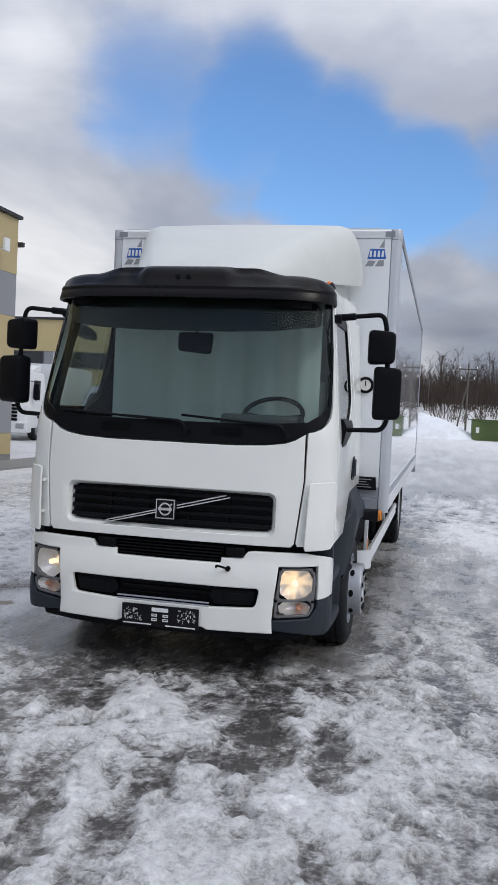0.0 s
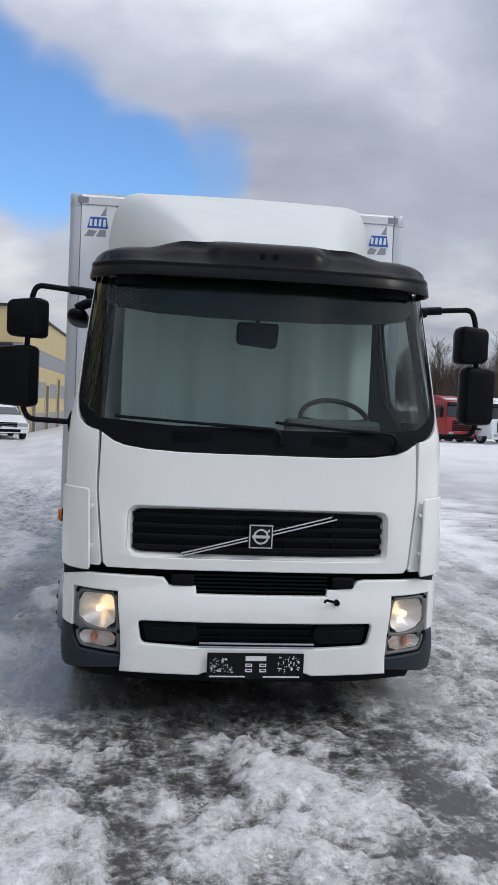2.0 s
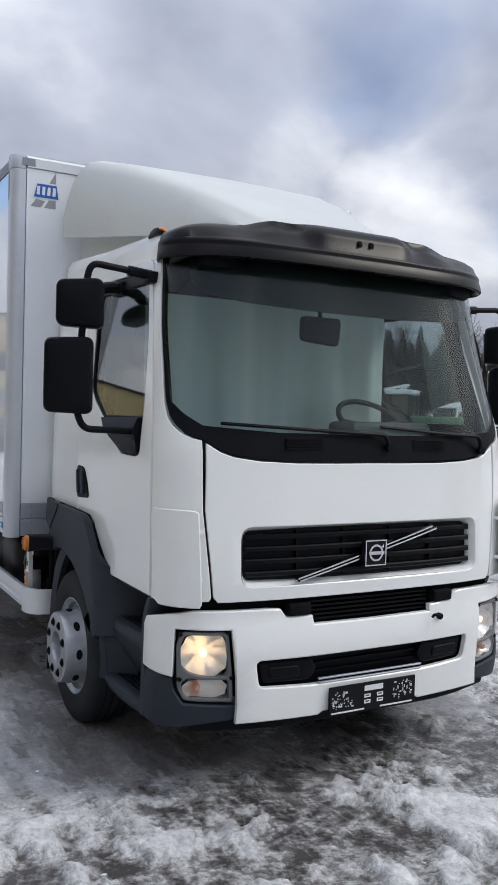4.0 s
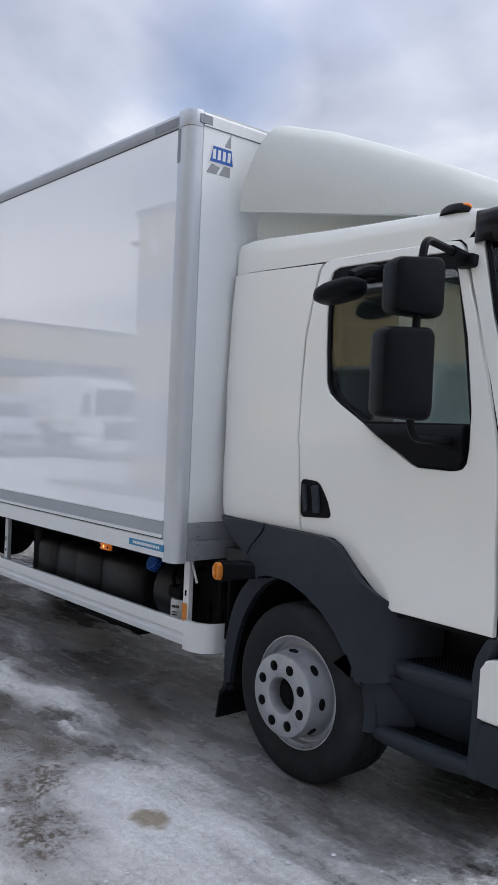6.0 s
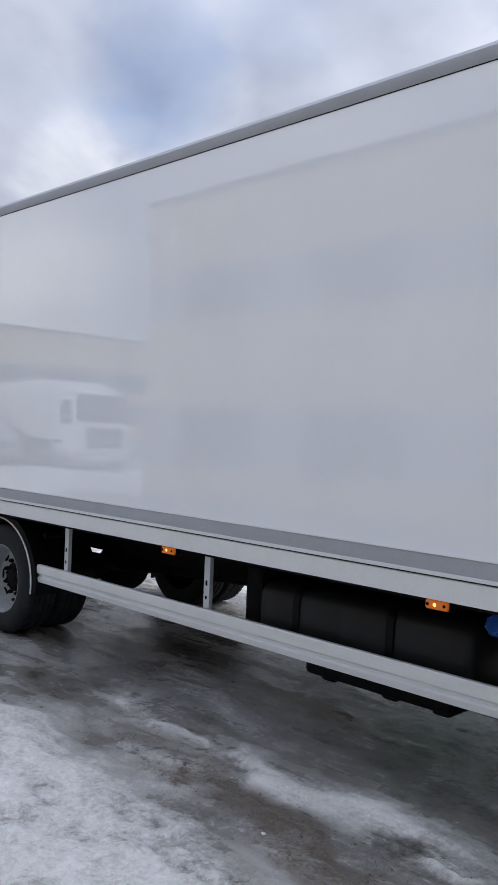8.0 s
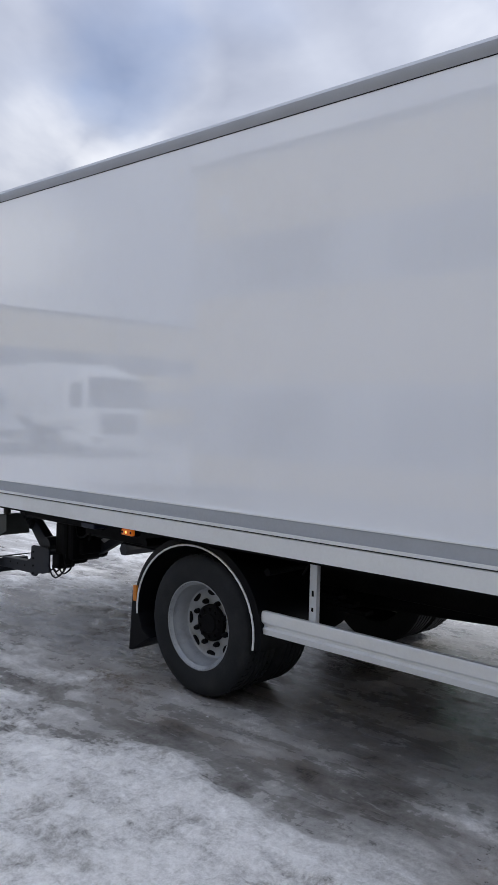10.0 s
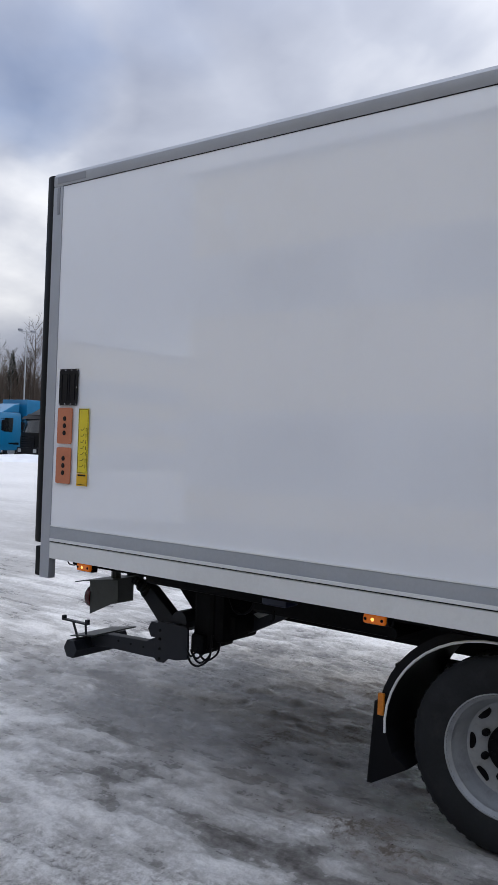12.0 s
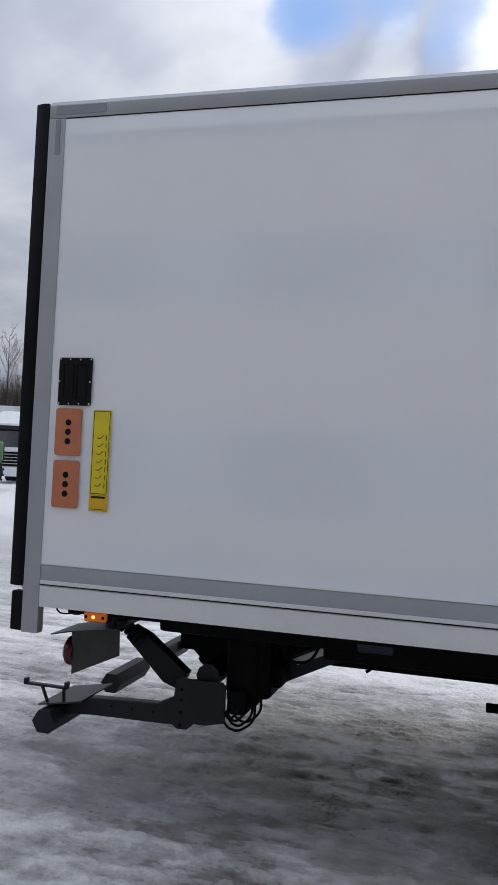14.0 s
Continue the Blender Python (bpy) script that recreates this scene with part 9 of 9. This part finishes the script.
# ---------------------------------------------------------------- woods
def stick(out, a, b, ra, rb):
    d = b - a
    L = np.linalg.norm(d)
    if L < 1e-6:
        return
    d = d / L
    up = np.array((0.0, 0.0, 1.0)) if abs(d[2]) < 0.9 else np.array((1.0, 0.0, 0.0))
    p = np.cross(d, up); p /= np.linalg.norm(p)
    q = np.cross(p, d)
    ring = []
    for c, r in ((a, ra), (b, rb)):
        for t in (0, 2.0944, 4.1888):
            ring.append(c + r * (math.cos(t) * p + math.sin(t) * q))
    out.append(ring)


def bare_tree(rng, h):
    """Sticks of one leafless tree."""
    out = []
    lean = rng.normal(0, 0.03, 2)
    def trunk(t):
        return np.array((lean[0] * h * t + 0.12 * math.sin(3 * t + lean[0] * 40), lean[1] * h * t, h * t))
    r0 = 0.012 * h + 0.03
    for k in range(7):
        stick(out, trunk(k / 7), trunk((k + 1) / 7), r0 * (1 - k / 7.6), r0 * (1 - (k + 1) / 7.6))
    for k in range(26):
        t = 0.28 + 0.7 * rng.random()
        a = trunk(t)
        az = rng.random() * 6.283
        L = h * (0.34 - 0.24 * t) * (0.7 + 0.6 * rng.random())
        d = np.array((math.cos(az), math.sin(az), 0.9 + 0.6 * rng.random()))
        d /= np.linalg.norm(d)
        m = a + d * L * 0.5
        e = m + (d + np.array((0, 0, 0.35))) * L * 0.5
        stick(out, a, m, 0.032, 0.022); stick(out, m, e, 0.022, 0.010)
        for j in range(6):
            u = 0.25 + 0.75 * rng.random()
            s = a + (e - a) * u
            dd = d + rng.normal(0, 0.55, 3) + np.array((0, 0, 0.2))
            dd /= np.linalg.norm(dd)
            f = s + dd * L * (0.25 + 0.3 * rng.random())
            stick(out, s, f, 0.016, 0.008)
            g = s + (f - s) * 0.5
            stick(out, g, g + (dd + rng.normal(0, 0.5, 3)) * L * 0.18, 0.011, 0.006)
    return np.array(out)


def spruce(rng, h):
    """Blades of one spruce: whorls of drooping boughs."""
    tris = []
    n = int(h * 7)
    for k in range(n):
        t = k / n
        z = h * (0.08 + 0.92 * t)
        R = h * 0.165 * (1 - t) ** 0.85 * (0.75 + 0.5 * rng.random()) + 0.08
        for j in range(9):
            az = rng.random() * 6.283
            c, s = math.cos(az), math.sin(az)
            w = R * 0.15 + 0.03
            drop = R * (0.35 + 0.25 * rng.random())
            tip = np.array((c * R, s * R, z - drop))
            mid = np.array((c * R * 0.55, s * R * 0.55, z - drop * 0.35))
            side = np.array((-s * w, c * w, -0.08 * R))
            a = np.array((0, 0, z))
            tris += [(a, mid + side, tip), (a, tip, mid - side), (mid + side, mid + side * 1.9 + np.array((c, s, -0.6)) * R * 0.25, tip), (mid - side, tip, mid - side * 1.9 + np.array((c, s, -0.6)) * R * 0.25)]
    return np.array(tris)


def mesh_np(name, verts, faces, material, smooth=False):
    me = bpy.data.meshes.new(name)
    me.vertices.add(len(verts))
    me.vertices.foreach_set("co", verts.astype(np.float32).ravel())
    k = faces.shape[1]
    me.loops.add(faces.size)
    me.loops.foreach_set("vertex_index", faces.astype(np.int32).ravel())
    me.polygons.add(len(faces))
    me.polygons.foreach_set("loop_start", (np.arange(len(faces)) * k).astype(np.int32))
    me.update()
    me.validate()
    me.materials.append(material)
    return me


QUADS = np.array([(0, 1, 4, 3), (1, 2, 5, 4), (2, 0, 3, 5)])


def tall(az):
    """The wood grows taller towards the east."""
    return float(np.interp(math.degrees(az), (-4, 8, 20, 35, 60), (0.55, 0.60, 0.74, 0.88, 0.95)))


def woods():
    rng = np.random.default_rng(12)
    kinds = [bare_tree(rng, h) for h in (8.5, 9.5, 10.5, 11.5, 11.6, 9.0)]
    firs = [spruce(rng, h) for h in (9.0, 11.0, 13.0)]
    sticks = {0: [], 1: []}
    blades = []
    spots = []
    for k in range(740):
        az = radians(rng.uniform(38, 46)) if k >= 640 else radians(rng.uniform(-4, 92)) if k < 570 else radians(rng.uniform(88, 330))
        r = 108 + 34 * rng.random() ** 1.3
        spots.append((az, r, k < 570))
    for az, r, seen in spots:
        x, y = r * math.sin(az), r * math.cos(az)
        z = float(hill(np.array([x]), np.array([y]))[0]) - 0.2
        east = math.degrees(az) > 22
        far_east = math.degrees(az) > 44
        stand = 38 < math.degrees(az) < 46
        if rng.random() < (0.75 if stand else 0.5 if far_east else 0.16 if east else 0.0):
            f = firs[rng.integers(len(firs))] * (0.8 + 0.4 * rng.random()) * tall(az) * (0.80 if stand else 0.62 if far_east else 0.72)
            blades.append(f + np.array((x, y, z)))
            continue
        t = kinds[rng.integers(len(kinds))]
        a = rng.random() * 6.283
        R = np.array(((math.cos(a), -math.sin(a), 0), (math.sin(a), math.cos(a), 0), (0, 0, 1)))
        s = (0.8 + 0.4 * rng.random()) * tall(az)
        sticks[int(rng.random() < 0.25)].append((t @ R.T) * np.array((s, s, s)) + np.array((x, y, z)))
    # undergrowth along the foot of the slope
    bush = []
    for k in range(2600):
        az = radians(rng.uniform(-4, 92))
        r = rng.uniform(97, 132)
        x, y = r * math.sin(az), r * math.cos(az)
        z = float(hill(np.array([x]), np.array([y]))[0]) - 0.1
        one = []
        h = rng.uniform(1.0, 3.4)
        for j in range(6):
            d = np.array((rng.normal(0, 0.35), rng.normal(0, 0.35), 1.0))
            stick(one, np.array((x, y, z)) + rng.normal(0, 0.25, 3) * np.array((1, 1, 0)), np.array((x, y, z)) + d * h * (0.5 + 0.5 * rng.random()), 0.035, 0.012)
        bush.append(np.array(one))
    sticks[0] += bush
    # thin stems of the young growth between the trees
    stems = []
    for k in range(15000):
        az = radians(rng.uniform(-4, 92))
        r = 104 + 46 * rng.random()
        x, y = r * math.sin(az), r * math.cos(az)
        z = float(4.2 * sstep(86, 116, r)) - 0.2
        h = rng.uniform(3.5, 8.5) * tall(az)
        lean = rng.normal(0, 0.06, 2) * h
        base, tip = np.array((x, y, z)), np.array((x + lean[0], y + lean[1], z + h))
        stick(stems, base, tip, rng.uniform(0.03, 0.06), 0.012)
        for j in range(4):
            a = base + (tip - base) * rng.uniform(0.35, 0.95)
            stick(stems, a, a + np.array((rng.normal(0, 0.5), rng.normal(0, 0.5), rng.uniform(0.5, 1.6))), 0.016, 0.007)
    # the depth of the wood, stem behind stem
    for k in range(9000):
        az = radians(rng.uniform(-4, 92))
        r = rng.uniform(124, 165)
        x, y = r * math.sin(az), r * math.cos(az)
        h = rng.uniform(4.5, 8.5) * tall(az)
        stick(stems, np.array((x, y, 4.0)), np.array((x + rng.normal(0, 0.4), y, 4.0 + h)), rng.uniform(0.06, 0.13), 0.03)
    sticks[0].append(np.array(stems))
    for key, m, label in ((0, BARK, "leafless grey-brown wood on a snowy slope"), (1, BIRCH, "pale leafless birches within the wood")):
        S = np.concatenate(sticks[key])
        V = S.reshape(-1, 3)
        F = (np.arange(len(S))[:, None, None] * 6 + QUADS[None]).reshape(-1, 4)
        tagged(new("woodland", mesh_np("woodland", V, F, m)), label, "woods", kind="stuff")
    B = np.concatenate(blades)
    V = B.reshape(-1, 3)
    F = np.arange(len(V)).reshape(-1, 3)
    tagged(new("spruce_wood", mesh_np("spruce_wood", V, F, NEEDLE)), "dark spruces standing among bare trees", "woods", kind="stuff")


woods()
loose_bits()


def single_spruce(label, x, y, h, seed):
    rng = np.random.default_rng(seed)
    z = float(hill(np.array([x]), np.array([y]))[0])
    t = thing("spruce_tree", label, "tree", (x, y, z), "single spruces")
    part("trunk", tube([(x, y, z), (x, y, z + h * 0.9)], [0.16, 0.03], 8), BARK, t)
    B = spruce(rng, h).reshape(-1, 3) + np.array((x, y, z))
    c = new("crown", mesh_np("crown", B, np.arange(len(B)).reshape(-1, 3), NEEDLE))
    c.parent = t
    c.matrix_parent_inverse = t.matrix_basis.inverted()


single_spruce("dark green spruce behind the site container", 8.2, 80, 6.2, 1)
single_spruce("tall dark pine near the floodlight mast", 18.2, 96, 7.0, 2)
